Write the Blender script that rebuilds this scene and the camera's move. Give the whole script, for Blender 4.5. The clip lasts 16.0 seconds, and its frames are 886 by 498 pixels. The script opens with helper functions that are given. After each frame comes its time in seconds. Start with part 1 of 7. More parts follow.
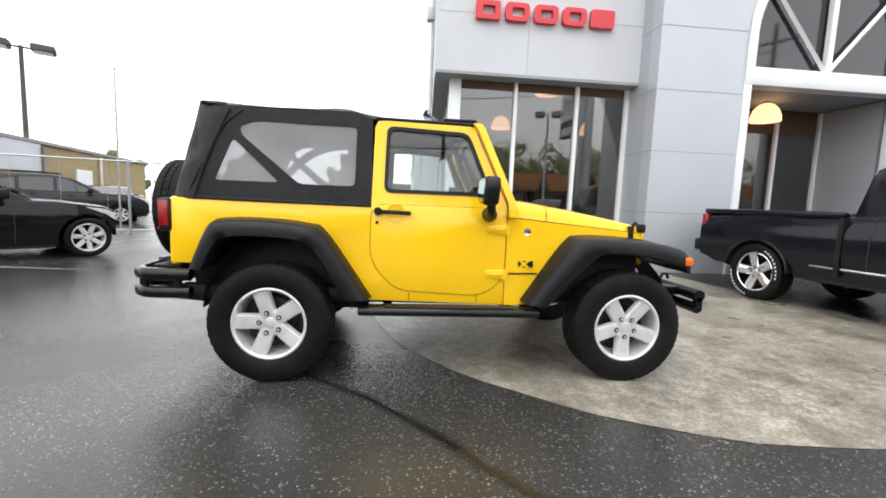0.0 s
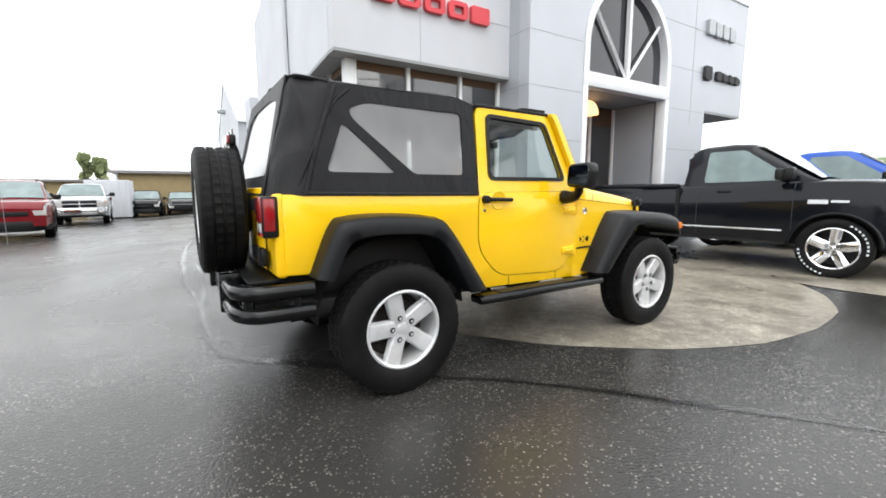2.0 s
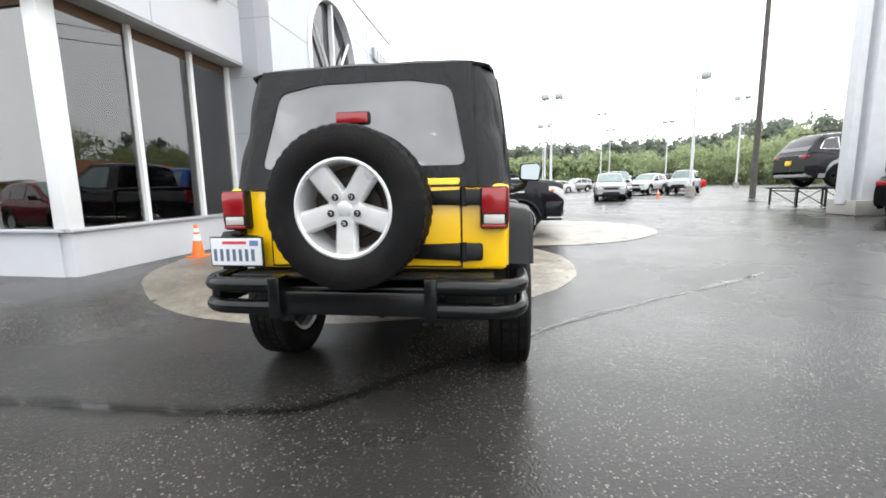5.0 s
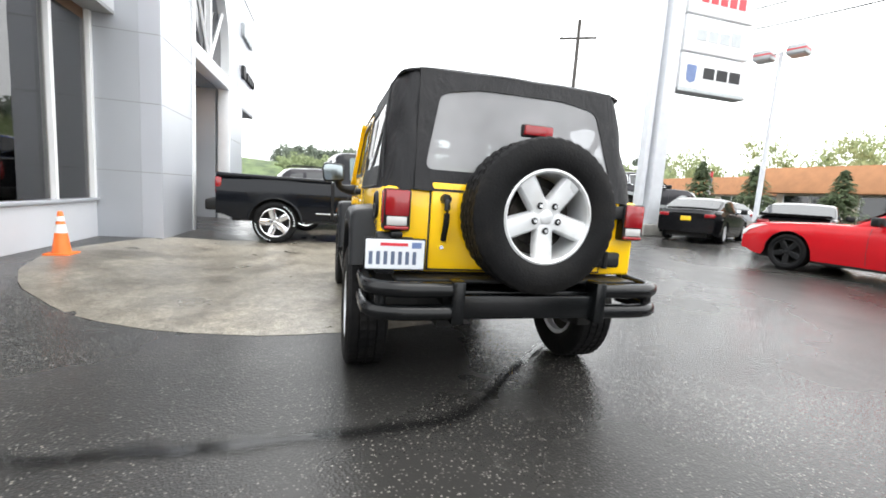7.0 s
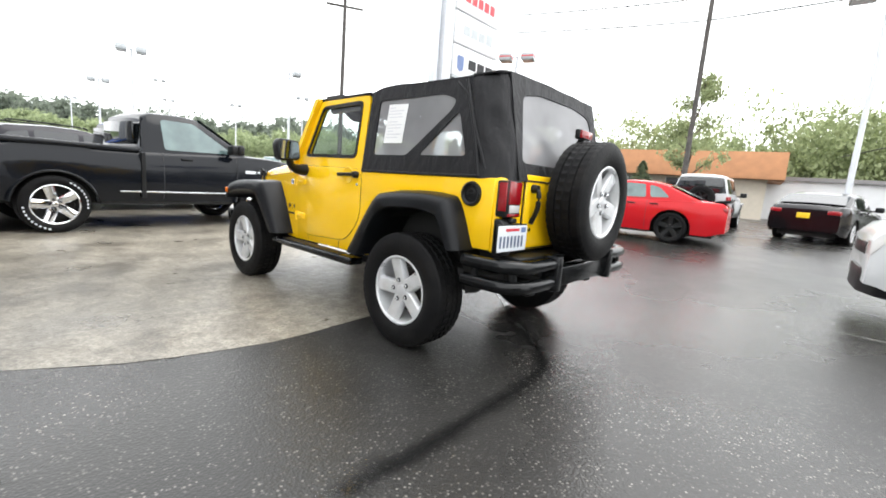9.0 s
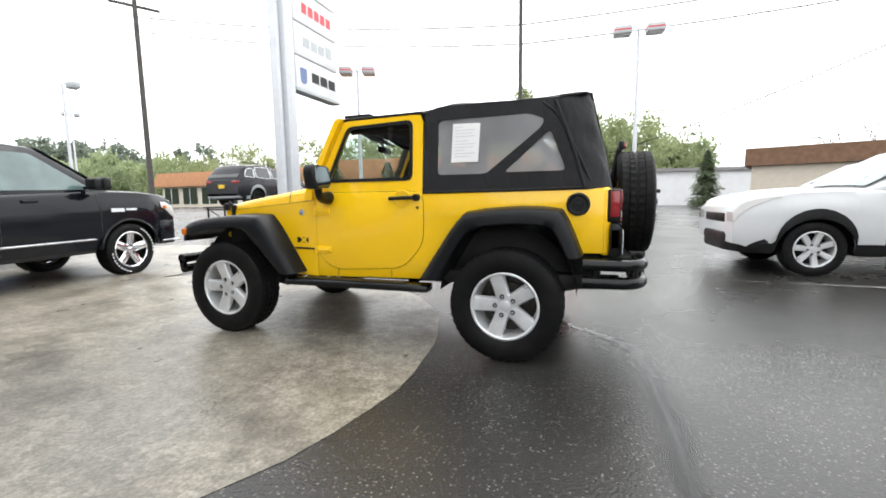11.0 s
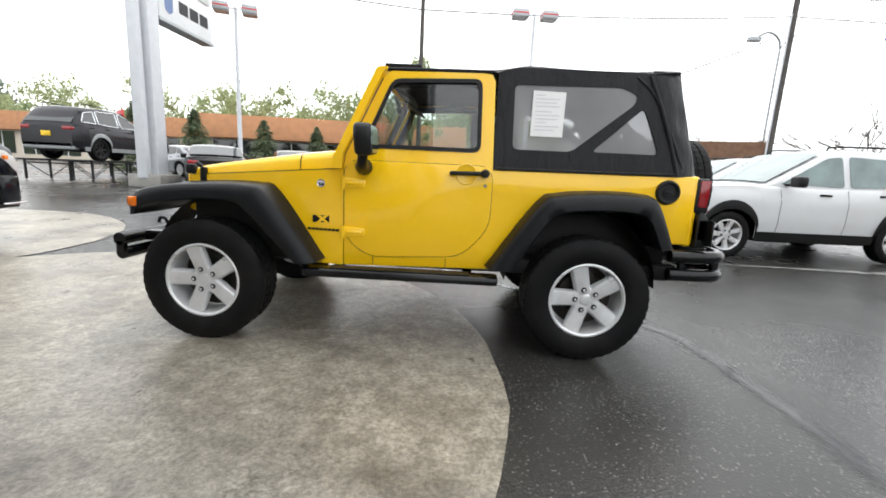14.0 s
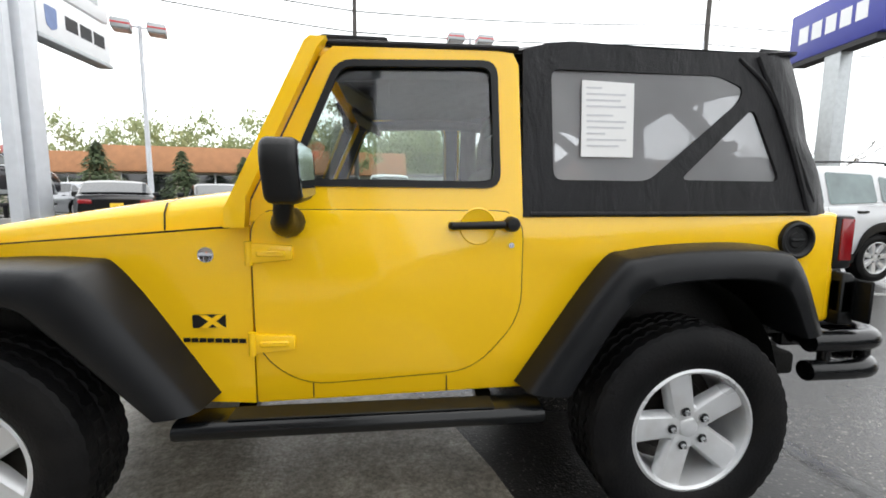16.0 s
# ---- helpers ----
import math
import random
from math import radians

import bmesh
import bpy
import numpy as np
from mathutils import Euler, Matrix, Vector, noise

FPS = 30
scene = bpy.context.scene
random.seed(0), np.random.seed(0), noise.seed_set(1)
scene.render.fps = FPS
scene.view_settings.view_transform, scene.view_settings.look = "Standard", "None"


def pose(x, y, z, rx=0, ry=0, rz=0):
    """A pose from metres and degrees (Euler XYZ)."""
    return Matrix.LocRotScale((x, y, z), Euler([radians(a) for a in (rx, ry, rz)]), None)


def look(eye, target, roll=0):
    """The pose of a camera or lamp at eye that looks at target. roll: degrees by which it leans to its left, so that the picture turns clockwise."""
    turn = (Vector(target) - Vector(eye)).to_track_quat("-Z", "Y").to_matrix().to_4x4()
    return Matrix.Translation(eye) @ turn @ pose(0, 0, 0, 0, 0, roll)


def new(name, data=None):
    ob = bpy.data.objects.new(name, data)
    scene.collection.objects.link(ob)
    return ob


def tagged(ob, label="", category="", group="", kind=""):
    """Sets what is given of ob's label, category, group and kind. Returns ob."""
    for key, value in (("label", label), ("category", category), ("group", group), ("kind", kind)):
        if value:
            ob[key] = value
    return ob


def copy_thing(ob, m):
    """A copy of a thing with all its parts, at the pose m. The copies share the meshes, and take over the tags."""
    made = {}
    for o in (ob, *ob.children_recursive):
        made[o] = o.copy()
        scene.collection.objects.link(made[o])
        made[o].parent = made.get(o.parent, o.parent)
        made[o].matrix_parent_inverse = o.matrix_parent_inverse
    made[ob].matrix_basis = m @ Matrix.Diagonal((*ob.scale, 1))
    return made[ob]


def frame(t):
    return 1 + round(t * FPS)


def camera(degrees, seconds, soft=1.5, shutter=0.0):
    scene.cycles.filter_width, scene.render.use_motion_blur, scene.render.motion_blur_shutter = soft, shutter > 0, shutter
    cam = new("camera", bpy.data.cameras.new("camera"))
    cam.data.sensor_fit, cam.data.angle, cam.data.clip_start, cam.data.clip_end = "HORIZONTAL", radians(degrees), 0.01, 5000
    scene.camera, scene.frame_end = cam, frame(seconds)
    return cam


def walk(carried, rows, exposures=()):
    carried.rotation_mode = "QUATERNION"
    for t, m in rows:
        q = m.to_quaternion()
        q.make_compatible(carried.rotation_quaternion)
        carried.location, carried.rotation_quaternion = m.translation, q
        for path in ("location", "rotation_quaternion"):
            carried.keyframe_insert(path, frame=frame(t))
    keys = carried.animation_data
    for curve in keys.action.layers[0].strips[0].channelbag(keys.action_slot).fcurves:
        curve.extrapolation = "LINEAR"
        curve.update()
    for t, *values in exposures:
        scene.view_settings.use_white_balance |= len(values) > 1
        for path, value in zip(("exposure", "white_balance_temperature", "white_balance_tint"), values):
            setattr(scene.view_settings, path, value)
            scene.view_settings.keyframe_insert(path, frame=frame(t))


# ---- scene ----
cam = camera(92.2, 16.0, soft=1.75)
PATH = [
    (0, (0.833, -3.668, 1.215), (1.029, -1.689, 1.0), 2.3),
    (0.5, (0.406, -3.648, 1.227), (0.858, -1.72, 0.952), 1.0),
    (1, (-0.096, -3.509, 1.217), (0.518, -1.624, 0.953), 0.5),
    (1.5, (-0.607, -3.322, 1.209), (0.192, -1.506, 0.955), -0.5),
    (2, (-1.088, -3.065, 1.201), (-0.037, -1.385, 0.93), -0.3),
    (2.5, (-1.546, -2.774, 1.191), (-0.331, -1.209, 0.914), 0.2),
    (3, (-1.938, -2.419, 1.185), (-0.462, -1.099, 0.909), 1.1),
    (3.5, (-2.244, -1.997, 1.175), (-0.682, -0.778, 0.906), 2.8),
    (4, (-2.529, -1.597, 1.183), (-0.775, -0.675, 0.909), 1.5),
    (6.5, (-2.955, 0.595, 1.167), (-1.001, 0.257, 0.901), 1.5),
    (7, (-2.856, 1.046, 1.162), (-0.945, 0.513, 0.91), 3.9),
    (7.5, (-2.746, 1.515, 1.167), (-0.964, 0.651, 0.889), 4.2),
    (8, (-2.539, 1.958, 1.162), (-0.875, 0.888, 0.867), 3.4),
    (8.5, (-2.361, 2.425, 1.163), (-0.863, 1.128, 0.89), 3.1),
    (9, (-2.073, 2.806, 1.141), (-0.76, 1.329, 0.83), 4.5),
    (9.5, (-1.739, 3.139, 1.132), (-0.581, 1.528, 0.874), 2.1),
    (12, (0.2, 3.796, 1.133), (0.478, 1.836, 0.85), 3.1),
    (12.5, (0.476, 3.746, 1.131), (0.613, 1.773, 0.832), 4.4),
    (13, (0.701, 3.595, 1.142), (0.796, 1.612, 0.902), 2.9),
    (13.5, (0.798, 3.549, 1.146), (0.882, 1.573, 0.851), 3.8),
    (14, (0.859, 3.477, 1.147), (0.898, 1.51, 0.788), 2.8),
    (14.5, (0.909, 3.155, 1.168), (0.96, 1.173, 0.906), 3.1),
    (15, (0.992, 2.822, 1.185), (0.909, 0.841, 0.919), 1.9),
    (15.5, (1.095, 2.528, 1.219), (0.887, 0.557, 0.949), 0.8),
    (16, (1.083, 2.251, 1.233), (0.854, 0.279, 0.995), 0.5),
]
walk(cam, [(t, look(eye, target, roll)) for t, eye, target, roll in PATH], exposures=[(0, 0), (4.2, 0.08), (6.3, 0.38), (9.7, 0.35), (11.8, 0.0), (16, -0.02)])

# ---- light ----
world = bpy.data.worlds.new("overcast_sky")
world.use_nodes = True
scene.world = world
wn, wl = world.node_tree.nodes, world.node_tree.links
sky = wn.new("ShaderNodeTexSky")
sky.sky_type, sky.sun_disc = "NISHITA", False
sky.sun_elevation, sky.sun_rotation = radians(55), radians(200)
sky.air_density, sky.dust_density = 1.0, 6.0
hsv = wn.new("ShaderNodeHueSaturation")
hsv.inputs["Saturation"].default_value = 0.08
hsv.inputs["Value"].default_value = 0.10
wl.new(sky.outputs[0], hsv.inputs["Color"])
cloud = wn.new("ShaderNodeTexNoise")
cloud.inputs["Scale"].default_value, cloud.inputs["Detail"].default_value = 2.2, 5
ramp = wn.new("ShaderNodeValToRGB")
ramp.color_ramp.elements[0].position, ramp.color_ramp.elements[0].color = 0.3, (0.97, 1.0, 1.02, 1)
ramp.color_ramp.elements[1].position, ramp.color_ramp.elements[1].color = 0.75, (1.16, 1.18, 1.20, 1)
wl.new(cloud.outputs["Fac"], ramp.inputs[0])
mixw = wn.new("ShaderNodeMixRGB")
mixw.inputs[0].default_value = 0.85
wl.new(hsv.outputs[0], mixw.inputs[1])
wl.new(ramp.outputs[0], mixw.inputs[2])
wl.new(mixw.outputs[0], wn["Background"].inputs[0])
wn["Background"].inputs[1].default_value = 2.35
sun = new("sun", bpy.data.lights.new("sun", "SUN"))
sun.data.energy, sun.data.angle, sun.data.color = 0.9, radians(40), (1.0, 0.97, 0.93)
sun.matrix_world = look((0, 0, 30), (6, 8, 0))


# ---- materials ----
def mat(name, color, rough=0.5, metal=0.0, var=0.12, scale=4.0, bump=0.0, bscale=80.0, rvar=0.08, coat=0.0, emit=0.0, dirt=None, dscale=1.2, damount=0.5, spec=0.5, ior=1.5, fold=0.0):
    m = bpy.data.materials.new(name)
    m.use_nodes = True
    n, l = m.node_tree.nodes, m.node_tree.links
    b = n["Principled BSDF"]
    b.inputs["Metallic"].default_value = metal
    b.inputs["Specular IOR Level"].default_value = spec
    b.inputs["IOR"].default_value = ior
    if coat:
        b.inputs["Coat Weight"].default_value, b.inputs["Coat Roughness"].default_value = coat, 0.04
    tc = n.new("ShaderNodeTexCoord")
    no = n.new("ShaderNodeTexNoise")
    no.inputs["Scale"].default_value, no.inputs["Detail"].default_value = scale, 6
    l.new(tc.outputs["Object"], no.inputs["Vector"])
    r = n.new("ShaderNodeValToRGB")
    r.color_ramp.elements[0].position, r.color_ramp.elements[1].position = 0.3, 0.72
    r.color_ramp.elements[0].color = (*[c * (1 - var) for c in color], 1)
    r.color_ramp.elements[1].color = (*[min(1, c * (1 + var)) for c in color], 1)
    l.new(no.outputs["Fac"], r.inputs[0])
    out = r.outputs[0]
    if dirt:
        dn = n.new("ShaderNodeTexNoise")
        dn.inputs["Scale"].default_value, dn.inputs["Detail"].default_value = dscale, 8
        l.new(tc.outputs["Object"], dn.inputs["Vector"])
        dr = n.new("ShaderNodeValToRGB")
        dr.color_ramp.elements[0].position, dr.color_ramp.elements[1].position = 0.48, 0.66
        dr.color_ramp.elements[1].color = (damount, damount, damount, 1)
        dr.color_ramp.elements[0].color = (0, 0, 0, 1)
        l.new(dn.outputs["Fac"], dr.inputs[0])
        mx = n.new("ShaderNodeMixRGB")
        mx.inputs[2].default_value = (*dirt, 1)
        l.new(dr.outputs[0], mx.inputs[0])
        l.new(out, mx.inputs[1])
        out = mx.outputs[0]
    l.new(out, b.inputs["Base Color"])
    mr = n.new("ShaderNodeMapRange")
    mr.inputs["To Min"].default_value, mr.inputs["To Max"].default_value = max(0.02, rough - rvar), min(1, rough + rvar)
    l.new(no.outputs["Fac"], mr.inputs["Value"])
    l.new(mr.outputs[0], b.inputs["Roughness"])
    if bump:
        bn = n.new("ShaderNodeTexNoise")
        bn.inputs["Scale"].default_value, bn.inputs["Detail"].default_value = bscale, 4
        l.new(tc.outputs["Object"], bn.inputs["Vector"])
        bp = n.new("ShaderNodeBump")
        bp.inputs["Strength"].default_value, bp.inputs["Distance"].default_value = bump, 0.01
        l.new(bn.outputs["Fac"], bp.inputs["Height"])
        l.new(bp.outputs[0], b.inputs["Normal"])
    if fold:
        mp = n.new("ShaderNodeMapping")
        mp.inputs["Scale"].default_value = (9, 9, 3.5)
        mp.inputs["Rotation"].default_value = (0.3, 0.5, 0.2)
        l.new(tc.outputs["Object"], mp.inputs["Vector"])
        fn = n.new("ShaderNodeTexNoise")
        fn.inputs["Scale"].default_value, fn.inputs["Detail"].default_value, fn.inputs["Distortion"].default_value = 1.0, 3, 0.6
        l.new(mp.outputs[0], fn.inputs["Vector"])
        fb = n.new("ShaderNodeBump")
        fb.inputs["Strength"].default_value, fb.inputs["Distance"].default_value = fold, 0.04
        l.new(fn.outputs["Fac"], fb.inputs["Height"])
        l.new(bp.outputs[0], fb.inputs["Normal"])
        l.new(fb.outputs[0], b.inputs["Normal"])
    if emit:
        b.inputs["Emission Color"].default_value, b.inputs["Emission Strength"].default_value = (*color, 1), emit
    return m


def glass(name, tint=(0.6, 0.65, 0.66), haze=0.0, hazecol=(0.6, 0.6, 0.6), rough=0.02, ior=1.5, film=False):
    """A thin pane: tinted see-through, mirror gloss by Fresnel, and a milky share for vinyl."""
    m = bpy.data.materials.new(name)
    m.use_nodes = True
    n, l = m.node_tree.nodes, m.node_tree.links
    n.remove(n["Principled BSDF"])
    tr = n.new("ShaderNodeBsdfTransparent")
    tr.inputs[0].default_value = (*tint, 1)
    gl = n.new("ShaderNodeBsdfGlossy")
    gl.inputs["Roughness"].default_value = rough
    if film:
        f0 = ((ior - 1) / (ior + 1)) ** 2
        lw = n.new("ShaderNodeLayerWeight")
        lw.inputs["Blend"].default_value = 0.5
        pw = n.new("ShaderNodeMath")
        pw.operation, pw.inputs[1].default_value = "POWER", 5
        l.new(lw.outputs["Facing"], pw.inputs[0])
        fr = n.new("ShaderNodeMath")
        fr.operation, fr.inputs[1].default_value, fr.inputs[2].default_value = "MULTIPLY_ADD", 1 - f0, f0
        l.new(pw.outputs[0], fr.inputs[0])
    else:
        fr = n.new("ShaderNodeFresnel")
        fr.inputs[0].default_value = ior
    body = tr.outputs[0]
    if haze:
        df = n.new("ShaderNodeBsdfDiffuse")
        no = n.new("ShaderNodeTexNoise")
        no.inputs["Scale"].default_value = 3.0
        tc = n.new("ShaderNodeTexCoord")
        l.new(tc.outputs["Object"], no.inputs["Vector"])
        mr = n.new("ShaderNodeMapRange")
        mr.inputs["To Min"].default_value, mr.inputs["To Max"].default_value = haze * 0.6, min(1, haze * 1.4)
        l.new(no.outputs["Fac"], mr.inputs["Value"])
        df.inputs[0].default_value = (*hazecol, 1)
        m0 = n.new("ShaderNodeMixShader")
        l.new(mr.outputs[0], m0.inputs[0])
        l.new(body, m0.inputs[1])
        l.new(df.outputs[0], m0.inputs[2])
        body = m0.outputs[0]
    mx = n.new("ShaderNodeMixShader")
    l.new(fr.outputs[0], mx.inputs[0])
    l.new(body, mx.inputs[1])
    l.new(gl.outputs[0], mx.inputs[2])
    l.new(mx.outputs[0], n["Material Output"].inputs[0])
    return m


def wet_asphalt():
    m = bpy.data.materials.new("wet_asphalt")
    m.use_nodes = True
    n, l = m.node_tree.nodes, m.node_tree.links
    b = n["Principled BSDF"]
    tc = n.new("ShaderNodeTexCoord")

    def noise_of(scale, detail=4, rough=0.55):
        t = n.new("ShaderNodeTexNoise")
        t.inputs["Scale"].default_value, t.inputs["Detail"].default_value, t.inputs["Roughness"].default_value = scale, detail, rough
        l.new(tc.outputs["Object"], t.inputs["Vector"])
        return t.outputs["Fac"]

    def ramp_of(src, p0, p1, c0, c1):
        r = n.new("ShaderNodeValToRGB")
        r.color_ramp.elements[0].position, r.color_ramp.elements[1].position = p0, p1
        r.color_ramp.elements[0].color, r.color_ramp.elements[1].color = (*c0, 1), (*c1, 1)
        l.new(src, r.inputs[0])
        return r.outputs[0]

    base = ramp_of(noise_of(0.35, 6), 0.35, 0.7, (0.018, 0.0177, 0.017), (0.042, 0.040, 0.0375))
    vo = n.new("ShaderNodeTexVoronoi")
    vo.inputs["Scale"].default_value = 82
    l.new(tc.outputs["Object"], vo.inputs["Vector"])
    stone = n.new("ShaderNodeSeparateColor")
    l.new(vo.outputs["Color"], stone.inputs[0])
    fleck = ramp_of(stone.outputs[0], 0.80, 1.0, (0, 0, 0), (0.21, 0.20, 0.185))
    core = ramp_of(vo.outputs["Distance"], 0.25, 0.6, (1, 1, 1), (0, 0, 0))
    fm = n.new("ShaderNodeMixRGB")
    fm.blend_type = "MULTIPLY"
    fm.inputs[0].default_value = 1
    l.new(fleck, fm.inputs[1])
    l.new(core, fm.inputs[2])
    worn = ramp_of(noise_of(1.1, 6, 0.65), 0.36, 0.66, (0.3, 0.3, 0.3), (1.25, 1.25, 1.2))
    fw = n.new("ShaderNodeMixRGB")
    fw.blend_type = "MULTIPLY"
    fw.inputs[0].default_value = 1
    l.new(fm.outputs[0], fw.inputs[1])
    l.new(worn, fw.inputs[2])
    ad = n.new("ShaderNodeMixRGB")
    ad.blend_type = "ADD"
    ad.inputs[0].default_value = 1
    l.new(base, ad.inputs[1])
    l.new(fw.outputs[0], ad.inputs[2])
    l.new(ad.outputs[0], b.inputs["Base Color"])
    wet = ramp_of(noise_of(0.28, 5), 0.36, 0.66, (0.36, 0.36, 0.36), (0.17, 0.17, 0.17))
    l.new(wet, b.inputs["Roughness"])
    b.inputs["Specular IOR Level"].default_value = 0.36
    bp = n.new("ShaderNodeBump")
    bp.inputs["Strength"].default_value, bp.inputs["Distance"].default_value = 0.35, 0.004
    l.new(vo.outputs["Distance"], bp.inputs["Height"])
    bp2 = n.new("ShaderNodeBump")
    bp2.inputs["Strength"].default_value, bp2.inputs["Distance"].default_value = 0.10, 0.03
    l.new(noise_of(2.5, 3), bp2.inputs["Height"])
    l.new(bp.outputs[0], bp2.inputs["Normal"])
    l.new(bp2.outputs[0], b.inputs["Normal"])
    return m


def wet_concrete():
    m = mat("wet_concrete", (0.285, 0.262, 0.222), 0.34, var=0.22, scale=1.6, bump=0.35, bscale=45, rvar=0.2, dirt=(0.06, 0.049, 0.036), dscale=1.5, damount=0.55)
    n, l = m.node_tree.nodes, m.node_tree.links
    b = n["Principled BSDF"]
    src = b.inputs["Base Color"].links[0].from_socket
    tc = n.new("ShaderNodeTexCoord")
    sp = n.new("ShaderNodeTexNoise")
    sp.inputs["Scale"].default_value, sp.inputs["Detail"].default_value, sp.inputs["Roughness"].default_value = 48, 8, 0.8
    l.new(tc.outputs["Object"], sp.inputs["Vector"])
    r = n.new("ShaderNodeValToRGB")
    r.color_ramp.elements[0].position, r.color_ramp.elements[0].color = 0.41, (0.46, 0.44, 0.41, 1)
    r.color_ramp.elements[1].position, r.color_ramp.elements[1].color = 0.60, (1.28, 1.28, 1.26, 1)
    l.new(sp.outputs["Fac"], r.inputs[0])
    mx = n.new("ShaderNodeMixRGB")
    mx.blend_type, mx.inputs[0].default_value = "MULTIPLY", 0.8
    l.new(src, mx.inputs[1])
    l.new(r.outputs[0], mx.inputs[2])
    # clumped pale scum on the damp surface
    cl = n.new("ShaderNodeTexNoise")
    cl.inputs["Scale"].default_value, cl.inputs["Detail"].default_value, cl.inputs["Roughness"].default_value = 9, 6, 0.7
    l.new(tc.outputs["Object"], cl.inputs["Vector"])
    cr = n.new("ShaderNodeValToRGB")
    cr.color_ramp.elements[0].position, cr.color_ramp.elements[0].color = 0.40, (0.62, 0.61, 0.58, 1)
    cr.color_ramp.elements[1].position, cr.color_ramp.elements[1].color = 0.64, (1.25, 1.25, 1.24, 1)
    l.new(cl.outputs["Fac"], cr.inputs[0])
    m2 = n.new("ShaderNodeMixRGB")
    m2.blend_type, m2.inputs[0].default_value = "MULTIPLY", 0.75
    l.new(mx.outputs[0], m2.inputs[1])
    l.new(cr.outputs[0], m2.inputs[2])
    # one large soaked stain on the pad
    at = n.new("ShaderNodeVectorMath")
    at.operation, at.inputs[1].default_value = "DISTANCE", (2.3, 3.2, 0)
    l.new(tc.outputs["Object"], at.inputs[0])
    wob = n.new("ShaderNodeTexNoise")
    wob.inputs["Scale"].default_value, wob.inputs["Detail"].default_value = 1.3, 6
    l.new(tc.outputs["Object"], wob.inputs["Vector"])
    sm = n.new("ShaderNodeMath")
    sm.operation, sm.inputs[1].default_value = "MULTIPLY_ADD", 2.4
    l.new(wob.outputs["Fac"], sm.inputs[0])
    l.new(at.outputs["Value"], sm.inputs[2])
    mr = n.new("ShaderNodeMapRange")
    mr.inputs["From Min"].default_value, mr.inputs["From Max"].default_value = 2.3, 3.9
    mr.inputs["To Min"].default_value, mr.inputs["To Max"].default_value = 0.68, 1.18
    l.new(sm.outputs[0], mr.inputs["Value"])
    m3 = n.new("ShaderNodeVectorMath")
    m3.operation = "SCALE"
    l.new(m2.outputs[0], m3.inputs[0])
    l.new(mr.outputs[0], m3.inputs["Scale"])
    l.new(m3.outputs[0], b.inputs["Base Color"])
    return m


M_ASPHALT, M_CONCRETE = wet_asphalt(), wet_concrete()
M_TAR = mat("wet_tar", (0.012, 0.012, 0.012), 0.09, var=0.3, scale=9, bump=0.04, bscale=30, rvar=0.05)
M_FILM = mat("thin_water_film", (0.05, 0.05, 0.049), 0.09, var=0.2, scale=3, rvar=0.05)
def faded(m):
    """Lets the strip's own fade attribute thin it out to nothing at its rims."""
    n, l = m.node_tree.nodes, m.node_tree.links
    at = n.new("ShaderNodeAttribute")
    at.attribute_name = "fade"
    no = n.new("ShaderNodeTexNoise")
    no.inputs["Scale"].default_value, no.inputs["Detail"].default_value = 14, 5
    ma = n.new("ShaderNodeMath")
    ma.operation = "MULTIPLY_ADD"
    ma.inputs[1].default_value = 0.9
    ma.inputs[2].default_value = -0.45
    l.new(no.outputs["Fac"], ma.inputs[0])
    ad = n.new("ShaderNodeMath")
    ad.operation, ad.use_clamp = "ADD", True
    l.new(at.outputs["Fac"], ad.inputs[0])
    l.new(ma.outputs[0], ad.inputs[1])
    mu = n.new("ShaderNodeMath")
    mu.operation = "MULTIPLY"
    l.new(ad.outputs[0], mu.inputs[0])
    l.new(at.outputs["Fac"], mu.inputs[1])
    tr = n.new("ShaderNodeBsdfTransparent")
    mx = n.new("ShaderNodeMixShader")
    l.new(mu.outputs[0], mx.inputs[0])
    l.new(tr.outputs[0], mx.inputs[1])
    l.new(n["Principled BSDF"].outputs[0], mx.inputs[2])
    l.new(mx.outputs[0], n["Material Output"].inputs[0])
    return m


M_TAR, M_FILM = faded(M_TAR), faded(M_FILM)
M_LINE = mat("worn_line_paint", (0.22, 0.22, 0.21), 0.5, var=0.3, scale=8, dirt=(0.05, 0.05, 0.05), dscale=5, damount=0.9)
M_YELLOW = mat("yellow_paint", (0.96, 0.58, 0.006), 0.26, var=0.02, scale=2, rvar=0.03, coat=0.6, spec=0.35)
M_BLACK = mat("black_plastic", (0.006, 0.0064, 0.007), 0.42, var=0.25, scale=6, bump=0.12, bscale=350, rvar=0.1, spec=0.3)
M_GREYPL = mat("faded_black_flare", (0.0065, 0.0072, 0.0085), 0.36, var=0.3, scale=5, bump=0.15, bscale=300, rvar=0.12, spec=0.22)
M_TUBE = mat("black_powder_coat", (0.0045, 0.005, 0.0055), 0.19, var=0.3, scale=8, rvar=0.07, bump=0.08, bscale=120, spec=0.32)
M_FABRIC = mat("black_top_fabric", (0.010, 0.010, 0.0115), 0.52, var=0.3, scale=3.5, bump=0.3, bscale=240, rvar=0.10, fold=0.5, spec=0.25)
M_VINYL = glass("clear_vinyl", (0.50, 0.51, 0.52), haze=0.46, hazecol=(0.47, 0.47, 0.485), rough=0.16, ior=1.5, film=True)
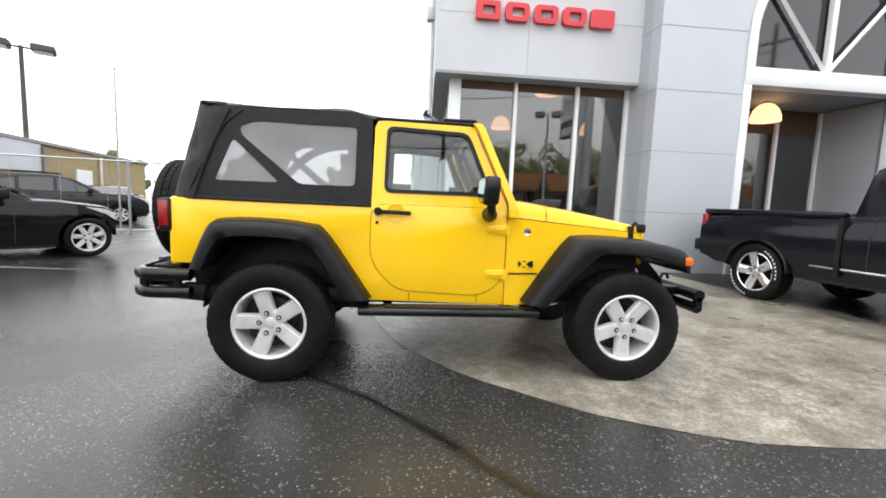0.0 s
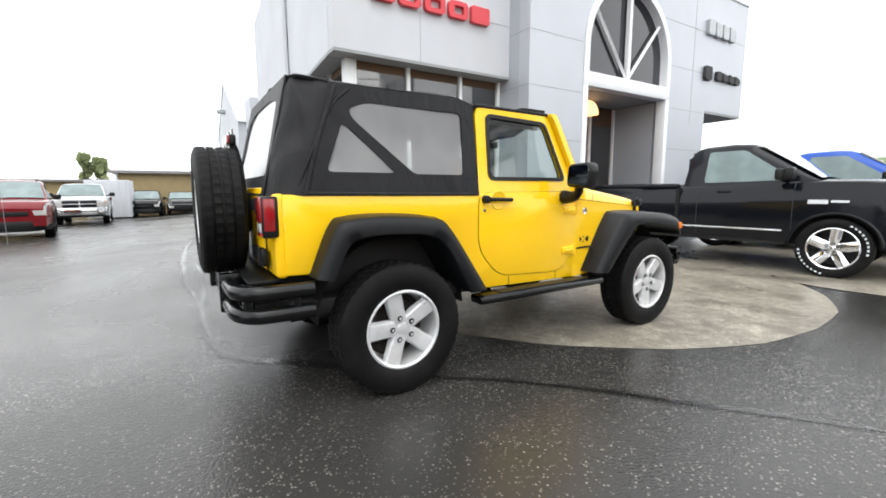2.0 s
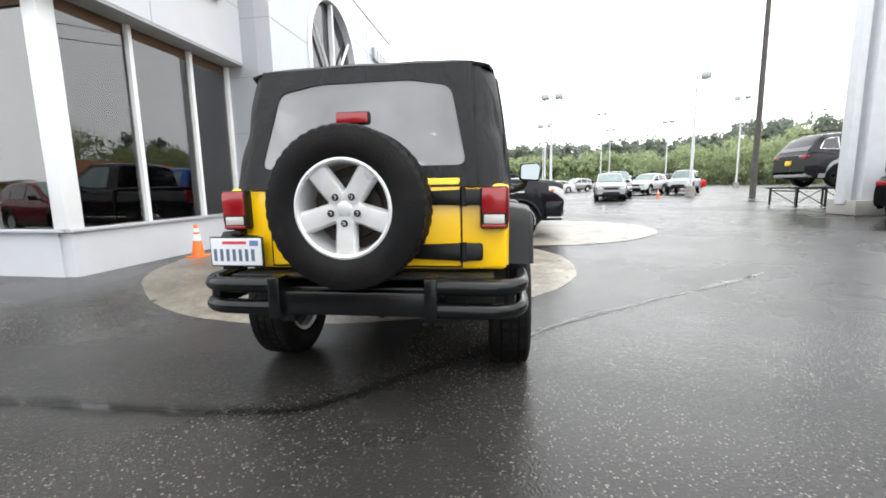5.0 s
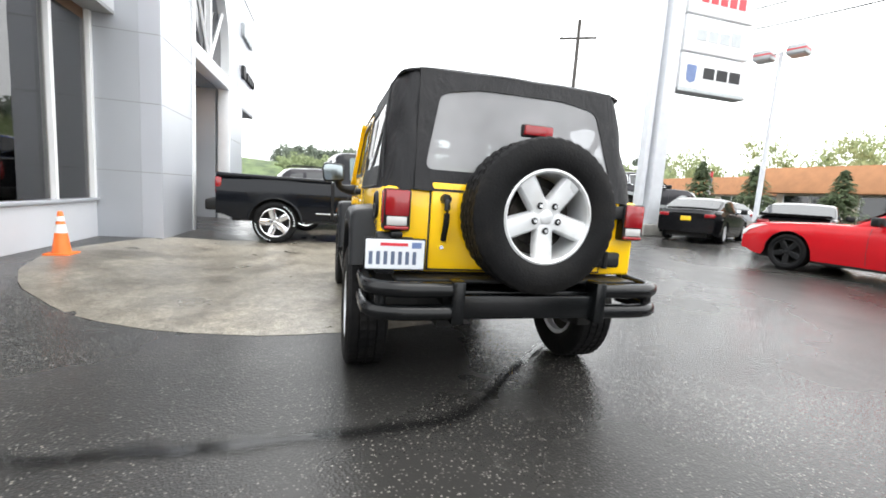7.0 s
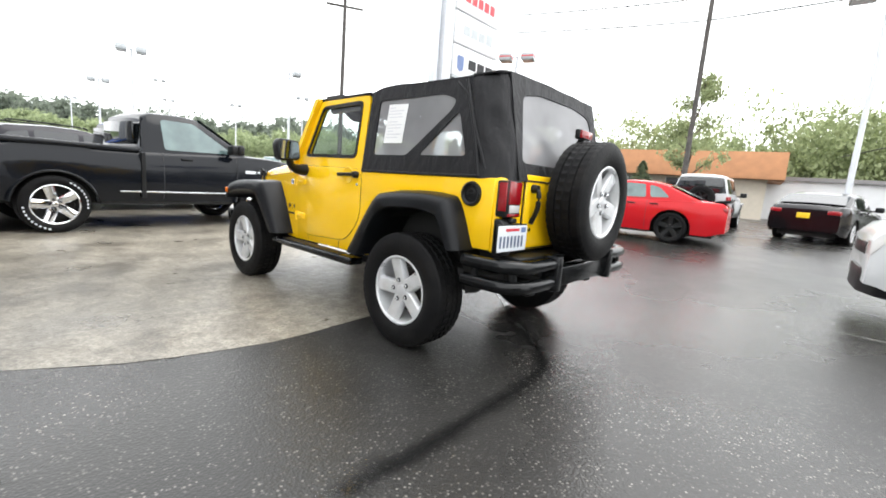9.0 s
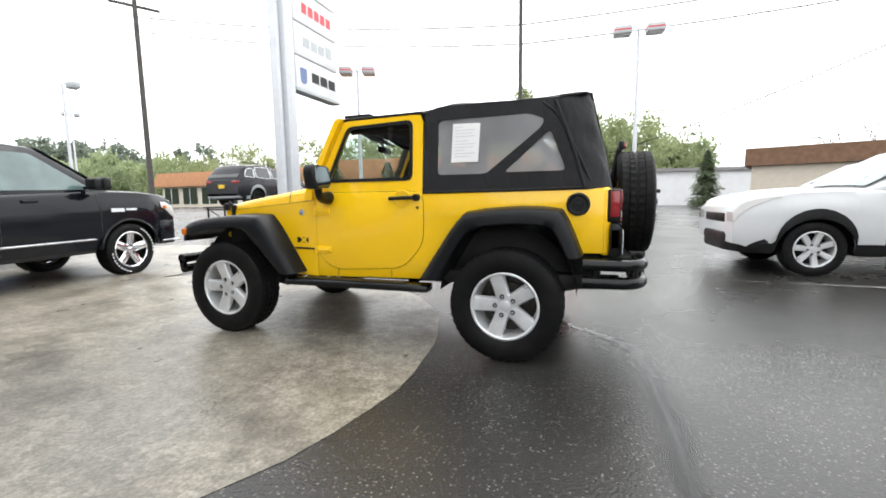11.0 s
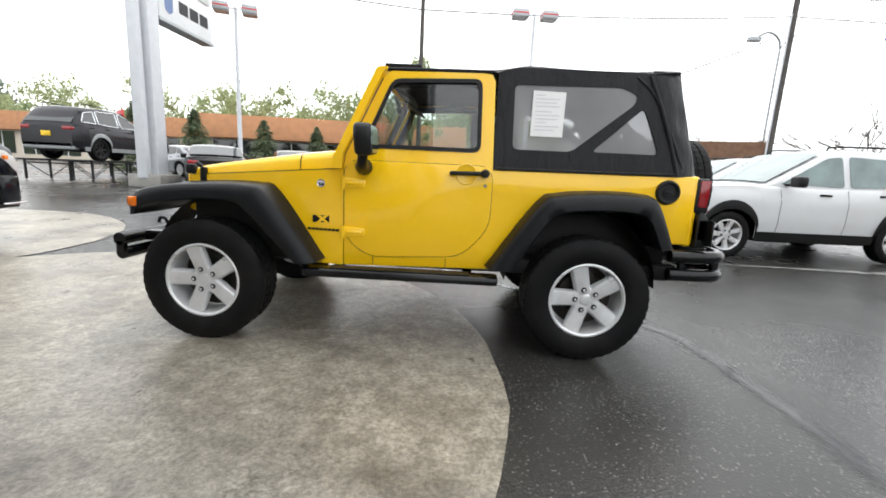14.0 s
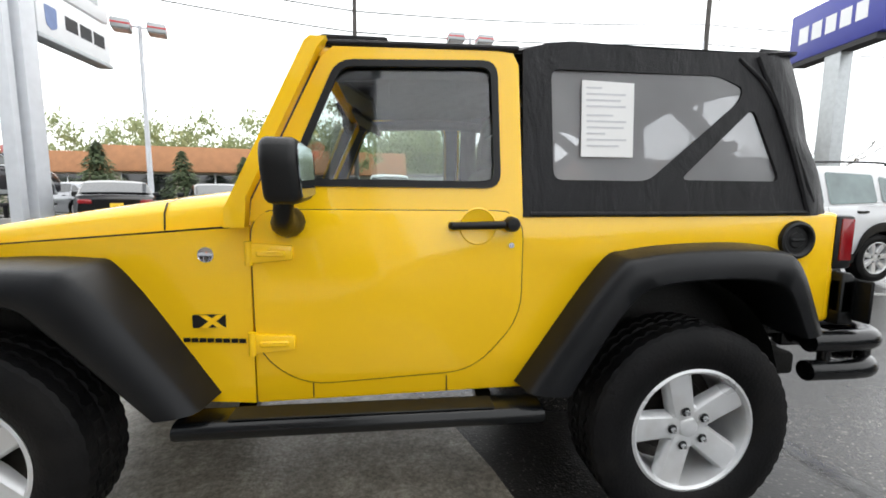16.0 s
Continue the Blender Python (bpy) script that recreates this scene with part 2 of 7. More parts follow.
M_VINYLS = glass("clear_side_vinyl", (0.78, 0.79, 0.80), haze=0.40, hazecol=(0.52, 0.52, 0.53), rough=0.22, ior=1.3, film=True)
M_MIRROR = mat("mirror_glass", (0.30, 0.34, 0.35), 0.05, metal=1.0, var=0.03, rvar=0.02)
M_PANE = glass("car_window_glass", (0.80, 0.87, 0.85), rough=0.01, ior=1.85, film=True)
M_SHOP = glass("showroom_glass", (0.60, 0.59, 0.57), rough=0.015, ior=2.15)
M_SHOPW = glass("reflecting_side_glass", (0.50, 0.50, 0.49), rough=0.015, ior=2.8)
M_ARCH = mat("grey_reflecting_glass", (0.022, 0.022, 0.026), 0.04, var=0.1, rvar=0.02, spec=0.5, ior=1.6)
M_TINT = mat("dark_tinted_glass", (0.012, 0.015, 0.017), 0.05, var=0.1, rvar=0.02, spec=0.9)
# opaque panes: reflected and see-through sky is put into these two pale colours
M_SIDEGL = mat("sky_pale_side_glass", (0.10, 0.15, 0.15), 0.05, var=0.35, scale=2.5, rvar=0.02, spec=0.9)
M_LITEGL = mat("sky_pale_windscreen", (0.12, 0.17, 0.17), 0.06, var=0.3, scale=2, rvar=0.02, spec=0.9)
M_RUBBER = mat("tyre_rubber", (0.006, 0.006, 0.0065), 0.58, var=0.3, scale=10, bump=0.25, bscale=90, dirt=(0.014, 0.013, 0.012), dscale=6, damount=0.5, spec=0.14)
M_ALLOY = mat("silver_alloy", (0.66, 0.67, 0.68), 0.30, metal=0.35, var=0.08, scale=6, dirt=(0.30, 0.27, 0.22), dscale=7, damount=0.25)
M_CHROME = mat("chrome", (0.75, 0.76, 0.78), 0.09, metal=1.0, var=0.03)
M_DARKMET = mat("dark_underbody_metal", (0.008, 0.008, 0.0075), 0.7, var=0.4, scale=9, bump=0.3)
M_DISC = mat("worn_brake_disc", (0.06, 0.055, 0.05), 0.45, metal=0.6, var=0.4, scale=14, dirt=(0.03, 0.02, 0.015), dscale=9, damount=0.7)
M_RED = mat("red_lamp_lens", (0.27, 0.006, 0.010), 0.12, var=0.1, coat=0.5)
M_CLEAR = mat("clear_lamp_lens", (0.50, 0.49, 0.48), 0.12, var=0.06, scale=8, coat=0.5)
M_AMBER = mat("amber_lens", (0.75, 0.17, 0.01), 0.15, var=0.1)
M_SEAT = mat("grey_seat_cloth", (0.05, 0.052, 0.056), 0.85, var=0.2, scale=12, bump=0.3, bscale=200)
M_PAPER = mat("white_paper", (0.78, 0.78, 0.77), 0.8, var=0.04)
M_INK = mat("grey_print", (0.62, 0.63, 0.65), 0.8)
M_PLATE = mat("white_plate", (0.70, 0.73, 0.76), 0.35, var=0.05)
M_PLATEC = mat("slate_print", (0.10, 0.13, 0.20), 0.5)
M_PLATEB = mat("blue_print", (0.14, 0.20, 0.38), 0.5)
M_YPLATE = mat("yellow_dealer_card", (0.85, 0.55, 0.02), 0.4)
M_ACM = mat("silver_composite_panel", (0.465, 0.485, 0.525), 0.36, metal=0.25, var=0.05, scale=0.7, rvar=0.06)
# darker copy of the silver panel, for sides, recess, reveals and cap
M_ACMD = mat("darker_composite_panel", (0.40, 0.42, 0.45), 0.38, metal=0.25, var=0.05, scale=0.7)
M_STUCCO = mat("white_stucco", (0.55, 0.565, 0.60), 0.75, var=0.05, scale=0.9, bump=0.25, bscale=60, dirt=(0.5, 0.5, 0.5), dscale=0.5, damount=0.4)
M_WHITE = mat("white_frame_paint", (0.76, 0.77, 0.78), 0.4, var=0.04, scale=2)
M_SOFFIT = mat("grey_soffit", (0.30, 0.31, 0.32), 0.6, var=0.08, scale=2)
M_BROWN = mat("brown_ceiling", (0.10, 0.055, 0.03), 0.7, var=0.2, scale=3)
M_SHOWFL = mat("showroom_floor", (0.16, 0.15, 0.14), 0.25, var=0.1)
M_SHOWWALL = mat("showroom_wall", (0.19, 0.18, 0.165), 0.7, var=0.15, scale=1)
M_DARK = mat("dark_recess", (0.03, 0.03, 0.032), 0.7, var=0.2)
M_LAMPGL = mat("warm_lamp_glass", (1.0, 0.58, 0.27), 0.3, emit=1.9)
M_DODGE = mat("red_sign_letter", (0.62, 0.035, 0.05), 0.35, var=0.06)
M_BRICK = mat("tan_block", (0.33, 0.25, 0.13), 0.85, var=0.12, scale=1.5, bump=0.3, bscale=20)
M_METALROOF = mat("dull_roof_metal", (0.23, 0.22, 0.22), 0.5, var=0.1)
M_GALV = mat("galvanised_steel", (0.40, 0.42, 0.43), 0.45, metal=0.6, var=0.1, scale=6)
M_PALEPOLE = mat("pale_painted_pole", (0.62, 0.64, 0.67), 0.4, var=0.05)
M_WOODPOLE = mat("weathered_wood_pole", (0.085, 0.078, 0.072), 0.9, var=0.3, scale=5, bump=0.4, bscale=30)
M_ORANGE = mat("orange_roof", (0.40, 0.19, 0.09), 0.8, var=0.12, scale=2, bump=0.2, bscale=12)
M_CREAM = mat("cream_wall", (0.58, 0.52, 0.43), 0.8, var=0.06)
M_CONE = mat("cone_orange", (0.85, 0.16, 0.02), 0.5, var=0.08)
M_BARK = mat("tree_bark", (0.10, 0.08, 0.06), 0.9, var=0.3, scale=12, bump=0.5)
M_BIN = mat("rusty_brown_bin", (0.17, 0.09, 0.05), 0.7, var=0.25, scale=4)
M_BOLLARD = mat("yellow_bollard", (0.75, 0.50, 0.02), 0.5, var=0.1)
M_BLUESIGN = mat("blue_sign_face", (0.04, 0.05, 0.30), 0.35, var=0.05)
M_REDCLOTH = mat("sign_stripe_red", (0.55, 0.05, 0.06), 0.4)
M_SLOPE = mat("wooded_slope", (0.11, 0.15, 0.065), 0.9, var=0.4, scale=0.12, bump=0.6, bscale=0.8, dirt=(0.045, 0.07, 0.035), dscale=0.25, damount=0.9)
M_WIRE = mat("black_wire", (0.02, 0.02, 0.02), 0.6)
M_WOODRAMP = mat("grey_concrete_ramp", (0.30, 0.29, 0.27), 0.8, var=0.15, scale=3, bump=0.2)


def leaf_mat(name, dark, light):
    m = bpy.data.materials.new(name)
    m.use_nodes = True
    n, l = m.node_tree.nodes, m.node_tree.links
    b = n["Principled BSDF"]
    g = n.new("ShaderNodeNewGeometry")
    r = n.new("ShaderNodeValToRGB")
    r.color_ramp.elements[0].color, r.color_ramp.elements[1].color = (*dark, 1), (*light, 1)
    l.new(g.outputs["Random Per Island"], r.inputs[0])
    l.new(r.outputs[0], b.inputs["Base Color"])
    b.inputs["Roughness"].default_value = 0.7
    tl = n.new("ShaderNodeBsdfTranslucent")
    l.new(r.outputs[0], tl.inputs[0])
    mx = n.new("ShaderNodeMixShader")
    mx.inputs[0].default_value = 0.5
    l.new(b.outputs[0], mx.inputs[1])
    l.new(tl.outputs[0], mx.inputs[2])
    l.new(mx.outputs[0], n["Material Output"].inputs[0])
    return m


M_LEAF = leaf_mat("spring_leaves", (0.09, 0.15, 0.035), (0.24, 0.33, 0.09))
M_LEAFP = leaf_mat("pale_spring_leaves", (0.22, 0.26, 0.13), (0.40, 0.45, 0.24))
M_FIR = leaf_mat("fir_needles", (0.08, 0.11, 0.06), (0.18, 0.23, 0.12))
# distance haze is mixed into the next two leaf colours, paler and greyer
M_FIRHAZE = leaf_mat("haze_paled_fir_needles", (0.16, 0.19, 0.155), (0.28, 0.32, 0.25))
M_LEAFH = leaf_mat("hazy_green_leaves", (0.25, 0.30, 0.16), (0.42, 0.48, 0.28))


def car_paint(name, color, metal=0.0):
    return mat(name, color, 0.15, metal=metal, var=0.03, scale=3, rvar=0.03, coat=0.12, spec=0.22)


# ---- mesh tools ----
def link(name, bm, material, parent=None, label="", angle=38, m=None):
    bmesh.ops.recalc_face_normals(bm, faces=bm.faces)
    for f in bm.faces:
        f.smooth = True
    for e in bm.edges:
        e.smooth = len(e.link_faces) == 2 and e.calc_face_angle(3.2) < radians(angle)
    me = bpy.data.meshes.new(name)
    bm.to_mesh(me)
    bm.free()
    me.materials.append(material)
    ob = new(name, me)
    if m is not None:
        ob.matrix_basis = m
    if parent is not None:
        ob.parent = parent
    if label:
        ob["label"] = label
    return ob


def part(name, bm, material, parent, label="", angle=38, m=None):
    return link(name, bm, material, parent, label, angle, m)


def thing(name, label, category, m=None, group="", kind=""):
    ob = new(name)
    ob.empty_display_size = 0.2
    if m is not None:
        ob.matrix_basis = m
    return tagged(ob, label, category, group, kind)


def join(*bms):
    out = bms[0]
    for b in bms[1:]:
        me = bpy.data.meshes.new("tmp")
        b.to_mesh(me)
        out.from_mesh(me)
        bpy.data.meshes.remove(me)
        b.free()
    return out


def moved(bm, m):
    bmesh.ops.transform(bm, matrix=m, verts=bm.verts)
    return bm


def mirrored(bm, axis=1):
    for v in bm.verts:
        v.co[axis] = -v.co[axis]
    bmesh.ops.reverse_faces(bm, faces=bm.faces)
    return bm


def box(x0, x1, y0, y1, z0, z1, bev=0.0, seg=2):
    bm = bmesh.new()
    bmesh.ops.create_cube(bm, size=1)
    for v in bm.verts:
        v.co = ((x0 + x1) / 2 + (x1 - x0) * v.co.x, (y0 + y1) / 2 + (y1 - y0) * v.co.y, (z0 + z1) / 2 + (z1 - z0) * v.co.z)
    if bev:
        bmesh.ops.bevel(bm, geom=bm.edges, offset=bev, segments=seg, affect="EDGES", profile=0.5)
    return bm


def prism(pts, a, b, axis="y", bev=0.0, seg=2):
    """A polygon in the plane across axis, drawn out from a to b."""
    bm = bmesh.new()
    put = {"y": lambda p, d: (p[0], d, p[1]), "x": lambda p, d: (d, p[0], p[1]), "z": lambda p, d: (p[0], p[1], d)}[axis]
    lo = [bm.verts.new(put(p, a)) for p in pts]
    hi = [bm.verts.new(put(p, b)) for p in pts]
    bm.faces.new(lo)
    bm.faces.new(hi)
    k = len(pts)
    for i in range(k):
        bm.faces.new((lo[i], lo[(i + 1) % k], hi[(i + 1) % k], hi[i]))
    bmesh.ops.recalc_face_normals(bm, faces=bm.faces)
    if bev:
        es = [e for e in bm.edges if len(e.link_faces) == 2 and e.calc_face_angle(0) > 0.6]
        bmesh.ops.bevel(bm, geom=es, offset=bev, segments=seg, affect="EDGES", profile=0.5)
    return bm


def rounded(pts, r, seg=4):
    """The polygon with its corners rounded by the radius r."""
    out = []
    k = len(pts)
    for i in range(k):
        p, a, b = Vector(pts[i]), Vector(pts[i - 1]), Vector(pts[(i + 1) % k])
        u, v = (a - p), (b - p)
        d = min(r, u.length * 0.48, v.length * 0.48)
        p0, p1 = p + u.normalized() * d, p + v.normalized() * d
        for j in range(seg + 1):
            t = j / seg
            q = p0 * (1 - t) ** 2 + p * 2 * t * (1 - t) + p1 * t * t
            out.append((q.x, q.y))
    return out


def tube(points, r, seg=12, cap=True):
    bm = bmesh.new()
    pts = [Vector(p) for p in points]
    rings = []
    up = Vector((0, 0, 1))
    for i, p in enumerate(pts):
        d = (pts[min(i + 1, len(pts) - 1)] - pts[max(i - 1, 0)]).normalized()
        s = d.cross(up)
        if s.length < 0.05:
            s = d.cross(Vector((1, 0, 0)))
        s.normalize()
        u = s.cross(d)
        rr = r[i] if isinstance(r, (list, tuple)) else r
        rings.append([bm.verts.new(p + (s * math.cos(2 * math.pi * k / seg) + u * math.sin(2 * math.pi * k / seg)) * rr) for k in range(seg)])
    for a, b in zip(rings, rings[1:]):
        for k in range(seg):
            bm.faces.new((a[k], a[(k + 1) % seg], b[(k + 1) % seg], b[k]))
    if cap:
        bm.faces.new(rings[0][::-1])
        bm.faces.new(rings[-1])
    return bm


def smooth_path(points, n=6):
    """Catmull-Rom through the points."""
    p = [Vector(q) for q in points]
    p = [2 * p[0] - p[1]] + p + [2 * p[-1] - p[-2]]
    out = []
    for i in range(1, len(p) - 2):
        for j in range(n):
            t = j / n
            out.append(0.5 * ((2 * p[i]) + (p[i + 1] - p[i - 1]) * t + (2 * p[i - 1] - 5 * p[i] + 4 * p[i + 1] - p[i + 2]) * t * t + (3 * p[i] - p[i - 1] - 3 * p[i + 1] + p[i + 2]) * t ** 3))
    out.append(p[-2])
    return out


def lathe(profile, seg=48, wave=None, closed=False):
    """Turned about the y axis: profile of (radius, y). wave(i, k) adds to the radius."""
    bm = bmesh.new()
    rings = []
    for k in range(seg):
        a = 2 * math.pi * k / seg
        ring = []
        for i, (r, y) in enumerate(profile):
            rr = r + (wave(i, k) if wave else 0)
            ring.append(bm.verts.new((rr * math.cos(a), y, rr * math.sin(a))))
        rings.append(ring)
    n = len(profile)
    for k in range(seg):
        a, b = rings[k], rings[(k + 1) % seg]
        for i in range(n if closed else n - 1):
            j = (i + 1) % n
            bm.faces.new((a[i], a[j], b[j], b[i]))
    return bm


def cone_post(x, y, z0, z1, r0, r1, seg=12):
    return tube([(x, y, z0), (x, y, z1)], [r0, r1], seg)


def loft(sections, close_ends=False):
    bm = bmesh.new()
    rows = [[bm.verts.new(p) for p in s] for s in sections]
    for a, b in zip(rows, rows[1:]):
        for i in range(len(a) - 1):
            bm.faces.new((a[i], a[i + 1], b[i + 1], b[i]))
    if close_ends:
        bm.faces.new(rows[0])
        bm.faces.new(rows[-1][::-1])
    return bm


def sheet(outline, holes, put):
    """A flat panel with holes, laid into space by put(u, v)."""
    bm = bmesh.new()
    edges = []
    for loop in [outline, *holes]:
        vs = [bm.verts.new((u, v, 0)) for u, v in loop]
        edges += [bm.edges.new((vs[i], vs[(i + 1) % len(vs)])) for i in range(len(vs))]
    bmesh.ops.triangle_fill(bm, use_beauty=True, use_dissolve=False, edges=edges)
    for v in bm.verts:
        v.co = put(v.co.x, v.co.y)
    return bm


def thicken(ob, t, offset=0):
    mod = ob.modifiers.new("thickness", "SOLIDIFY")
    mod.thickness, mod.offset = t, offset
    return ob


def patch(pts, material, name, parent, label=""):
    """A thin plate from four or more points in space."""
    bm = bmesh.new()
    bm.faces.new([bm.verts.new(p) for p in pts])
    ob = link(name, bm, material, parent, label)
    return thicken(ob, 0.004)


def smoothstep(a, b, x):
    t = min(1.0, max(0.0, (x - a) / (b - a)))  # b below a turns the step round
    return t * t * (3 - 2 * t)


def gz(x, y):
    """Height of the lot: it rises a little to the building and away from it."""
    return 0.13 * smoothstep(2.7, 3.9, y) * smoothstep(-3.5, 0.5, x) + 0.018 * min(18.0, max(0.0, -y - 2.0)) - 0.018 * min(24.0, max(0.0, y - 9.0)) * smoothstep(4.0, -2.0, x)


# ---- ground ----
def axis_steps(lo, hi):
    out, v = [0.0], 0.0
    while v < hi:
        v += 0.35 if v < 6 else (1.0 if v < 24 else (6 if v < 80 else 60))
        out.append(v)
    neg, v = [], 0.0
    while v > lo:
        v -= 0.35 if v > -6 else (1.0 if v > -24 else (6 if v > -80 else 60))
        neg.append(v)
    return neg[::-1] + out


gx, gy = axis_steps(-700, 700), axis_steps(-700, 700)
gbm = loft([[(x, y, gz(x, y)) for y in gy] for x in gx])
ground = link("ground", gbm, M_ASPHALT)
tagged(ground, "wet dark asphalt car lot with exposed aggregate", "ground", kind="structure")

PADS = [(3.55, 1.25, 3.02, 0.008), (8.5, -1.45, 2.95, 0.013)]
for px, py, pr, lift in PADS:
    rows = []
    for i in range(13):
        r = pr * i / 12
        ring = []
        for k in range(73):
            a = 2 * math.pi * k / 72
            rr = r * (1 + (0.004 * math.sin(9 * a) + 0.003 * math.sin(23 * a)) * (i == 12))
            x, y = px + rr * math.cos(a), min(py + rr * math.sin(a), 4.5)
            ring.append((x, y, gz(x, y) + (lift if i < 12 else lift - 0.005)))
        rows.append(ring)
    bm = loft(rows)
    bmesh.ops.remove_doubles(bm, verts=bm.verts, dist=0.001)
    pad = link("concrete_pad", bm, M_CONCRETE)
    tagged(pad, "round stained wet concrete display pad in the asphalt", "pavement", kind="structure")


def strip(name, line, widths, material, label, lift=0.005, seed=1):
    rnd = random.Random(seed)
    pts = smooth_path([(*p, 0) for p in line], 14)
    rows = []
    n = len(pts)
    for i, p in enumerate(pts):
        d = (pts[min(i + 1, n - 1)] - pts[max(i - 1, 0)]).normalized()
        s = Vector((-d.y, d.x, 0))
        t = i / (n - 1) * (len(widths) - 1)
        w = widths[int(t)] + (widths[min(int(t) + 1, len(widths) - 1)] - widths[int(t)]) * (t - int(t))
        a = w * (0.5 + 0.35 * noise.noise((i * 0.16, seed, 0)) + rnd.uniform(-0.06, 0.06))
        b = w * (0.5 + 0.35 * noise.noise((i * 0.16, seed, 9)) + rnd.uniform(-0.06, 0.06))
        taper = min(1.0, i / 6, (n - 1 - i) / 6)
        a, b = a * taper, b * taper
        row = []
        for u in (1.0, 0.6, 0.25, 0.0, -0.25, -0.6, -1.0):
            q = p + s * (u * (a if u > 0 else b) * 1.35)
            row.append((q.x, q.y, gz(q.x, q.y) + lift))
        rows.append(row)
    ob = link(name, loft(rows), material)
    fade = ob.data.attributes.new("fade", "FLOAT", "POINT")
    for k, item in enumerate(fade.data):
        item.value = (0.0, 0.30, 0.7, 0.9, 0.7, 0.30, 0.0)[k % 7]
    return tagged(ob, label, "road mark", kind="structure")


strip("wet_seam", [(1.95, -2.75), (1.39, -2.0), (0.76, -1.24), (0.29, -0.83), (-0.3, -0.22), (-0.78, 0.25), (-0.89, 0.6), (-0.93, 1.25), (-0.94, 1.95), (-0.88, 2.6), (-0.86, 3.6), (-0.88, 4.6)],
      [0.08, 0.10, 0.09, 0.08, 0.13, 0.17, 0.17, 0.15, 0.12, 0.08], M_TAR, "dark wet seam running through the asphalt")
strip("water_trickle", [(2.9, -4.0), (2.35, -3.3), (1.9, -2.7)], [0.10, 0.13, 0.05], M_FILM, "shiny trickle of rain water on asphalt", 0.006, 3)
strip("water_trickle", [(-0.95, 2.3), (-1.0, 2.9), (-1.05, 3.6), (-1.0, 6.0), (-0.85, 8.0), (-0.6, 9.8)], [0.05, 0.10, 0.12, 0.10, 0.08], M_FILM, "shiny trickle of rain water on asphalt", 0.006, 4)
strip("bay_line", [(-2.2, -2.7), (-7.5, -2.5)], [0.10, 0.10], M_LINE, "worn white parking bay line", 0.005, 31)
strip("bay_line", [(-3.5, 3.1), (-9.5, 3.6)], [0.12, 0.12], M_LINE, "worn white parking bay line", 0.005, 32)
strip("bay_line", [(13.5, -4.4), (22, -6.2)], [0.10, 0.10], M_LINE, "worn white parking bay line", 0.005, 33)

# ---- dealership building ----
FY, TY = 4.27, 3.65          # front planes of the white wing and of the tower
WX = 1.36                     # west plane of the white wing above the windows
TX0, TX1 = 5.19, 14.05        # tower
SOF, TOP, TTOP = 3.60, 7.4, 6.62
YB = 12.4
B0 = 0.10                     # ground at the wall


def structure(name, bm, material, label, cat="wall", angle=38, parent=None):
    ob = link(name, bm, material, parent, label, angle)
    return tagged(ob, label, cat, kind="structure")


GY, GX = 4.62, 1.72
YW = 15.2                     # far end of the west side
SKEW = Matrix.Translation((GX, GY, 0)) @ Matrix.Rotation(radians(-3.15), 4, "Z") @ Matrix.Translation((-GX, -GY, 0))


def skewed(ob):
    """The west side runs a little out of square with the front."""
    ob.matrix_basis = SKEW @ ob.matrix_basis
    return ob



# white stucco band above the windows, with its soffit
structure("wall_front_upper", box(WX, TX0, FY, FY + 0.25, SOF, TOP), M_STUCCO, "white stucco upper wall of the showroom")
skewed(structure("wall_west_upper", box(WX, WX + 0.25, FY + 0.22, YW, SOF, TOP), M_STUCCO, "white stucco upper side wall of the showroom"))
structure("soffit_front", box(WX + 0.003, TX0, FY + 0.003, FY + 0.42, SOF - 0.05, SOF - 0.002), M_SOFFIT, "grey soffit over the showroom windows", "soffit")
skewed(structure("soffit_west", box(WX + 0.003, WX + 0.40, FY + 0.40, YW, SOF - 0.056, SOF - 0.004), M_SOFFIT, "grey soffit over the showroom windows", "soffit"))
structure("parapet_cap", box(WX - 0.02, TX0, FY - 0.02, FY + 0.28, TOP, TOP + 0.06), M_METALROOF, "grey metal parapet cap", "trim")
structure("roof", box(WX + 0.8, TX1 - 0.1, FY + 0.2, YB, 6.3, 6.4), M_METALROOF, "flat grey roof of the showroom", "roof")
# recessed joints of the stucco
for zz in (4.60, 5.9):
    structure("wall_joint", box(WX + 0.01, TX0 - 0.01, FY - 0.003, FY + 0.01, zz, zz + 0.012), M_SOFFIT, "thin shadow joint in the stucco wall", "trim")
structure("wall_joint", box(3.02, 3.03, FY - 0.003, FY + 0.01, SOF, 4.6), M_SOFFIT, "thin shadow joint in the stucco wall", "trim")

# low wall under the windows
structure("wall_front_lower", box(GX, TX0, GY - 0.04, GY + 0.16, 0.0, 0.70), M_STUCCO, "white low wall under the showroom windows")
skewed(structure("wall_west_lower", box(GX - 0.037, GX + 0.16, GY + 0.13, 9.55, 0.0, 0.70), M_STUCCO, "white low wall under the showroom windows"))
structure("window_sill", box(GX - 0.05, TX0, GY - 0.09, GY - 0.002, 0.70, 0.745, 0.006), M_ACM, "thin pale window sill", "sill")
skewed(structure("window_sill_west", box(GX - 0.10, GX + 0.02, GY + 0.01, 9.55, 0.70, 0.743, 0.006), M_ACM, "thin pale window sill", "sill"))
skewed(structure("wall_west_end", box(GX - 0.10, GX + 0.12, 12.08, YW, 0, SOF - 0.06), M_STUCCO, "white stucco wall beside the side door"))


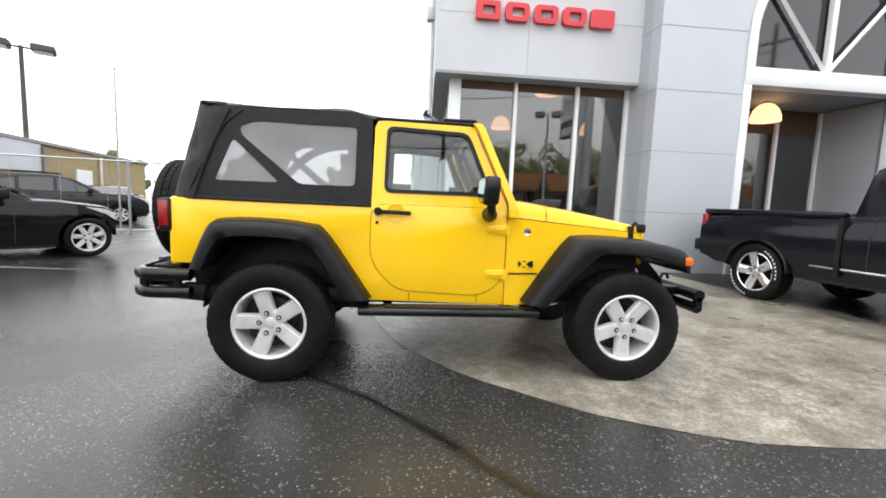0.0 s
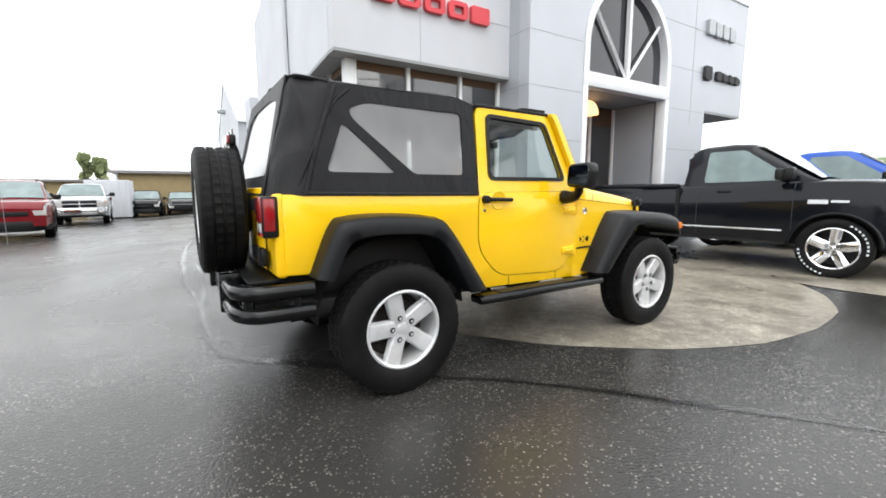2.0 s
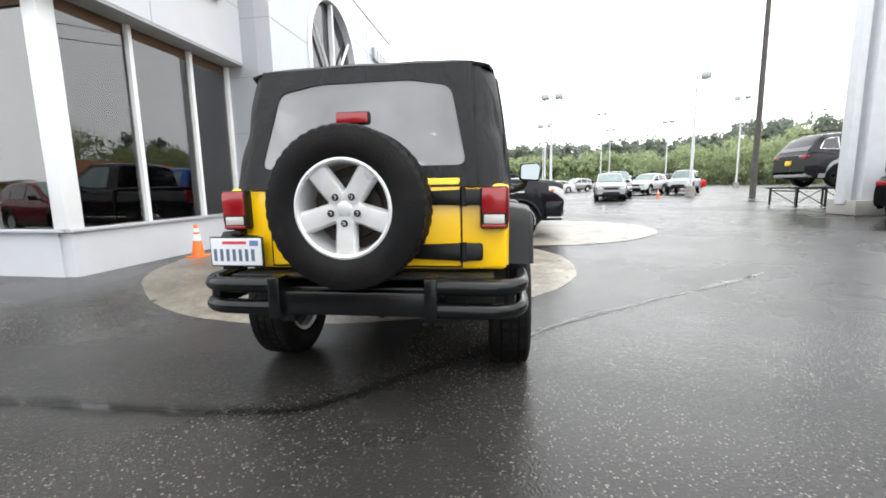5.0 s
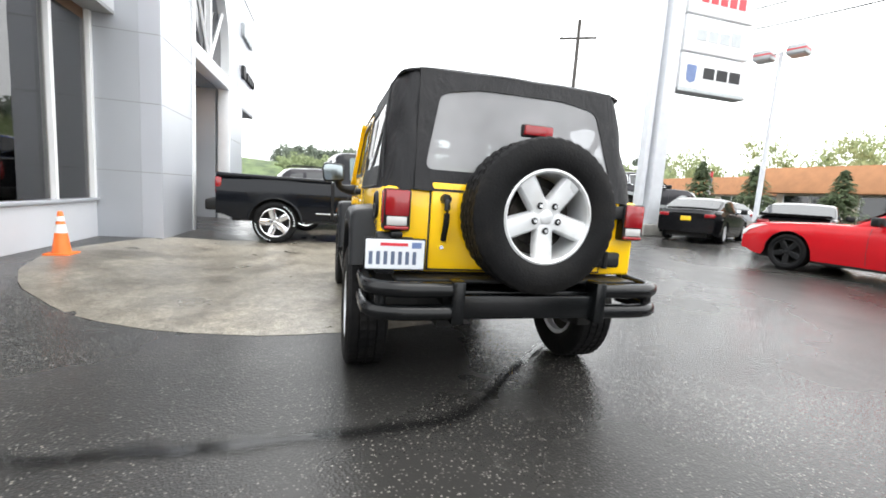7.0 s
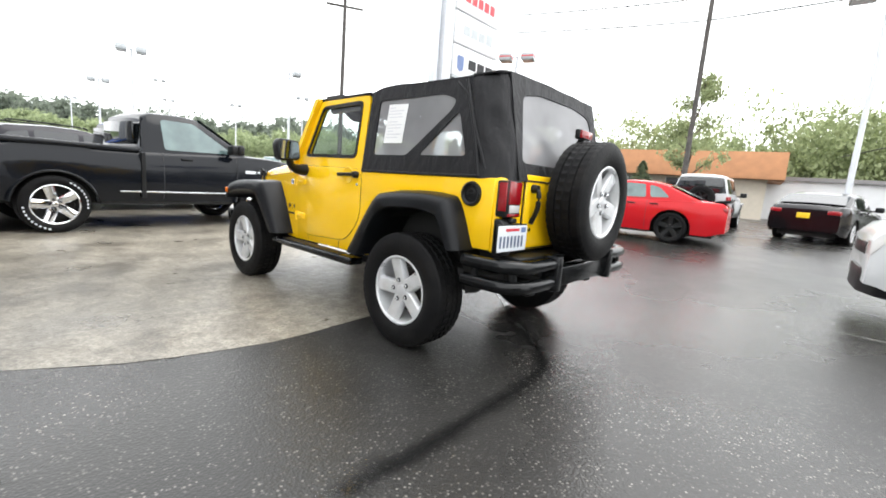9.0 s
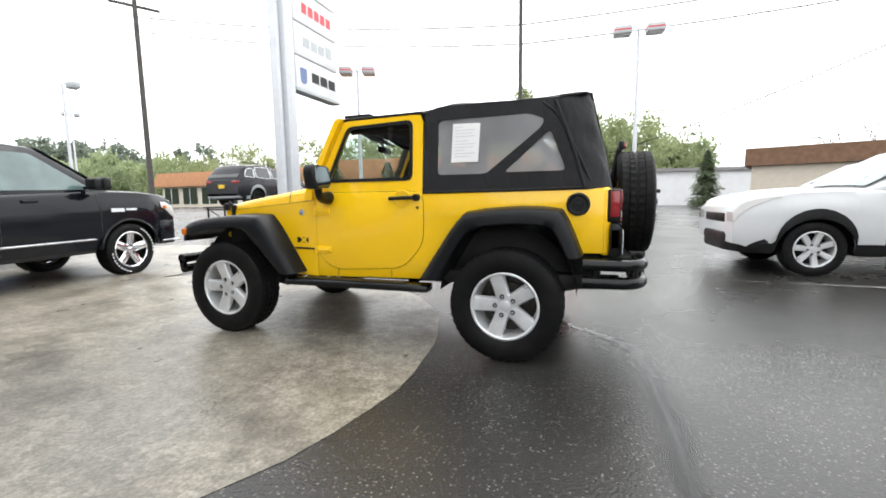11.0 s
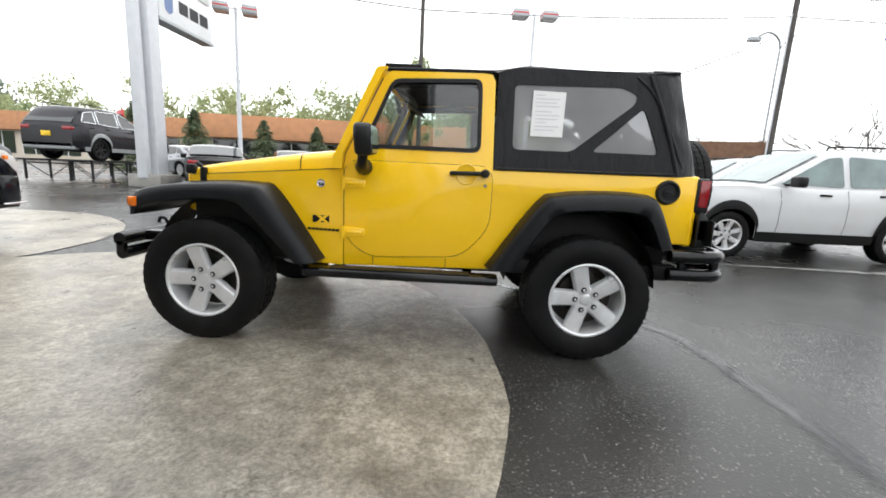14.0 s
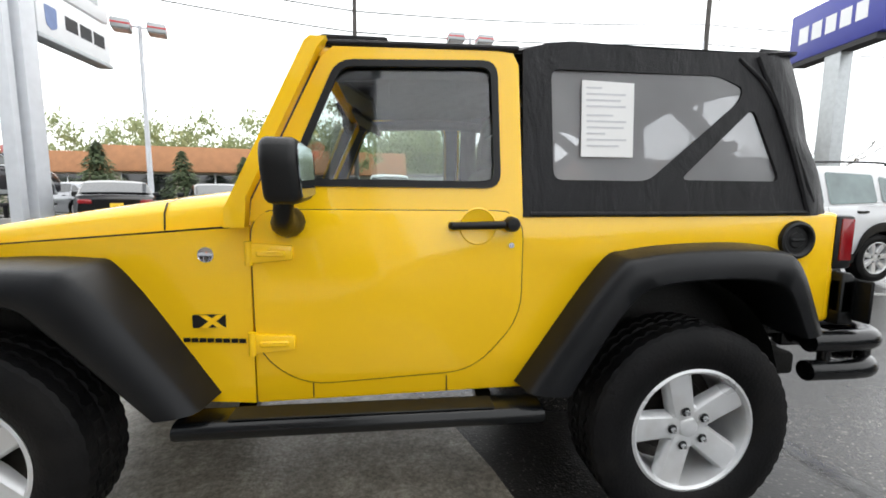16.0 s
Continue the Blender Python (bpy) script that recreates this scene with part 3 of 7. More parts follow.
def window_wall(name, along, a0, a1, plane, posts, z0, z1, label, head=0.16, pane_mat=None):
    """A glazed wall: white mullions, brown head, one pane a bay."""
    win = tagged(new(name), label, "window", kind="structure")
    def at(a, b, d0, d1, u0, u1, bev=0.004):
        return box(a, b, d0, d1, u0, u1, bev, 1) if along == "x" else box(d0, d1, a, b, u0, u1, bev, 1)
    for i, p in enumerate(posts):
        w = 0.07 if 0 < i < len(posts) - 1 else 0.085
        part("mullion", at(p - w / 2, p + w / 2, plane - 0.05, plane + 0.08, z0, z1), M_WHITE, win)
    part("head_board", at(a0, a1, plane + 0.02, plane + 0.06, z1 - head, z1), M_BROWN, win, "dark brown head board")
    for p, q in zip(posts, posts[1:]):
        pane = part("pane", at(p + 0.03, q - 0.03, plane + 0.012, plane + 0.018, z0 + 0.01, z1 - head - 0.002, 0), pane_mat or M_SHOP, win)
        pane.visible_shadow = False
    return win


window_wall("window_front", "x", GX, TX0, GY, [GX + 0.02, 2.93, 4.15, 5.16], 0.745, SOF - 0.05, "tall showroom windows with white mullions")
skewed(window_wall("window_west", "y", GY + 0.1, 9.55, GX, [GY + 0.12, 5.81, 7.10, 8.25, 9.52], 0.745, SOF - 0.05, "tall showroom side windows with white mullions", pane_mat=M_SHOPW))
skewed(window_wall("door_side", "y", 9.55, 12.08, GX, [9.62, 10.8, 12.03], 0.25, 2.28, "white framed glass double door of the showroom", 0.10, M_SHOPW))
skewed(window_wall("window_transom", "y", 9.55, 12.08, GX, [9.62, 12.03], 2.33, SOF - 0.05, "wide transom window above the glass door", pane_mat=M_SHOPW))
structure("corner_post", box(GX - 0.06, GX + 0.15, GY - 0.06, GY + 0.15, 0.745, SOF - 0.052, 0.006), M_WHITE, "white corner post of the showroom windows", "post")

# interior
structure("showroom_floor", box(2.3, 12.0, GY + 0.2, 11.9, 0.02, 0.14), M_SHOWFL, "polished dark showroom floor", "floor")
structure("showroom_back_wall", box(2.3, 12.0, 10.2, 10.3, 0.14, 4.7), M_SHOWWALL, "plain back wall inside the showroom")
structure("showroom_east_wall", box(11.9, 12.0, GY + 0.2, 10.2, 0.14, 4.7), M_SHOWWALL, "plain end wall inside the showroom")
structure("ceiling", box(2.1, 11.9, GY + 0.2, 10.2, 4.7, 4.75), M_BROWN, "dark brown showroom ceiling", "ceiling")


def pendant(x, y, z, group="pendant lamps"):
    t = thing("pendant_lamp", "warm glowing glass dome pendant lamp in the showroom", "lamp", pose(x, y, z), group)
    prof = [(0.07, 0.22), (0.14, 0.19), (0.22, 0.10), (0.27, -0.05), (0.275, -0.13), (0.26, -0.13), (0.21, 0.08), (0.12, 0.18)]
    part("shade", moved(lathe(prof, 24), Matrix.Rotation(radians(90), 4, "X")), M_LAMPGL, t, "ribbed amber glass dome")
    part("cap", tube([(0, 0, 0.19), (0, 0, 0.30)], [0.07, 0.04], 12), M_SOFFIT, t)
    part("cord", tube([(0, 0, 0.3), (0, 0, (3.52 if y < 5 else 4.7) - z)], 0.008, 6), M_WIRE, t)
    return t


for p in [(4.2, 6.65, 4.02), (3.55, 8.6, 3.51), (5.95, 8.05, 3.40), (8.15, 4.62, 3.26), (6.3, 6.7, 3.95)]:
    pendant(*p)
structure("interior_shelf_wall", box(7.0, 11.0, 9.4, 9.5, 0.14, 1.3), M_WHITE, "low pale display wall inside the showroom")
for i in range(3):
    d = thing("display_shelf", "pale open display shelf in the showroom", "shelf", pose(7.2 + 1.3 * i, 7.0, 0.14), "display shelves")
    for k in range(3):
        part("shelf_board", box(0, 1.1, 0, 0.4, 0.35 + 0.4 * k, 0.38 + 0.4 * k), M_WHITE, d)
    for k in range(2):
        part("shelf_side", box(1.1 * k - 0.02, 1.1 * k + 0.02, 0, 0.4, 0, 1.25), M_WHITE, d)

# ---- tower with the arched entrance ----
AX0, AX1 = 6.95, 9.98         # opening between the white jambs
ACX, AR = (AX0 + AX1) / 2, (AX1 - AX0) / 2
BEAM0, BEAM1 = 3.52, 3.83
AZ = 4.40                     # spring line of the arch
T = 0.30                      # wall thickness


def arch_loop(r, n=28, base=BEAM1, cx=ACX, spring=AZ):
    pts = [(cx - r, base)]
    for i in range(n + 1):
        a = math.pi - math.pi * i / n
        pts.append((cx + r * math.cos(a), spring + r * math.sin(a)))
    pts.append((cx + r, base))
    return pts


FR = AR + 0.14                # outer edge of the white arch frame
front = [(TX0, B0 - 0.1), (AX0 - 0.14, B0 - 0.1)] + arch_loop(FR, base=BEAM0) + [(AX1 + 0.14, B0 - 0.1), (11.95, B0 - 0.1), (11.95, 3.42), (TX1, 3.42), (TX1, TTOP), (TX0, TTOP)]
tower = structure("wall_tower_front", prism(front, TY, TY + T), M_ACM, "silver composite panel tower front with arched opening")
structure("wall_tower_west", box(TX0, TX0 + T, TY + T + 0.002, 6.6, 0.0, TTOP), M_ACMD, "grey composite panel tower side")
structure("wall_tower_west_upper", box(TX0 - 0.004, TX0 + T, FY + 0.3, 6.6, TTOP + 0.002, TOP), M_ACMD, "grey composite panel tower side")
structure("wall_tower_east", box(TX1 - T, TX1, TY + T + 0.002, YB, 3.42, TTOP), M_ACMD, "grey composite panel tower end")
structure("tower_cap", box(TX0 - 0.02, TX1 + 0.02, TY - 0.02, TY + T, TTOP + 0.002, TTOP + 0.05), M_ACMD, "thin metal cap on the tower", "trim")
structure("canopy_underside", box(11.96, TX1 - 0.01, TY + 0.01, 8.0, 3.36, 3.416), M_SOFFIT, "grey underside of the projecting corner", "soffit")
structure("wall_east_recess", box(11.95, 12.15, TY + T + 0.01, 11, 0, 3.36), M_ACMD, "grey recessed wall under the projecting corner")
window_wall("window_east", "y", 4.1, 6.2, 12.2, [4.2, 5.2, 6.1], 0.5, 3.2, "dark windows under the projecting corner")
# open joints between the panels
for zz in (1.19, 2.28, 3.34, 4.41):
    structure("panel_joint", box(TX0 + 0.004, AX0 - 0.15, TY - 0.003, TY + 0.01, zz, zz + 0.014), M_SOFFIT, "dark open joint between wall panels", "trim")
    structure("panel_joint", box(TX0 - 0.003, TX0 + 0.01, TY + 0.02, FY + 0.3, zz, zz + 0.014), M_SOFFIT, "dark open joint between wall panels", "trim")
for zz in (2.28, 3.34, 4.41, 5.5):
    structure("panel_joint", box(AX1 + (0.15 if zz < 4.5 else -0.35), 11.94 if zz < 3.42 else TX1, TY - 0.003, TY + 0.01, zz, zz + 0.014), M_SOFFIT, "dark open joint between wall panels", "trim")
structure("panel_joint", box(11.2, 11.214, TY - 0.003, TY + 0.01, 3.0, TTOP), M_SOFFIT, "dark open joint between wall panels", "trim")

# white frame, beam, glazing bars and glass of the arch
inner = arch_loop(AR - 0.02, base=BEAM1)
outer = arch_loop(FR - 0.002, base=BEAM1)
ring = bmesh.new()
for d in (0,):
    vo = [[ring.verts.new((p[0], y, p[1])) for p in loop] for loop, y in ((outer, TY - 0.03), (inner, TY - 0.03), (inner, TY + 0.22), (outer, TY + 0.22))]
    for a, b in ((0, 1), (1, 2), (2, 3), (3, 0)):
        for i in range(len(outer) - 1):
            ring.faces.new((vo[a][i], vo[a][i + 1], vo[b][i + 1], vo[b][i]))
arch = tagged(new("window_arch"), "large arched window with white frame and bars", "window", kind="structure")
part("arch_frame", ring, M_WHITE, arch, "white curved frame")
part("beam", box(AX0 - 0.138, AX1 + 0.138, TY - 0.03, TY + 0.26, BEAM0, BEAM1, 0.008), M_WHITE, arch, "white crossbeam")
part("jamb", box(AX0 - 0.138, AX0, TY - 0.03, TY + 0.24, B0 - 0.05, BEAM0 - 0.002, 0.008), M_WHITE, arch)
part("jamb", box(AX1, AX1 + 0.138, TY - 0.03, TY + 0.24, B0 - 0.05, BEAM0 - 0.002, 0.008), M_WHITE, arch)
part("glazing_bar", box(ACX - 0.05, ACX + 0.05, TY + 0.04, TY + 0.14, BEAM1, AZ + AR - 0.03), M_WHITE, arch)
for s in (-1, 1):
    dx, dz = s * math.sin(radians(40)), math.cos(radians(40))
    part("glazing_bar", tube([(ACX + s * 0.03, TY + 0.09, BEAM1 + 0.03), (ACX + dx * 1.93, TY + 0.09, BEAM1 + dz * 1.93)], 0.045, 4), M_WHITE, arch)
pane = part("pane", prism(arch_loop(AR - 0.03), TY + 0.17, TY + 0.176), M_ARCH, arch, "dark reflecting arched pane")
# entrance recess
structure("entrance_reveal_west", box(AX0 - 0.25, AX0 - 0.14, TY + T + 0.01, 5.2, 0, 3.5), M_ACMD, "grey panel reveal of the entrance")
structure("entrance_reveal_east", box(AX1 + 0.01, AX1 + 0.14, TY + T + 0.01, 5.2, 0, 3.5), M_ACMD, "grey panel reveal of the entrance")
structure("entrance_ceiling", box(AX0 - 0.14, AX1, TY + 0.27, 5.2, BEAM0, BEAM0 + 0.06), M_SOFFIT, "grey entrance ceiling", "ceiling")
window_wall("window_entrance", "x", AX0, AX1, 5.2, [AX0 - 0.1, 7.95, 8.95, AX1], 0.14, 3.5, "tall dark entrance glazing with white frames", 0.5)

# downpipe, wall lamp and boxes on the west side
pipe = thing("downpipe", "white painted rain downpipe with offset bends", "downpipe", pose(0, 0, 0))
part("pipe", tube(smooth_path([(WX - 0.06, 8.25, 7.0), (WX - 0.06, 8.25, 3.85), (WX - 0.06, 8.25, 3.68), (GX - 0.16, 8.2, 3.34), (GX - 0.16, 8.2, 3.15), (GX - 0.16, 8.2, 0.35), (GX - 0.2, 8.15, 0.12)], 5), 0.055, 10), M_STUCCO, pipe)
part("hopper_head", box(WX - 0.22, WX - 0.01, 8.12, 8.38, 6.0, 6.35, 0.02), M_ACM, pipe)
skewed(pipe)
lamp = skewed(thing("wall_lamp", "small dark wall pack lamp on white stucco", "lamp", pose(WX, 10.5, 4.05)))
part("housing", prism([(-0.28, -0.05), (-0.02, -0.12), (-0.001, -0.12), (-0.001, 0.14), (-0.20, 0.10)], -0.12, 0.12, "y", 0.015), M_BLACK, lamp)
part("lens", box(-0.24, -0.03, -0.1, 0.1, -0.13, -0.115), M_CLEAR, lamp)

# red block letters of the front sign, plain shapes
sign = thing("wall_sign", "row of red block sign shapes on the white wall", "sign", pose(0, 0, 0))
for k in range(5):
    x = 2.03 + 0.527 * k
    o = rounded([(x, 4.49), (x + 0.44, 4.49), (x + 0.44, 4.80), (x, 4.80)], 0.09 if k in (1, 2, 3) else 0.04)
    i_ = rounded([(x + 0.12, 4.57), (x + 0.34, 4.57), (x + 0.34, 4.72), (x + 0.12, 4.72)], 0.03)
    hole = [] if k == 4 else [i_]
    b1 = sheet(o, hole, lambda u, v: (u, FY - 0.10, v))
    ob = part("letter_shape", b1, M_DODGE, sign)
    thicken(ob, 0.09, 1)
for nm, x0, x1, z0, z1, mm in (("letter_bar", 11.75, 13.3, 5.45, 5.85, "g"), ("letter_bar", 12.35, 13.75, 4.30, 4.55, "d"), ("shield", 11.72, 12.15, 4.25, 4.62, "d")):
    s2 = thing("wall_sign", "dull metal sign shape on the silver tower wall", "sign", pose(0, 0, 0))
    n = 4 if x1 - x0 > 1 else 1
    for k in range(n):
        w = (x1 - x0) / n
        part("letter_shape", prism(rounded([(x0 + w * k, z0), (x0 + w * (k + 0.82), z0), (x0 + w * (k + 0.82), z1 - 0.08 * (k > 0)), (x0 + w * k, z1)], 0.06), TY - 0.09, TY - 0.002, "y", 0.006, 1), M_GALV if mm == "g" else M_DARK, s2)
CS = Matrix.Scale(0.74, 4)
cone = thing("traffic_cone", "orange traffic cone with a white band by the wall", "cone", pose(3.30, 4.13, gz(3.3, 4.13)) @ CS)
part("base", box(-0.18, 0.18, -0.18, 0.18, 0, 0.035, 0.01), M_CONE, cone)
part("body", moved(lathe([(0.135, 0.03), (0.125, 0.06), (0.035, 0.70), (0.028, 0.71), (0.0, 0.71)], 24), Matrix.Rotation(radians(90), 4, "X")), M_CONE, cone)
for z0, z1 in ((0.36, 0.50), (0.55, 0.63)):
    r = lambda z: 0.127 - (z - 0.06) * 0.09 / 0.64
    part("band", moved(lathe([(r(z0), z0), (r(z1), z1)], 24), Matrix.Rotation(radians(90), 4, "X")), M_WHITE, cone, "white reflective band")


# ---- wheels ----
def tyre_mesh(R, W, rim, seg=96, tread=True):
    h = W / 2
    side = [(rim - 0.006, h * 0.78), (rim + 0.012, h * 0.92), (rim + (R - rim) * 0.35, h * 1.02), (rim + (R - rim) * 0.62, h * 1.03), (R - 0.035, h * 0.98), (R - 0.010, h * 0.90), (R - 0.001, h * 0.80)]
    mid = [(R, h * 0.46), (R - 0.012, h * 0.44), (R - 0.012, h * 0.38), (R, h * 0.36), (R, h * 0.08), (R - 0.009, h * 0.06)] if tread else [(R, h * 0.4)]
    prof = side + mid + [(r, -y) for r, y in reversed(side + mid)]
    n = len(side)
    def wave(i, k):
        j = min(i, len(prof) - 1 - i)
        if not tread:
            return 0
        if j in (n - 2, n - 1) and k % 3 == 0:
            return -0.005
        if j in (n, n + 3, n + 4) and (k + j) % 3 == 0:
            return -0.010
        return 0
    return lathe(prof, seg, wave)


def spoke_star(R, n=5, twist=0.0, w0=0.040, w1=0.045, y0=0.086, y1=0.104, depth=0.045):
    out = None
    for k in range(n):
        a = 2 * math.pi * k / n + twist
        bm = bmesh.new()
        rows = []
        for r, w, y, d in ((0.035, w0 * 0.95, y0, depth), (0.10, w0, y0 + 0.002, depth), (R * 0.72, (w0 + w1) / 2, y0 + (y1 - y0) * 0.6, depth * 0.9), (R, w1, y1, depth * 0.7)):
            rows.append([bm.verts.new(p) for p in ((r, y - d, -w * 1.05), (r, y - 0.012, -w), (r, y, -w * 0.78), (r, y + 0.003, 0), (r, y, w * 0.78), (r, y - 0.012, w), (r, y - d, w * 1.05))])
        for p, q in zip(rows, rows[1:]):
            for i in range(6):
                bm.faces.new((p[i], p[i + 1], q[i + 1], q[i]))
        moved(bm, Matrix.Rotation(-a, 4, "Y"))
        out = bm if out is None else join(out, bm)
    return out


def wheel(parent, m, R=0.392, W=0.25, rim=0.232, face=0.0, spokes=5, twist=0.0, rim_mat=None, seg=132, name="wheel", wide=1.0, nuts=True):
    """Wheel about y, outer face to +y."""
    rim_mat = rim_mat or M_ALLOY
    hub = new(name)
    hub.empty_display_size = 0.1
    hub.parent = parent
    hub.matrix_basis = m
    part("tyre", tyre_mesh(R, W, rim, seg, seg > 60), M_RUBBER, hub, angle=30)
    h = W / 2
    barrel = lathe([(rim - 0.004, h * 0.80), (rim + 0.006, h * 0.90), (rim - 0.004, h * 0.93), (rim - 0.014, h * 0.86), (rim - 0.022, h * 0.4), (rim - 0.03, -h * 0.8), (rim - 0.004, -h * 0.86)], 48)
    s = rim / 0.232
    star = spoke_star(rim - 0.012, spokes, twist, 0.049 * s * wide, 0.054 * s * wide, h * 0.68, h * 0.80)
    boss = lathe([(0.0, h * 0.72), (0.030, h * 0.72), (0.036, h * 0.70), (0.040, h * 0.67), (0.076 * s, h * 0.67), (0.086 * s, h * 0.60), (0.086 * s, h * 0.3)], 30)
    part("rim", join(barrel, star, boss), rim_mat, hub)
    part("brake_disc", join(lathe([(0.0, -0.02), (0.15, -0.02), (0.155, -0.03), (0.0, -0.03)], 28), lathe([(0.0, -0.05), (rim - 0.03, -0.05)], 28)), M_DISC if seg > 60 else M_DARKMET, hub)
    if nuts:
        for k in range(5):
            a = 2 * math.pi * (k + 0.0) / 5 + twist
            c = (0.068 * math.cos(a), 0.068 * math.sin(a))
            n_ = moved(lathe([(0.0, 0.016), (0.008, 0.016), (0.0105, 0.011), (0.0105, 0.0)], 6), Matrix.Translation((c[0], h * 0.70 + 0.006, c[1])))
            part("wheel_nut", n_, M_CHROME, hub)
            part("nut_recess", moved(lathe([(0.0, 0.0), (0.017, 0.0), (0.0175, 0.001), (0.0, 0.001)], 12), Matrix.Translation((c[0], h * 0.70 + 0.005, c[1]))), M_BLACK, hub)
    return hub


# ---- the yellow off-roader ----
jeep = thing("off_roader", "yellow two-door off-road car with black soft top", "car")
YB0, SL = 0.775, 0.13


def ys(z):
    return YB0 if z < 1.17 else YB0 - (z - 1.17) * SL


def yf(x):
    return 0.757 - max(0.0, x - 1.56) * 0.145


def both(name, make, material, label="", thick=None, parent=None, angle=38):
    for s in (1, -1):
        bm = make()
        if s < 0:
            mirrored(bm)
        ob = part(name, bm, material, parent or jeep, label, angle)
        if thick:
            thicken(ob, thick, 0)


def arc(cx, cz, r, a0, a1, n=14):
    return [(cx + r * math.cos(radians(a0 + (a1 - a0) * i / n)), cz + r * math.sin(radians(a0 + (a1 - a0) * i / n))) for i in range(n + 1)]


# lower edge of the rear flare; the body is cut out a little above it
ri = [(0.475, 0.555), (0.285, 0.862), (0.165, 0.935), (-0.06, 0.955), (-0.24, 0.945), (-0.318, 0.905), (-0.405, 0.735)]
tub = [(-0.625, 0.76), (-0.45, 0.755)] + [(p.x * 1.05, p.z + 0.022) for p in reversed(smooth_path([(a, 0, b) for a, b in ri], 4))] + [(0.52, 0.535), (1.56, 0.515), (1.56, 1.165), (-0.625, 1.185)]
both("body_side", lambda: prism(tub, 0.70, YB0, "y", 0.012), M_YELLOW)
part("tailgate_panel", box(-0.665, -0.60, -0.765, 0.765, 0.745, 1.19, 0.025, 3), M_YELLOW, jeep)
gate = part("tailgate", box(-0.682, -0.655, -0.53, 0.52, 0.765, 1.225, 0.012), M_YELLOW, jeep)
part("tailgate_seam", box(-0.673, -0.652, -0.537, 0.527, 0.758, 1.229), M_BLACK, jeep)
part("floor_pan", box(-0.6, 1.6, -0.70, 0.70, 0.50, 0.60, 0.02), M_DARKMET, jeep)
part("frame_block", box(-0.62, 2.62, -0.56, 0.56, 0.48, 0.92, 0.05), M_DARKMET, jeep)
part("firewall", box(1.56, 1.62, -0.72, 0.72, 0.5, 1.15), M_BLACK, jeep)
for x in (0.0, 2.424):
    part("axle", join(tube([(x, -0.72, 0.40), (x, 0.72, 0.40)], 0.045, 10), moved(lathe([(0.0, -0.12), (0.10, -0.10), (0.14, 0.0), (0.10, 0.10), (0.0, 0.12)], 16), Matrix.Translation((x, 0.1, 0.40)))), M_DARKMET, jeep)
both("frame_rail", lambda: box(-0.75, 2.75, 0.38, 0.47, 0.46, 0.56, 0.015), M_DARKMET)
part("exhaust", join(tube([(0.6, -0.42, 0.42), (-0.30, -0.50, 0.45), (-0.72, -0.55, 0.50)], 0.03, 10), tube([(-0.15, -0.45, 0.52), (-0.55, -0.45, 0.50)], 0.085, 14)), M_DARKMET, jeep)
both("mud_bracket", lambda: prism([(-0.52, 0.52), (-0.44, 0.58), (-0.36, 0.58), (-0.40, 0.48)], 0.55, 0.68), M_BLACK)

# doors
door_lo = rounded([(0.625, 1.19), (0.625, 0.80), (0.80, 0.608), (1.40, 0.578), (1.553, 0.70), (1.556, 1.19)], 0.10, 5)
door_frame = [(0.627, 1.15), (0.640, 1.70), (0.66, 1.742), (0.72, 1.748), (1.285, 1.738), (1.325, 1.70), (1.548, 1.22), (1.556, 1.15)]
win_hole = rounded([(0.725, 1.285), (0.735, 1.697), (1.262, 1.678), (1.425, 1.285)], 0.045, 4)
win_rub = rounded([(0.708, 1.268), (0.718, 1.714), (1.272, 1.694), (1.452, 1.268)], 0.055, 4)
win_in = rounded([(0.732, 1.292), (0.742, 1.690), (1.257, 1.671), (1.413, 1.292)], 0.04, 4)

def setx(v):
    """Turns the mirror a little outwards and up."""
    v.co.x -= 0.03 * (1.09 - v.co.y) + 0.05 * (1.38 - v.co.z)
    return True


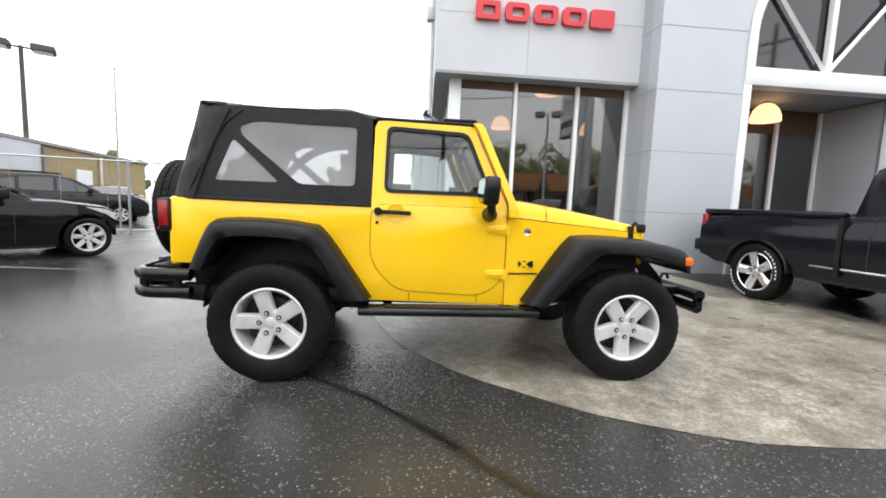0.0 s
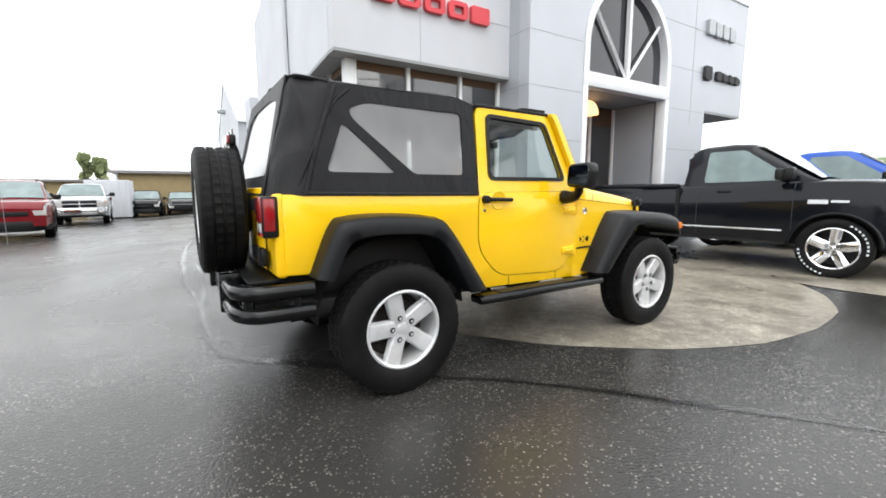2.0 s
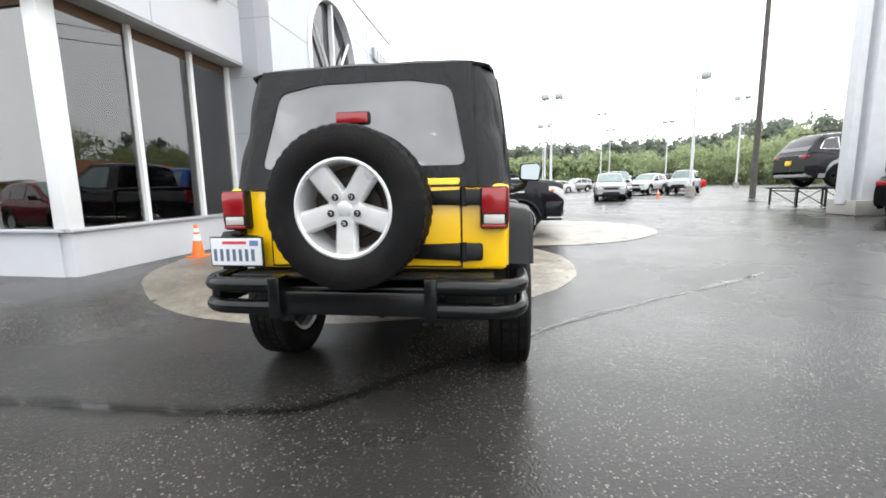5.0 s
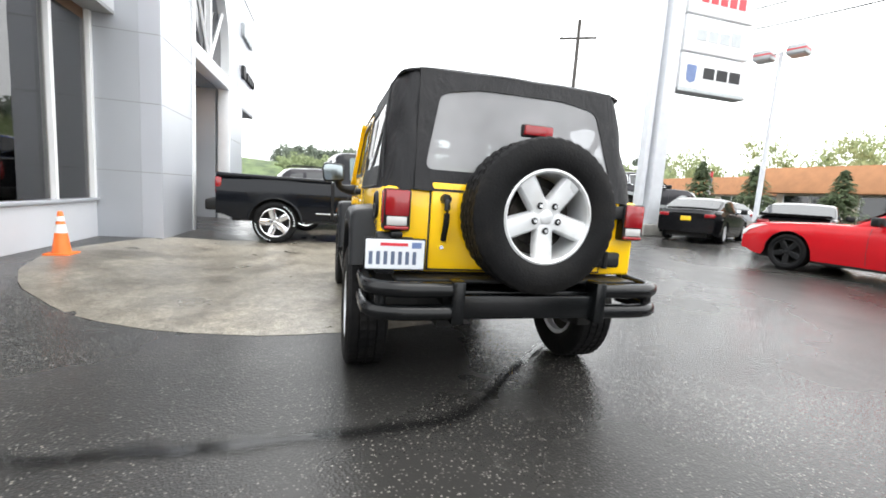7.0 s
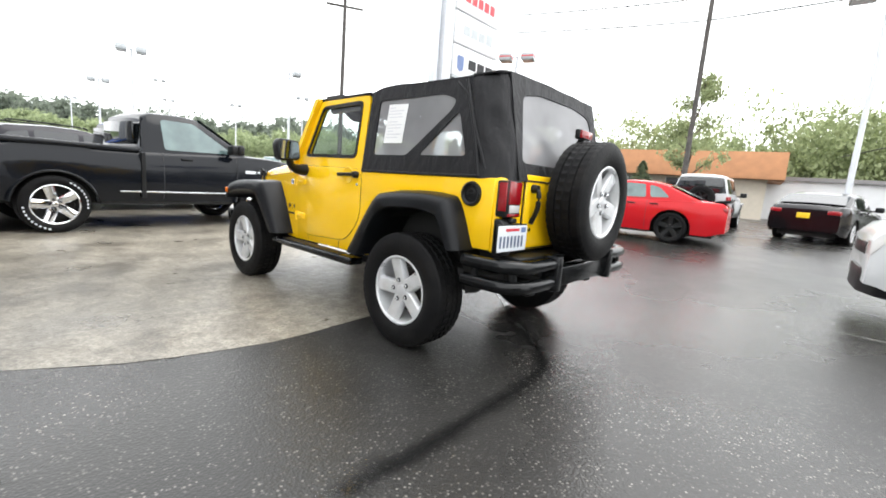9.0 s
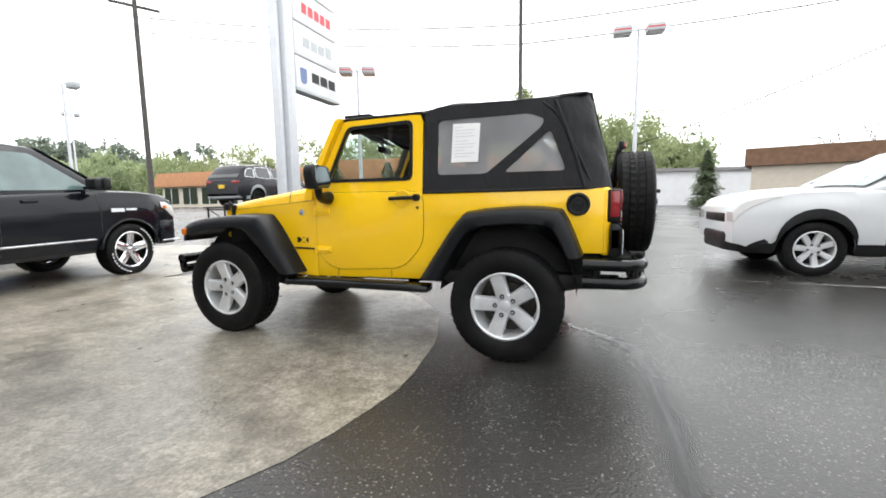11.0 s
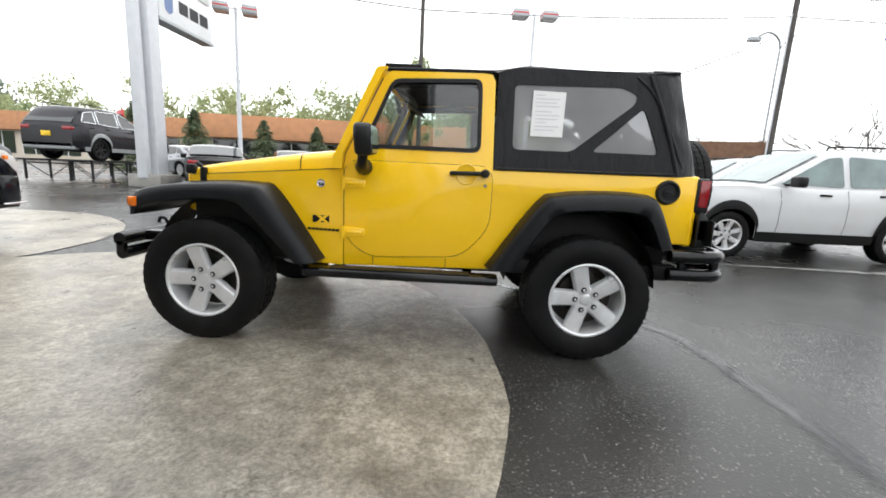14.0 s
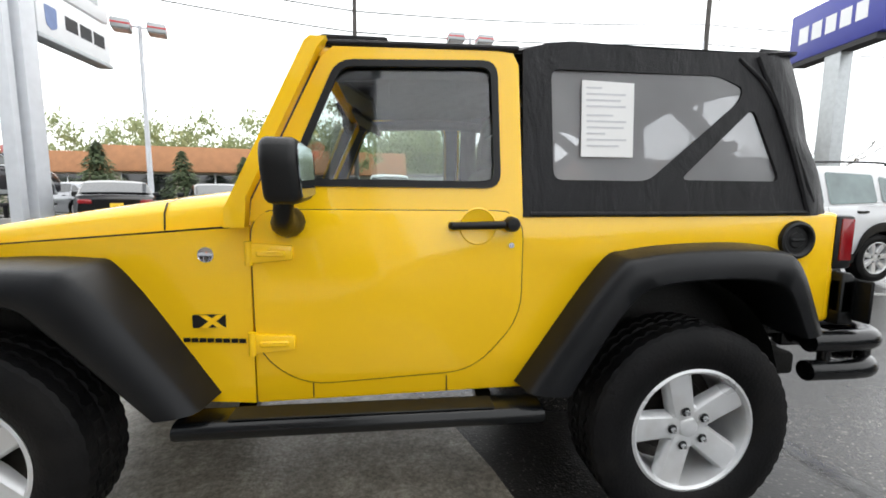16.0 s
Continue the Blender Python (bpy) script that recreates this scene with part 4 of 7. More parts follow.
for s in (1, -1):
    flip = (lambda b: b) if s > 0 else mirrored
    d = part("door", flip(prism(door_lo, YB0 - 0.02, YB0 + 0.008, "y", 0.007)), M_YELLOW, jeep, "yellow steel door")
    part("door_seam", flip(prism([(0.5 * (x - 1.09) * 2.009 + 1.09, 0.5 * (z - 0.89) * 2.012 + 0.89) for x, z in door_lo], YB0 - 0.02, YB0 + 0.0025)), M_BLACK, jeep)
    f = part("window_frame", flip(sheet(door_frame, [win_hole], lambda u, v: (u, ys(v) - 0.006, v))), M_YELLOW, d)
    thicken(f, 0.024, 0)
    r = part("window_seal", flip(sheet(win_rub, [win_in], lambda u, v: (u, ys(v) + 0.008, v))), M_BLACK, d, "black rubber seal")
    thicken(r, 0.010, 0)
    g = part("window_pane", flip(sheet(win_hole, [], lambda u, v: (u, ys(v) - 0.008, v))), M_PANE, d)
    g.visible_shadow = False
    lining = part("door_lining", flip(sheet([(0.645, 1.10), (0.655, 1.735), (1.28, 1.725), (1.535, 1.21), (1.54, 1.10)], [win_hole], lambda u, v: (u, ys(v) - 0.034, v))), M_SEAT, d)
    part("door_card", flip(box(0.64, 1.54, 0.690, 0.698, 0.62, 1.26, 0.003, 1)), M_SEAT, d)
    for sx in (0.895, 1.366):
        part("sill_seam", flip(box(sx - 0.002, sx + 0.002, YB0 - 0.004, YB0 + 0.0015, 0.532, 0.592)), M_BLACK, jeep)
    # handle, lock, hinges
    part("handle_cup", flip(moved(lathe([(0.0, 0.010), (0.055, 0.010), (0.062, 0.013), (0.066, 0.009)], 24), Matrix.Translation((0.79, YB0 - 0.001, 1.135)))), M_YELLOW, d)
    hb = join(tube(smooth_path([(0.885, YB0 + 0.035, 1.138), (0.80, YB0 + 0.040, 1.140), (0.70, YB0 + 0.036, 1.142)], 4), 0.014, 10),
              moved(lathe([(0.0, 0.052), (0.020, 0.050), (0.026, 0.040), (0.028, 0.0)], 18), Matrix.Translation((0.672, YB0, 1.143))),
              moved(lathe([(0.0, 0.030), (0.012, 0.030), (0.014, 0.0)], 12), Matrix.Translation((0.882, YB0, 1.138))))
    part("door_handle", flip(hb), M_BLACK, d, "black handle bar")
    part("lock", flip(moved(lathe([(0.0, 0.013), (0.010, 0.013), (0.012, 0.010), (0.012, 0.0)], 14), Matrix.Translation((0.668, YB0, 1.068)))), M_CHROME, d)
    for hz in (1.045, 0.735):
        hg = prism([(1.572, hz + 0.034), (1.545, hz + 0.034), (1.42, hz + 0.026), (1.42, hz - 0.022), (1.545, hz - 0.034), (1.572, hz - 0.034)], YB0 - 0.01, YB0 + 0.020, "y", 0.006)
        hg = join(hg, tube([(1.560, YB0 + 0.014, hz - 0.040), (1.560, YB0 + 0.014, hz + 0.040)], 0.013, 10), box(1.44, 1.535, YB0 + 0.018, YB0 + 0.027, hz - 0.010, hz + 0.010, 0.004, 1))
        part("hinge", flip(hg), M_YELLOW, d)
    # mirror
    mh = prism(rounded([(0.89, 1.225), (1.08, 1.21), (1.10, 1.34), (1.075, 1.392), (0.90, 1.385)], 0.03, 3), 1.335, 1.435, "x", 0.022, 3)
    turn = lambda bm: [setx(v) for v in bm.verts] and bm
    mir = part("mirror", flip(turn(mh)), M_BLACK, jeep, "black door mirror housing")
    part("mirror_arm", flip(join(tube(smooth_path([(1.425, YB0, 1.150), (1.425, 0.86, 1.150), (1.41, 0.93, 1.175), (1.40, 0.955, 1.24)], 5), [0.05, 0.05, 0.05, 0.047, 0.044, 0.042, 0.040, 0.036, 0.034, 0.032, 0.03, 0.03, 0.03, 0.03, 0.03, 0.03], 12))), M_BLACK, mir)
    part("mirror_glass", flip(turn(prism(rounded([(0.905, 1.240), (1.068, 1.227), (1.086, 1.34), (1.064, 1.377), (0.912, 1.37)], 0.02, 3), 1.331, 1.3345, "x"))), M_MIRROR, mir)
    # windscreen pillar with its bolts
    pl = sheet([(1.560, 1.13), (1.625, 1.13), (1.622, 1.19), (1.372, 1.735), (1.352, 1.752), (1.300, 1.752), (1.33, 1.715), (1.555, 1.225)], [], lambda u, v: (u, ys(v) - 0.004, v))
    p_ = part("windscreen_pillar", flip(pl), M_YELLOW, jeep)
    thicken(p_, 0.05, -1 if s > 0 else 1)
    trim_in = part("pillar_trim", flip(sheet([(1.548, 1.13), (1.63, 1.13), (1.627, 1.19), (1.374, 1.745), (1.29, 1.75), (1.318, 1.712), (1.543, 1.225)], [], lambda u, v: (u, ys(v) - 0.062, v))), M_SEAT, p_, "grey inner pillar trim")
    thicken(trim_in, 0.014, 0)
    for bx, bz in ((1.585, 1.155), (1.590, 1.20), (1.555, 1.270), (1.530, 1.325)):
        part("pillar_bolt", flip(moved(lathe([(0.0, 0.006), (0.006, 0.006), (0.008, 0.0)], 10), Matrix.Translation((bx + 0.012, ys(bz) - 0.002 + 0.004, bz)))), M_BLACK, p_)
part("windscreen_header", box(1.295, 1.365, -0.70, 0.70, 1.705, 1.757, 0.015), M_YELLOW, jeep)
part("header_trim", box(1.283, 1.293, -0.66, 0.66, 1.690, 1.757), M_SEAT, jeep, "grey inner header trim")
ws = part("windscreen", loft([[(1.60, -0.71, 1.16), (1.60, 0.71, 1.16)], [(1.345, -0.66, 1.72), (1.345, 0.66, 1.72)]]), M_PANE, jeep)
ws.visible_shadow = False
part("dashboard", prism([(1.58, 0.70), (1.58, 1.16), (1.40, 1.18), (1.30, 1.12), (1.32, 0.72)], -0.70, 0.70, "y", 0.03), M_BLACK, jeep)

# bonnet, wings and nose
sec = []
for i in range(11):
    t = i / 10
    x = 1.60 + 1.03 * t
    e, zs = 0.735 + (0.600 - 0.735) * t, 1.135 + (1.048 - 1.135) * t
    top = 1.272 + (1.122 - 1.272) * (t ** 1.15) - 0.03 * max(0, t - 0.85) / 0.15 * 0.6
    half = [(x, e, zs), (x, e - 0.006, zs + (top - zs) * 0.45), (x, e - 0.03, zs + (top - zs) * 0.72), (x, e * 0.80, top - 0.018), (x, e * 0.55, top - 0.004), (x, e * 0.3, top + 0.006), (x, 0, top + 0.008)]
    sec.append(half + [(p[0], -p[1], p[2]) for p in reversed(half[:-1])])
bon = part("bonnet", loft(sec, True), M_YELLOW, jeep, angle=50)
# the bonnet's rear shut line across the cowl
shut = [(Vector(a).lerp(Vector(b), 0.5) + Vector((0, 0.0025 if a[1] > 0 else -0.0025, 0.003))) for a, b in zip(sec[2], sec[3])]
part("bonnet_gap", loft([[(p.x - 0.003, p.y, p.z) for p in shut], [(p.x + 0.003, p.y, p.z) for p in shut]]), M_BLACK, bon)
part("bonnet_seam", loft([[(1.60 + 1.03 * t, s_ * (0.737 - 0.135 * t), 1.129 - 0.087 * t), (1.60 + 1.03 * t, s_ * (0.737 - 0.135 * t), 1.135 - 0.087 * t)] for s_ in (1,) for t in (0, 0.5, 1)]), M_BLACK, jeep)
part("bonnet_seam", loft([[(1.60 + 1.03 * t, -(0.737 - 0.135 * t), 1.129 - 0.087 * t), (1.60 + 1.03 * t, -(0.737 - 0.135 * t), 1.135 - 0.087 * t)] for t in (0, 0.5, 1)]), M_BLACK, jeep)
part("cowl", loft([[(1.56, y, 1.135 + 0.120 * (1 - (abs(y) / 0.74) ** 6)) for y in np.linspace(-0.74, 0.74, 21)], [(1.615, y, 1.135 + 0.138 * (1 - (abs(y) / 0.74) ** 6)) for y in np.linspace(-0.74, 0.74, 21)]]), M_YELLOW, jeep)
wing = [(1.562, 0.515), (1.80, 0.515), (1.98, 0.76), (2.12, 0.94), (2.62, 0.92), (2.63, 1.044), (1.562, 1.131)]
both("wing_panel", lambda: sheet(wing, [], lambda u, v: (u, yf(u), v)), M_YELLOW, thick=0.02)
part("grille", box(2.615, 2.675, -0.60, 0.60, 0.80, 1.085, 0.03, 3), M_YELLOW, jeep)
part("front_block", box(1.62, 2.62, -0.60, 0.60, 0.55, 1.0), M_DARKMET, jeep)
both("bonnet_catch", lambda: join(box(2.52, 2.56, 0.605, 0.64, 1.0, 1.10, 0.008), tube([(2.54, 0.64, 1.10), (2.57, 0.645, 1.125)], 0.014, 8), box(2.60, 2.66, 0.58, 0.63, 1.05, 1.115, 0.012)), M_BLACK)
both("wing_badge_disc", lambda: moved(lathe([(0.0, 0.004), (0.019, 0.004), (0.026, 0.006), (0.028, 0.0)], 24), Matrix.Translation((1.712, yf(1.712) + 0.010, 1.036))), M_CHROME, "round chrome wing badge")
both("badge_plate", lambda: prism(rounded([(1.635, 0.785), (1.765, 0.785), (1.765, 0.83), (1.635, 0.83)], 0.004, 2), yf(1.70) + 0.010, yf(1.70) + 0.0165), M_BLACK, "black square badge")
both("badge_cross", lambda: join(prism([(1.660, 0.785), (1.685, 0.785), (1.742, 0.83), (1.717, 0.83)], yf(1.70) + 0.0165, yf(1.70) + 0.0175), prism([(1.715, 0.785), (1.742, 0.785), (1.685, 0.83), (1.660, 0.83)], yf(1.70) + 0.0165, yf(1.70) + 0.018)), M_YELLOW)
for k in range(8):
    x0 = 1.590 + 0.0275 * k
    both("badge_bar", lambda: box(x0, x0 + 0.021, yf(x0) + 0.009, yf(x0) + 0.0145, 0.732, 0.746), M_BLACK)


def flare(outer, inner, body_y, n=5):
    o = smooth_path([(p[0], 0, p[1]) for p in outer], n)
    i_ = smooth_path([(p[0], 0, p[1]) for p in inner], n)
    rows = []
    for a, b in zip(o, i_):
        d = (a - b)
        by = body_y(a.x)
        c = a + d * 0.15
        rows.append([(c.x, by - 0.01, c.z), (a.x + d.x * 0.1, by + 0.025, a.z + d.z * 0.1), (a.x, 0.872, a.z), (a.x - d.x * 0.12, 0.900, a.z - d.z * 0.12), (a.x - d.x * 0.5, 0.916, a.z - d.z * 0.5), (b.x + d.x * 0.08, 0.916, b.z + d.z * 0.08), (b.x, 0.905, b.z), (b.x, by - 0.05, b.z), (b.x, by - 0.28, b.z)])
    return loft(rows)


fo = [(2.862, 0.79), (2.848, 0.90), (2.775, 0.957), (2.54, 0.998), (2.14, 1.010), (1.995, 0.945), (1.70, 0.548)]
fi = [(2.815, 0.80), (2.785, 0.838), (2.69, 0.868), (2.50, 0.898), (2.22, 0.905), (2.10, 0.815), (1.835, 0.535)]
ro = [(0.622, 0.560), (0.342, 0.968), (0.215, 1.036), (-0.06, 1.060), (-0.29, 1.052), (-0.382, 1.005), (-0.494, 0.748)]
for s in (1, -1):
    flip = (lambda b: b) if s > 0 else mirrored
    ff = part("front_flare", flip(flare(fo, fi, lambda x: yf(x))), M_GREYPL, jeep, "faded black plastic wheel flare", 50)
    thicken(ff, 0.006, -1)
    rr = part("rear_flare", flip(flare(ro, ri, lambda x: YB0)), M_GREYPL, jeep, "faded black plastic wheel flare", 50)
    thicken(rr, 0.006, -1)
    part("marker_lamp", flip(box(2.795, 2.855, 0.86, 0.921, 0.845, 0.905, 0.012)), M_AMBER, ff, "amber side marker lamp")
    part("wheel_well", flip(loft([[(x, y, z) for y in (0.45, 0.76)] for x, z in arc(0.02, 0.46, 0.485, 180, 0)])), M_DARKMET, jeep)
    part("wheel_well", flip(loft([[(x, y, z) for y in (0.40, 0.70)] for x, z in arc(2.36, 0.46, 0.48, 180, 0)])), M_DARKMET, jeep)
    st = part("side_step", flip(prism(rounded([(0.775, 0.455), (0.90, 0.455), (0.905, 0.49), (0.885, 0.512), (0.775, 0.512)], 0.015, 3), 0.56, 1.79, "x", 0.012)), M_TUBE, jeep, "black tubular side step")
    part("tread_pad", flip(box(0.74, 1.62, 0.795, 0.885, 0.512, 0.518, 0.002, 1)), M_BLACK, st)
    for bx in (0.75, 1.6):
        part("step_bracket", flip(prism([(0.55, 0.50), (0.80, 0.46), (0.80, 0.48), (0.55, 0.56)], bx - 0.03, bx + 0.03, "x")), M_TUBE, st)

# soft top
side_out = [(0.628, 1.168), (0.622, 1.760), (0.52, 1.790), (0.43, 1.796), (0.10, 1.782), (-0.20, 1.786), (-0.335, 1.792), (-0.375, 1.62), (-0.42, 1.45), (-0.465, 1.30), (-0.505, 1.178)]
side_win = rounded([(0.515, 1.300), (0.520, 1.695), (-0.13, 1.695), (-0.235, 1.655), (-0.215, 1.60), (0.155, 1.300)], 0.035, 3)
side_tri = rounded([(0.03, 1.305), (-0.275, 1.582), (-0.382, 1.305)], 0.035, 3)
top = part("soft_top", sheet(side_out, [side_win, side_tri], lambda u, v: (u, ys(v), v)), M_FABRIC, jeep, "black fabric soft top")
thicken(top, 0.012, 0)
t2 = part("soft_top_side", mirrored(sheet(side_out, [side_win, side_tri], lambda u, v: (u, ys(v), v))), M_FABRIC, jeep, "black fabric soft top")
thicken(t2, 0.012, 0)
for s in (1, -1):
    flip = (lambda b: b) if s > 0 else mirrored
    for hole in (side_win, side_tri):
        g = part("vinyl_window", flip(sheet(hole, [], lambda u, v: (u, ys(v) - 0.002 + 0.006 * math.sin(7 * u + 5 * v), v))), M_VINYLS, jeep, "clear grey vinyl window")
        g.visible_shadow = False
    rows = []
    for j in range(25):
        t = j / 24
        z = 1.178 + (1.808 - 1.178) * t
        xs, xr = -0.488 + 0.165 * t, -0.675 + 0.155 * t
        yb, yr = ys(z), 0.615 - 0.030 * t
        row = []
        for i in range(19):
            a = math.pi / 2 * i / 18
            x = xs + (xr - xs) * math.sin(a)
            y = yr + (yb - yr) * math.cos(a)
            w = 0.012 * noise.noise((x * 9, y * 14, z * 3.5)) + 0.010 * math.sin(18 * (z - 1.0) + 4 * i / 18) * math.sin(a * 2) * (1 - abs(2 * t - 1))
            inset = smoothstep(0.90, 1.0, t) * 0.012
            row.append((x + math.sin(a) * -w + inset * math.sin(a), y + math.cos(a) * w - inset * math.cos(a), z))
        rows.append(row)
    c = part("top_corner", flip(loft(rows)), M_FABRIC, jeep, angle=80)
    thicken(c, 0.01, 0)
    fold = part("top_fold", flip(join(tube(smooth_path([(-0.30, ys(1.77) + 0.004, 1.775), (-0.37, ys(1.6) + 0.010, 1.60), (-0.44, ys(1.4) + 0.009, 1.40), (-0.50, ys(1.2) + 0.006, 1.19)], 6), 0.013, 8),
              tube(smooth_path([(-0.22, ys(1.76) + 0.002, 1.765), (-0.33, ys(1.66) + 0.006, 1.66), (-0.43, ys(1.46) + 0.010, 1.46), (-0.535, ys(1.22) - 0.01, 1.23)], 6), 0.010, 8),
              tube(smooth_path([(0.60, ys(1.15) + 0.003, 1.178), (0.0, ys(1.15) + 0.004, 1.182), (-0.50, ys(1.15) + 0.003, 1.190)], 4), 0.009, 8))), M_FABRIC, jeep)
rear_out = [(-0.615, 1.178), (0.615, 1.178), (0.585, 1.825), (-0.585, 1.825)]
rear_win = rounded([(-0.56, 1.288), (0.56, 1.288), (0.475, 1.70), (0.25, 1.742), (-0.25, 1.742), (-0.475, 1.70)], 0.05, 4)
xrear = lambda v: -0.675 + 0.155 * (v - 1.178) / 0.657
rt = part("top_rear", sheet(rear_out, [rear_win], lambda u, v: (xrear(v) - 0.004, u, v)), M_FABRIC, jeep)
thicken(rt, 0.012, 0)
rw = part("rear_window", sheet(rear_win, [], lambda u, v: (xrear(v) - 0.003 + 0.012 * math.sin(6 * u) * math.sin(9 * v), u, v)), M_VINYL, jeep, "clear creased vinyl rear window")
rw.visible_shadow = False
RX = [(1.345, 1.756), (1.30, 1.772), (1.0, 1.785), (0.70, 1.795), (0.56, 1.815), (0.45, 1.838), (0.36, 1.838), (0.22, 1.822), (0.0, 1.812), (-0.25, 1.826), (-0.38, 1.838), (-0.50, 1.840), (-0.528, 1.82)]
rows = []
for x in np.linspace(1.345, -0.528, 54):
    z0 = float(np.interp(-x, [-p[0] for p in RX], [p[1] for p in RX]))
    ez = float(np.interp(-x, [-1.345, -0.64, -0.43, 0.335, 0.528], [1.748, 1.756, 1.796, 1.792, 1.818]))
    ey = ys(ez) + 0.004 if x > -0.33 else float(np.interp(-x, [0.33, 0.43, 0.50, 0.528], [ys(ez) + 0.004, 0.690, 0.668, 0.60]))
    row = []
    for k in range(33):
        u = -1 + 2 * k / 32
        e = abs(u) ** 9
        z = z0 + 0.012 * (1 - u * u) - e * (z0 - ez) + 0.004 * noise.noise((x * 4, u * 3, 1)) * (1 - e)
        row.append((x, u * ey, z))
    rows.append(row)
rf = part("top_roof", loft(rows), M_FABRIC, jeep, angle=80)
thicken(rf, 0.012, -1)
both("roof_edge_bead", lambda: tube([(1.34, ys(1.75) + 0.003, 1.752), (0.64, ys(1.75) + 0.004, 1.760)], 0.011, 8), M_FABRIC)
part("header_latch_cover", box(1.10, 1.335, -0.66, 0.66, 1.775, 1.797, 0.010), M_FABRIC, jeep)
# paper sheet in the side window
doc = part("window_sticker", prism([(0.215, 1.385), (0.412, 1.385), (0.405, 1.66), (0.205, 1.655)], 0.0, 0.002), M_PAPER, jeep, "white printed paper sheet in the window")
for v in doc.data.vertices:
    v.co.y += ys(v.co.z) + 0.006
for k in range(10):
    z = 1.63 - 0.022 * k - (0.01 if k > 3 else 0)
    w = [0.06, 0.15, 0.13, 0.15, 0.10, 0.15, 0.14, 0.07, 0.15, 0.12][k]
    part("print_bar", box(0.39 - w, 0.39, ys(z) + 0.0084, ys(z) + 0.0092, z, z + 0.006), M_INK, doc)

# rear end
for s in (1, -1):
    flip = (lambda b: b) if s > 0 else mirrored
    tl = part("tail_lamp", flip(box(-0.725, -0.64, 0.632, 0.772, 0.965, 1.178, 0.014, 2)), M_BLACK, jeep, "tail lamp in black housing")
    part("red_lens", flip(box(-0.732, -0.70, 0.640, 0.764, 1.04, 1.172, 0.010)), M_RED, tl, "red lamp lens")
    part("red_lens", flip(box(-0.732, -0.70, 0.640, 0.764, 0.972, 0.990, 0.006)), M_RED, tl, "red lamp lens")
    part("reverse_lens", flip(box(-0.731, -0.70, 0.650, 0.754, 0.992, 1.038, 0.006)), M_CLEAR, tl, "clear reversing lens")
    part("side_lens", flip(box(-0.715, -0.66, 0.765, 0.777, 1.0, 1.165, 0.004)), M_RED, tl, "red lamp lens")
plate = part("number_plate", box(-0.737, -0.731, 0.553, 0.853, 0.772, 0.922, 0.004, 1), M_PLATE, jeep, "white number plate with blue bars")
part("plate_frame", box(-0.731, -0.722, 0.545, 0.861, 0.764, 0.930, 0.006, 1), M_BLACK, plate)
for k in range(7):
    part("plate_bar", box(-0.7385, -0.7372, 0.817 - 0.037 * k, 0.836 - 0.037 * k, 0.795, 0.862), M_PLATEC, plate)
part("plate_bar", box(-0.7385, -0.7372, 0.64, 0.78, 0.890, 0.905), M_DODGE, plate)
part("plate_bar", box(-0.7385, -0.7372, 0.57, 0.62, 0.880, 0.910), M_PLATEB, plate)
part("plate_bracket", box(-0.722, -0.66, 0.60, 0.80, 0.79, 0.93, 0.01), M_BLACK, jeep)
part("plate_lamp", box(-0.735, -0.66, 0.67, 0.73, 0.935, 0.962, 0.008), M_BLACK, jeep)
latch = part("tailgate_handle", join(tube(smooth_path([(-0.685, 0.445, 1.135), (-0.725, 0.445, 1.12), (-0.728, 0.445, 1.02), (-0.690, 0.445, 0.925)], 5), 0.016, 10), moved(lathe([(0.0, -0.045), (0.024, -0.04), (0.028, 0.0)], 16), Matrix.Translation((-0.683, 0.445, 1.14)) @ Matrix.Rotation(radians(-90), 4, "Z"))), M_BLACK, gate)
part("tailgate_lock", moved(lathe([(0.0, 0.013), (0.011, 0.013), (0.013, 0.0)], 14), Matrix.Translation((-0.680, 0.452, 0.885)) @ Matrix.Rotation(radians(90), 4, "Z")), M_CHROME, gate)
for z0, z1, y0 in ((1.085, 1.165, -0.30), (0.80, 0.89, -0.28)):
    hp = [(y0, z0 + 0.008), (-0.53, z0), (-0.635, z0), (-0.645, z0 + 0.01), (-0.645, z1 - 0.01), (-0.635, z1), (-0.53, z1), (y0, z1 - 0.008)]
    part("tailgate_hinge", join(prism(hp, -0.712, -0.680, "x", 0.008), tube([(-0.705, -0.545, z0 - 0.005), (-0.705, -0.545, z1 + 0.005)], 0.018, 10)), M_BLACK, gate)
part("plate_box", prism([(-0.66, 0.745), (-0.728, 0.745), (-0.728, 0.925), (-0.70, 0.955), (-0.66, 0.955)], 0.70, 0.80, "y", 0.008), M_BLACK, jeep, "black plastic number plate carrier")
part("fuel_filler", moved(join(lathe([(0.050, 0.002), (0.054, 0.012), (0.062, 0.017), (0.072, 0.014), (0.076, 0.0)], 32), lathe([(0.0, 0.008), (0.028, 0.008), (0.033, 0.003), (0.052, 0.0025)], 24), box(-0.028, 0.028, 0.006, 0.016, -0.006, 0.006, 0.003, 1)), Matrix.Translation((-0.462, YB0, 1.083))), M_BLACK, jeep, "round black fuel filler")
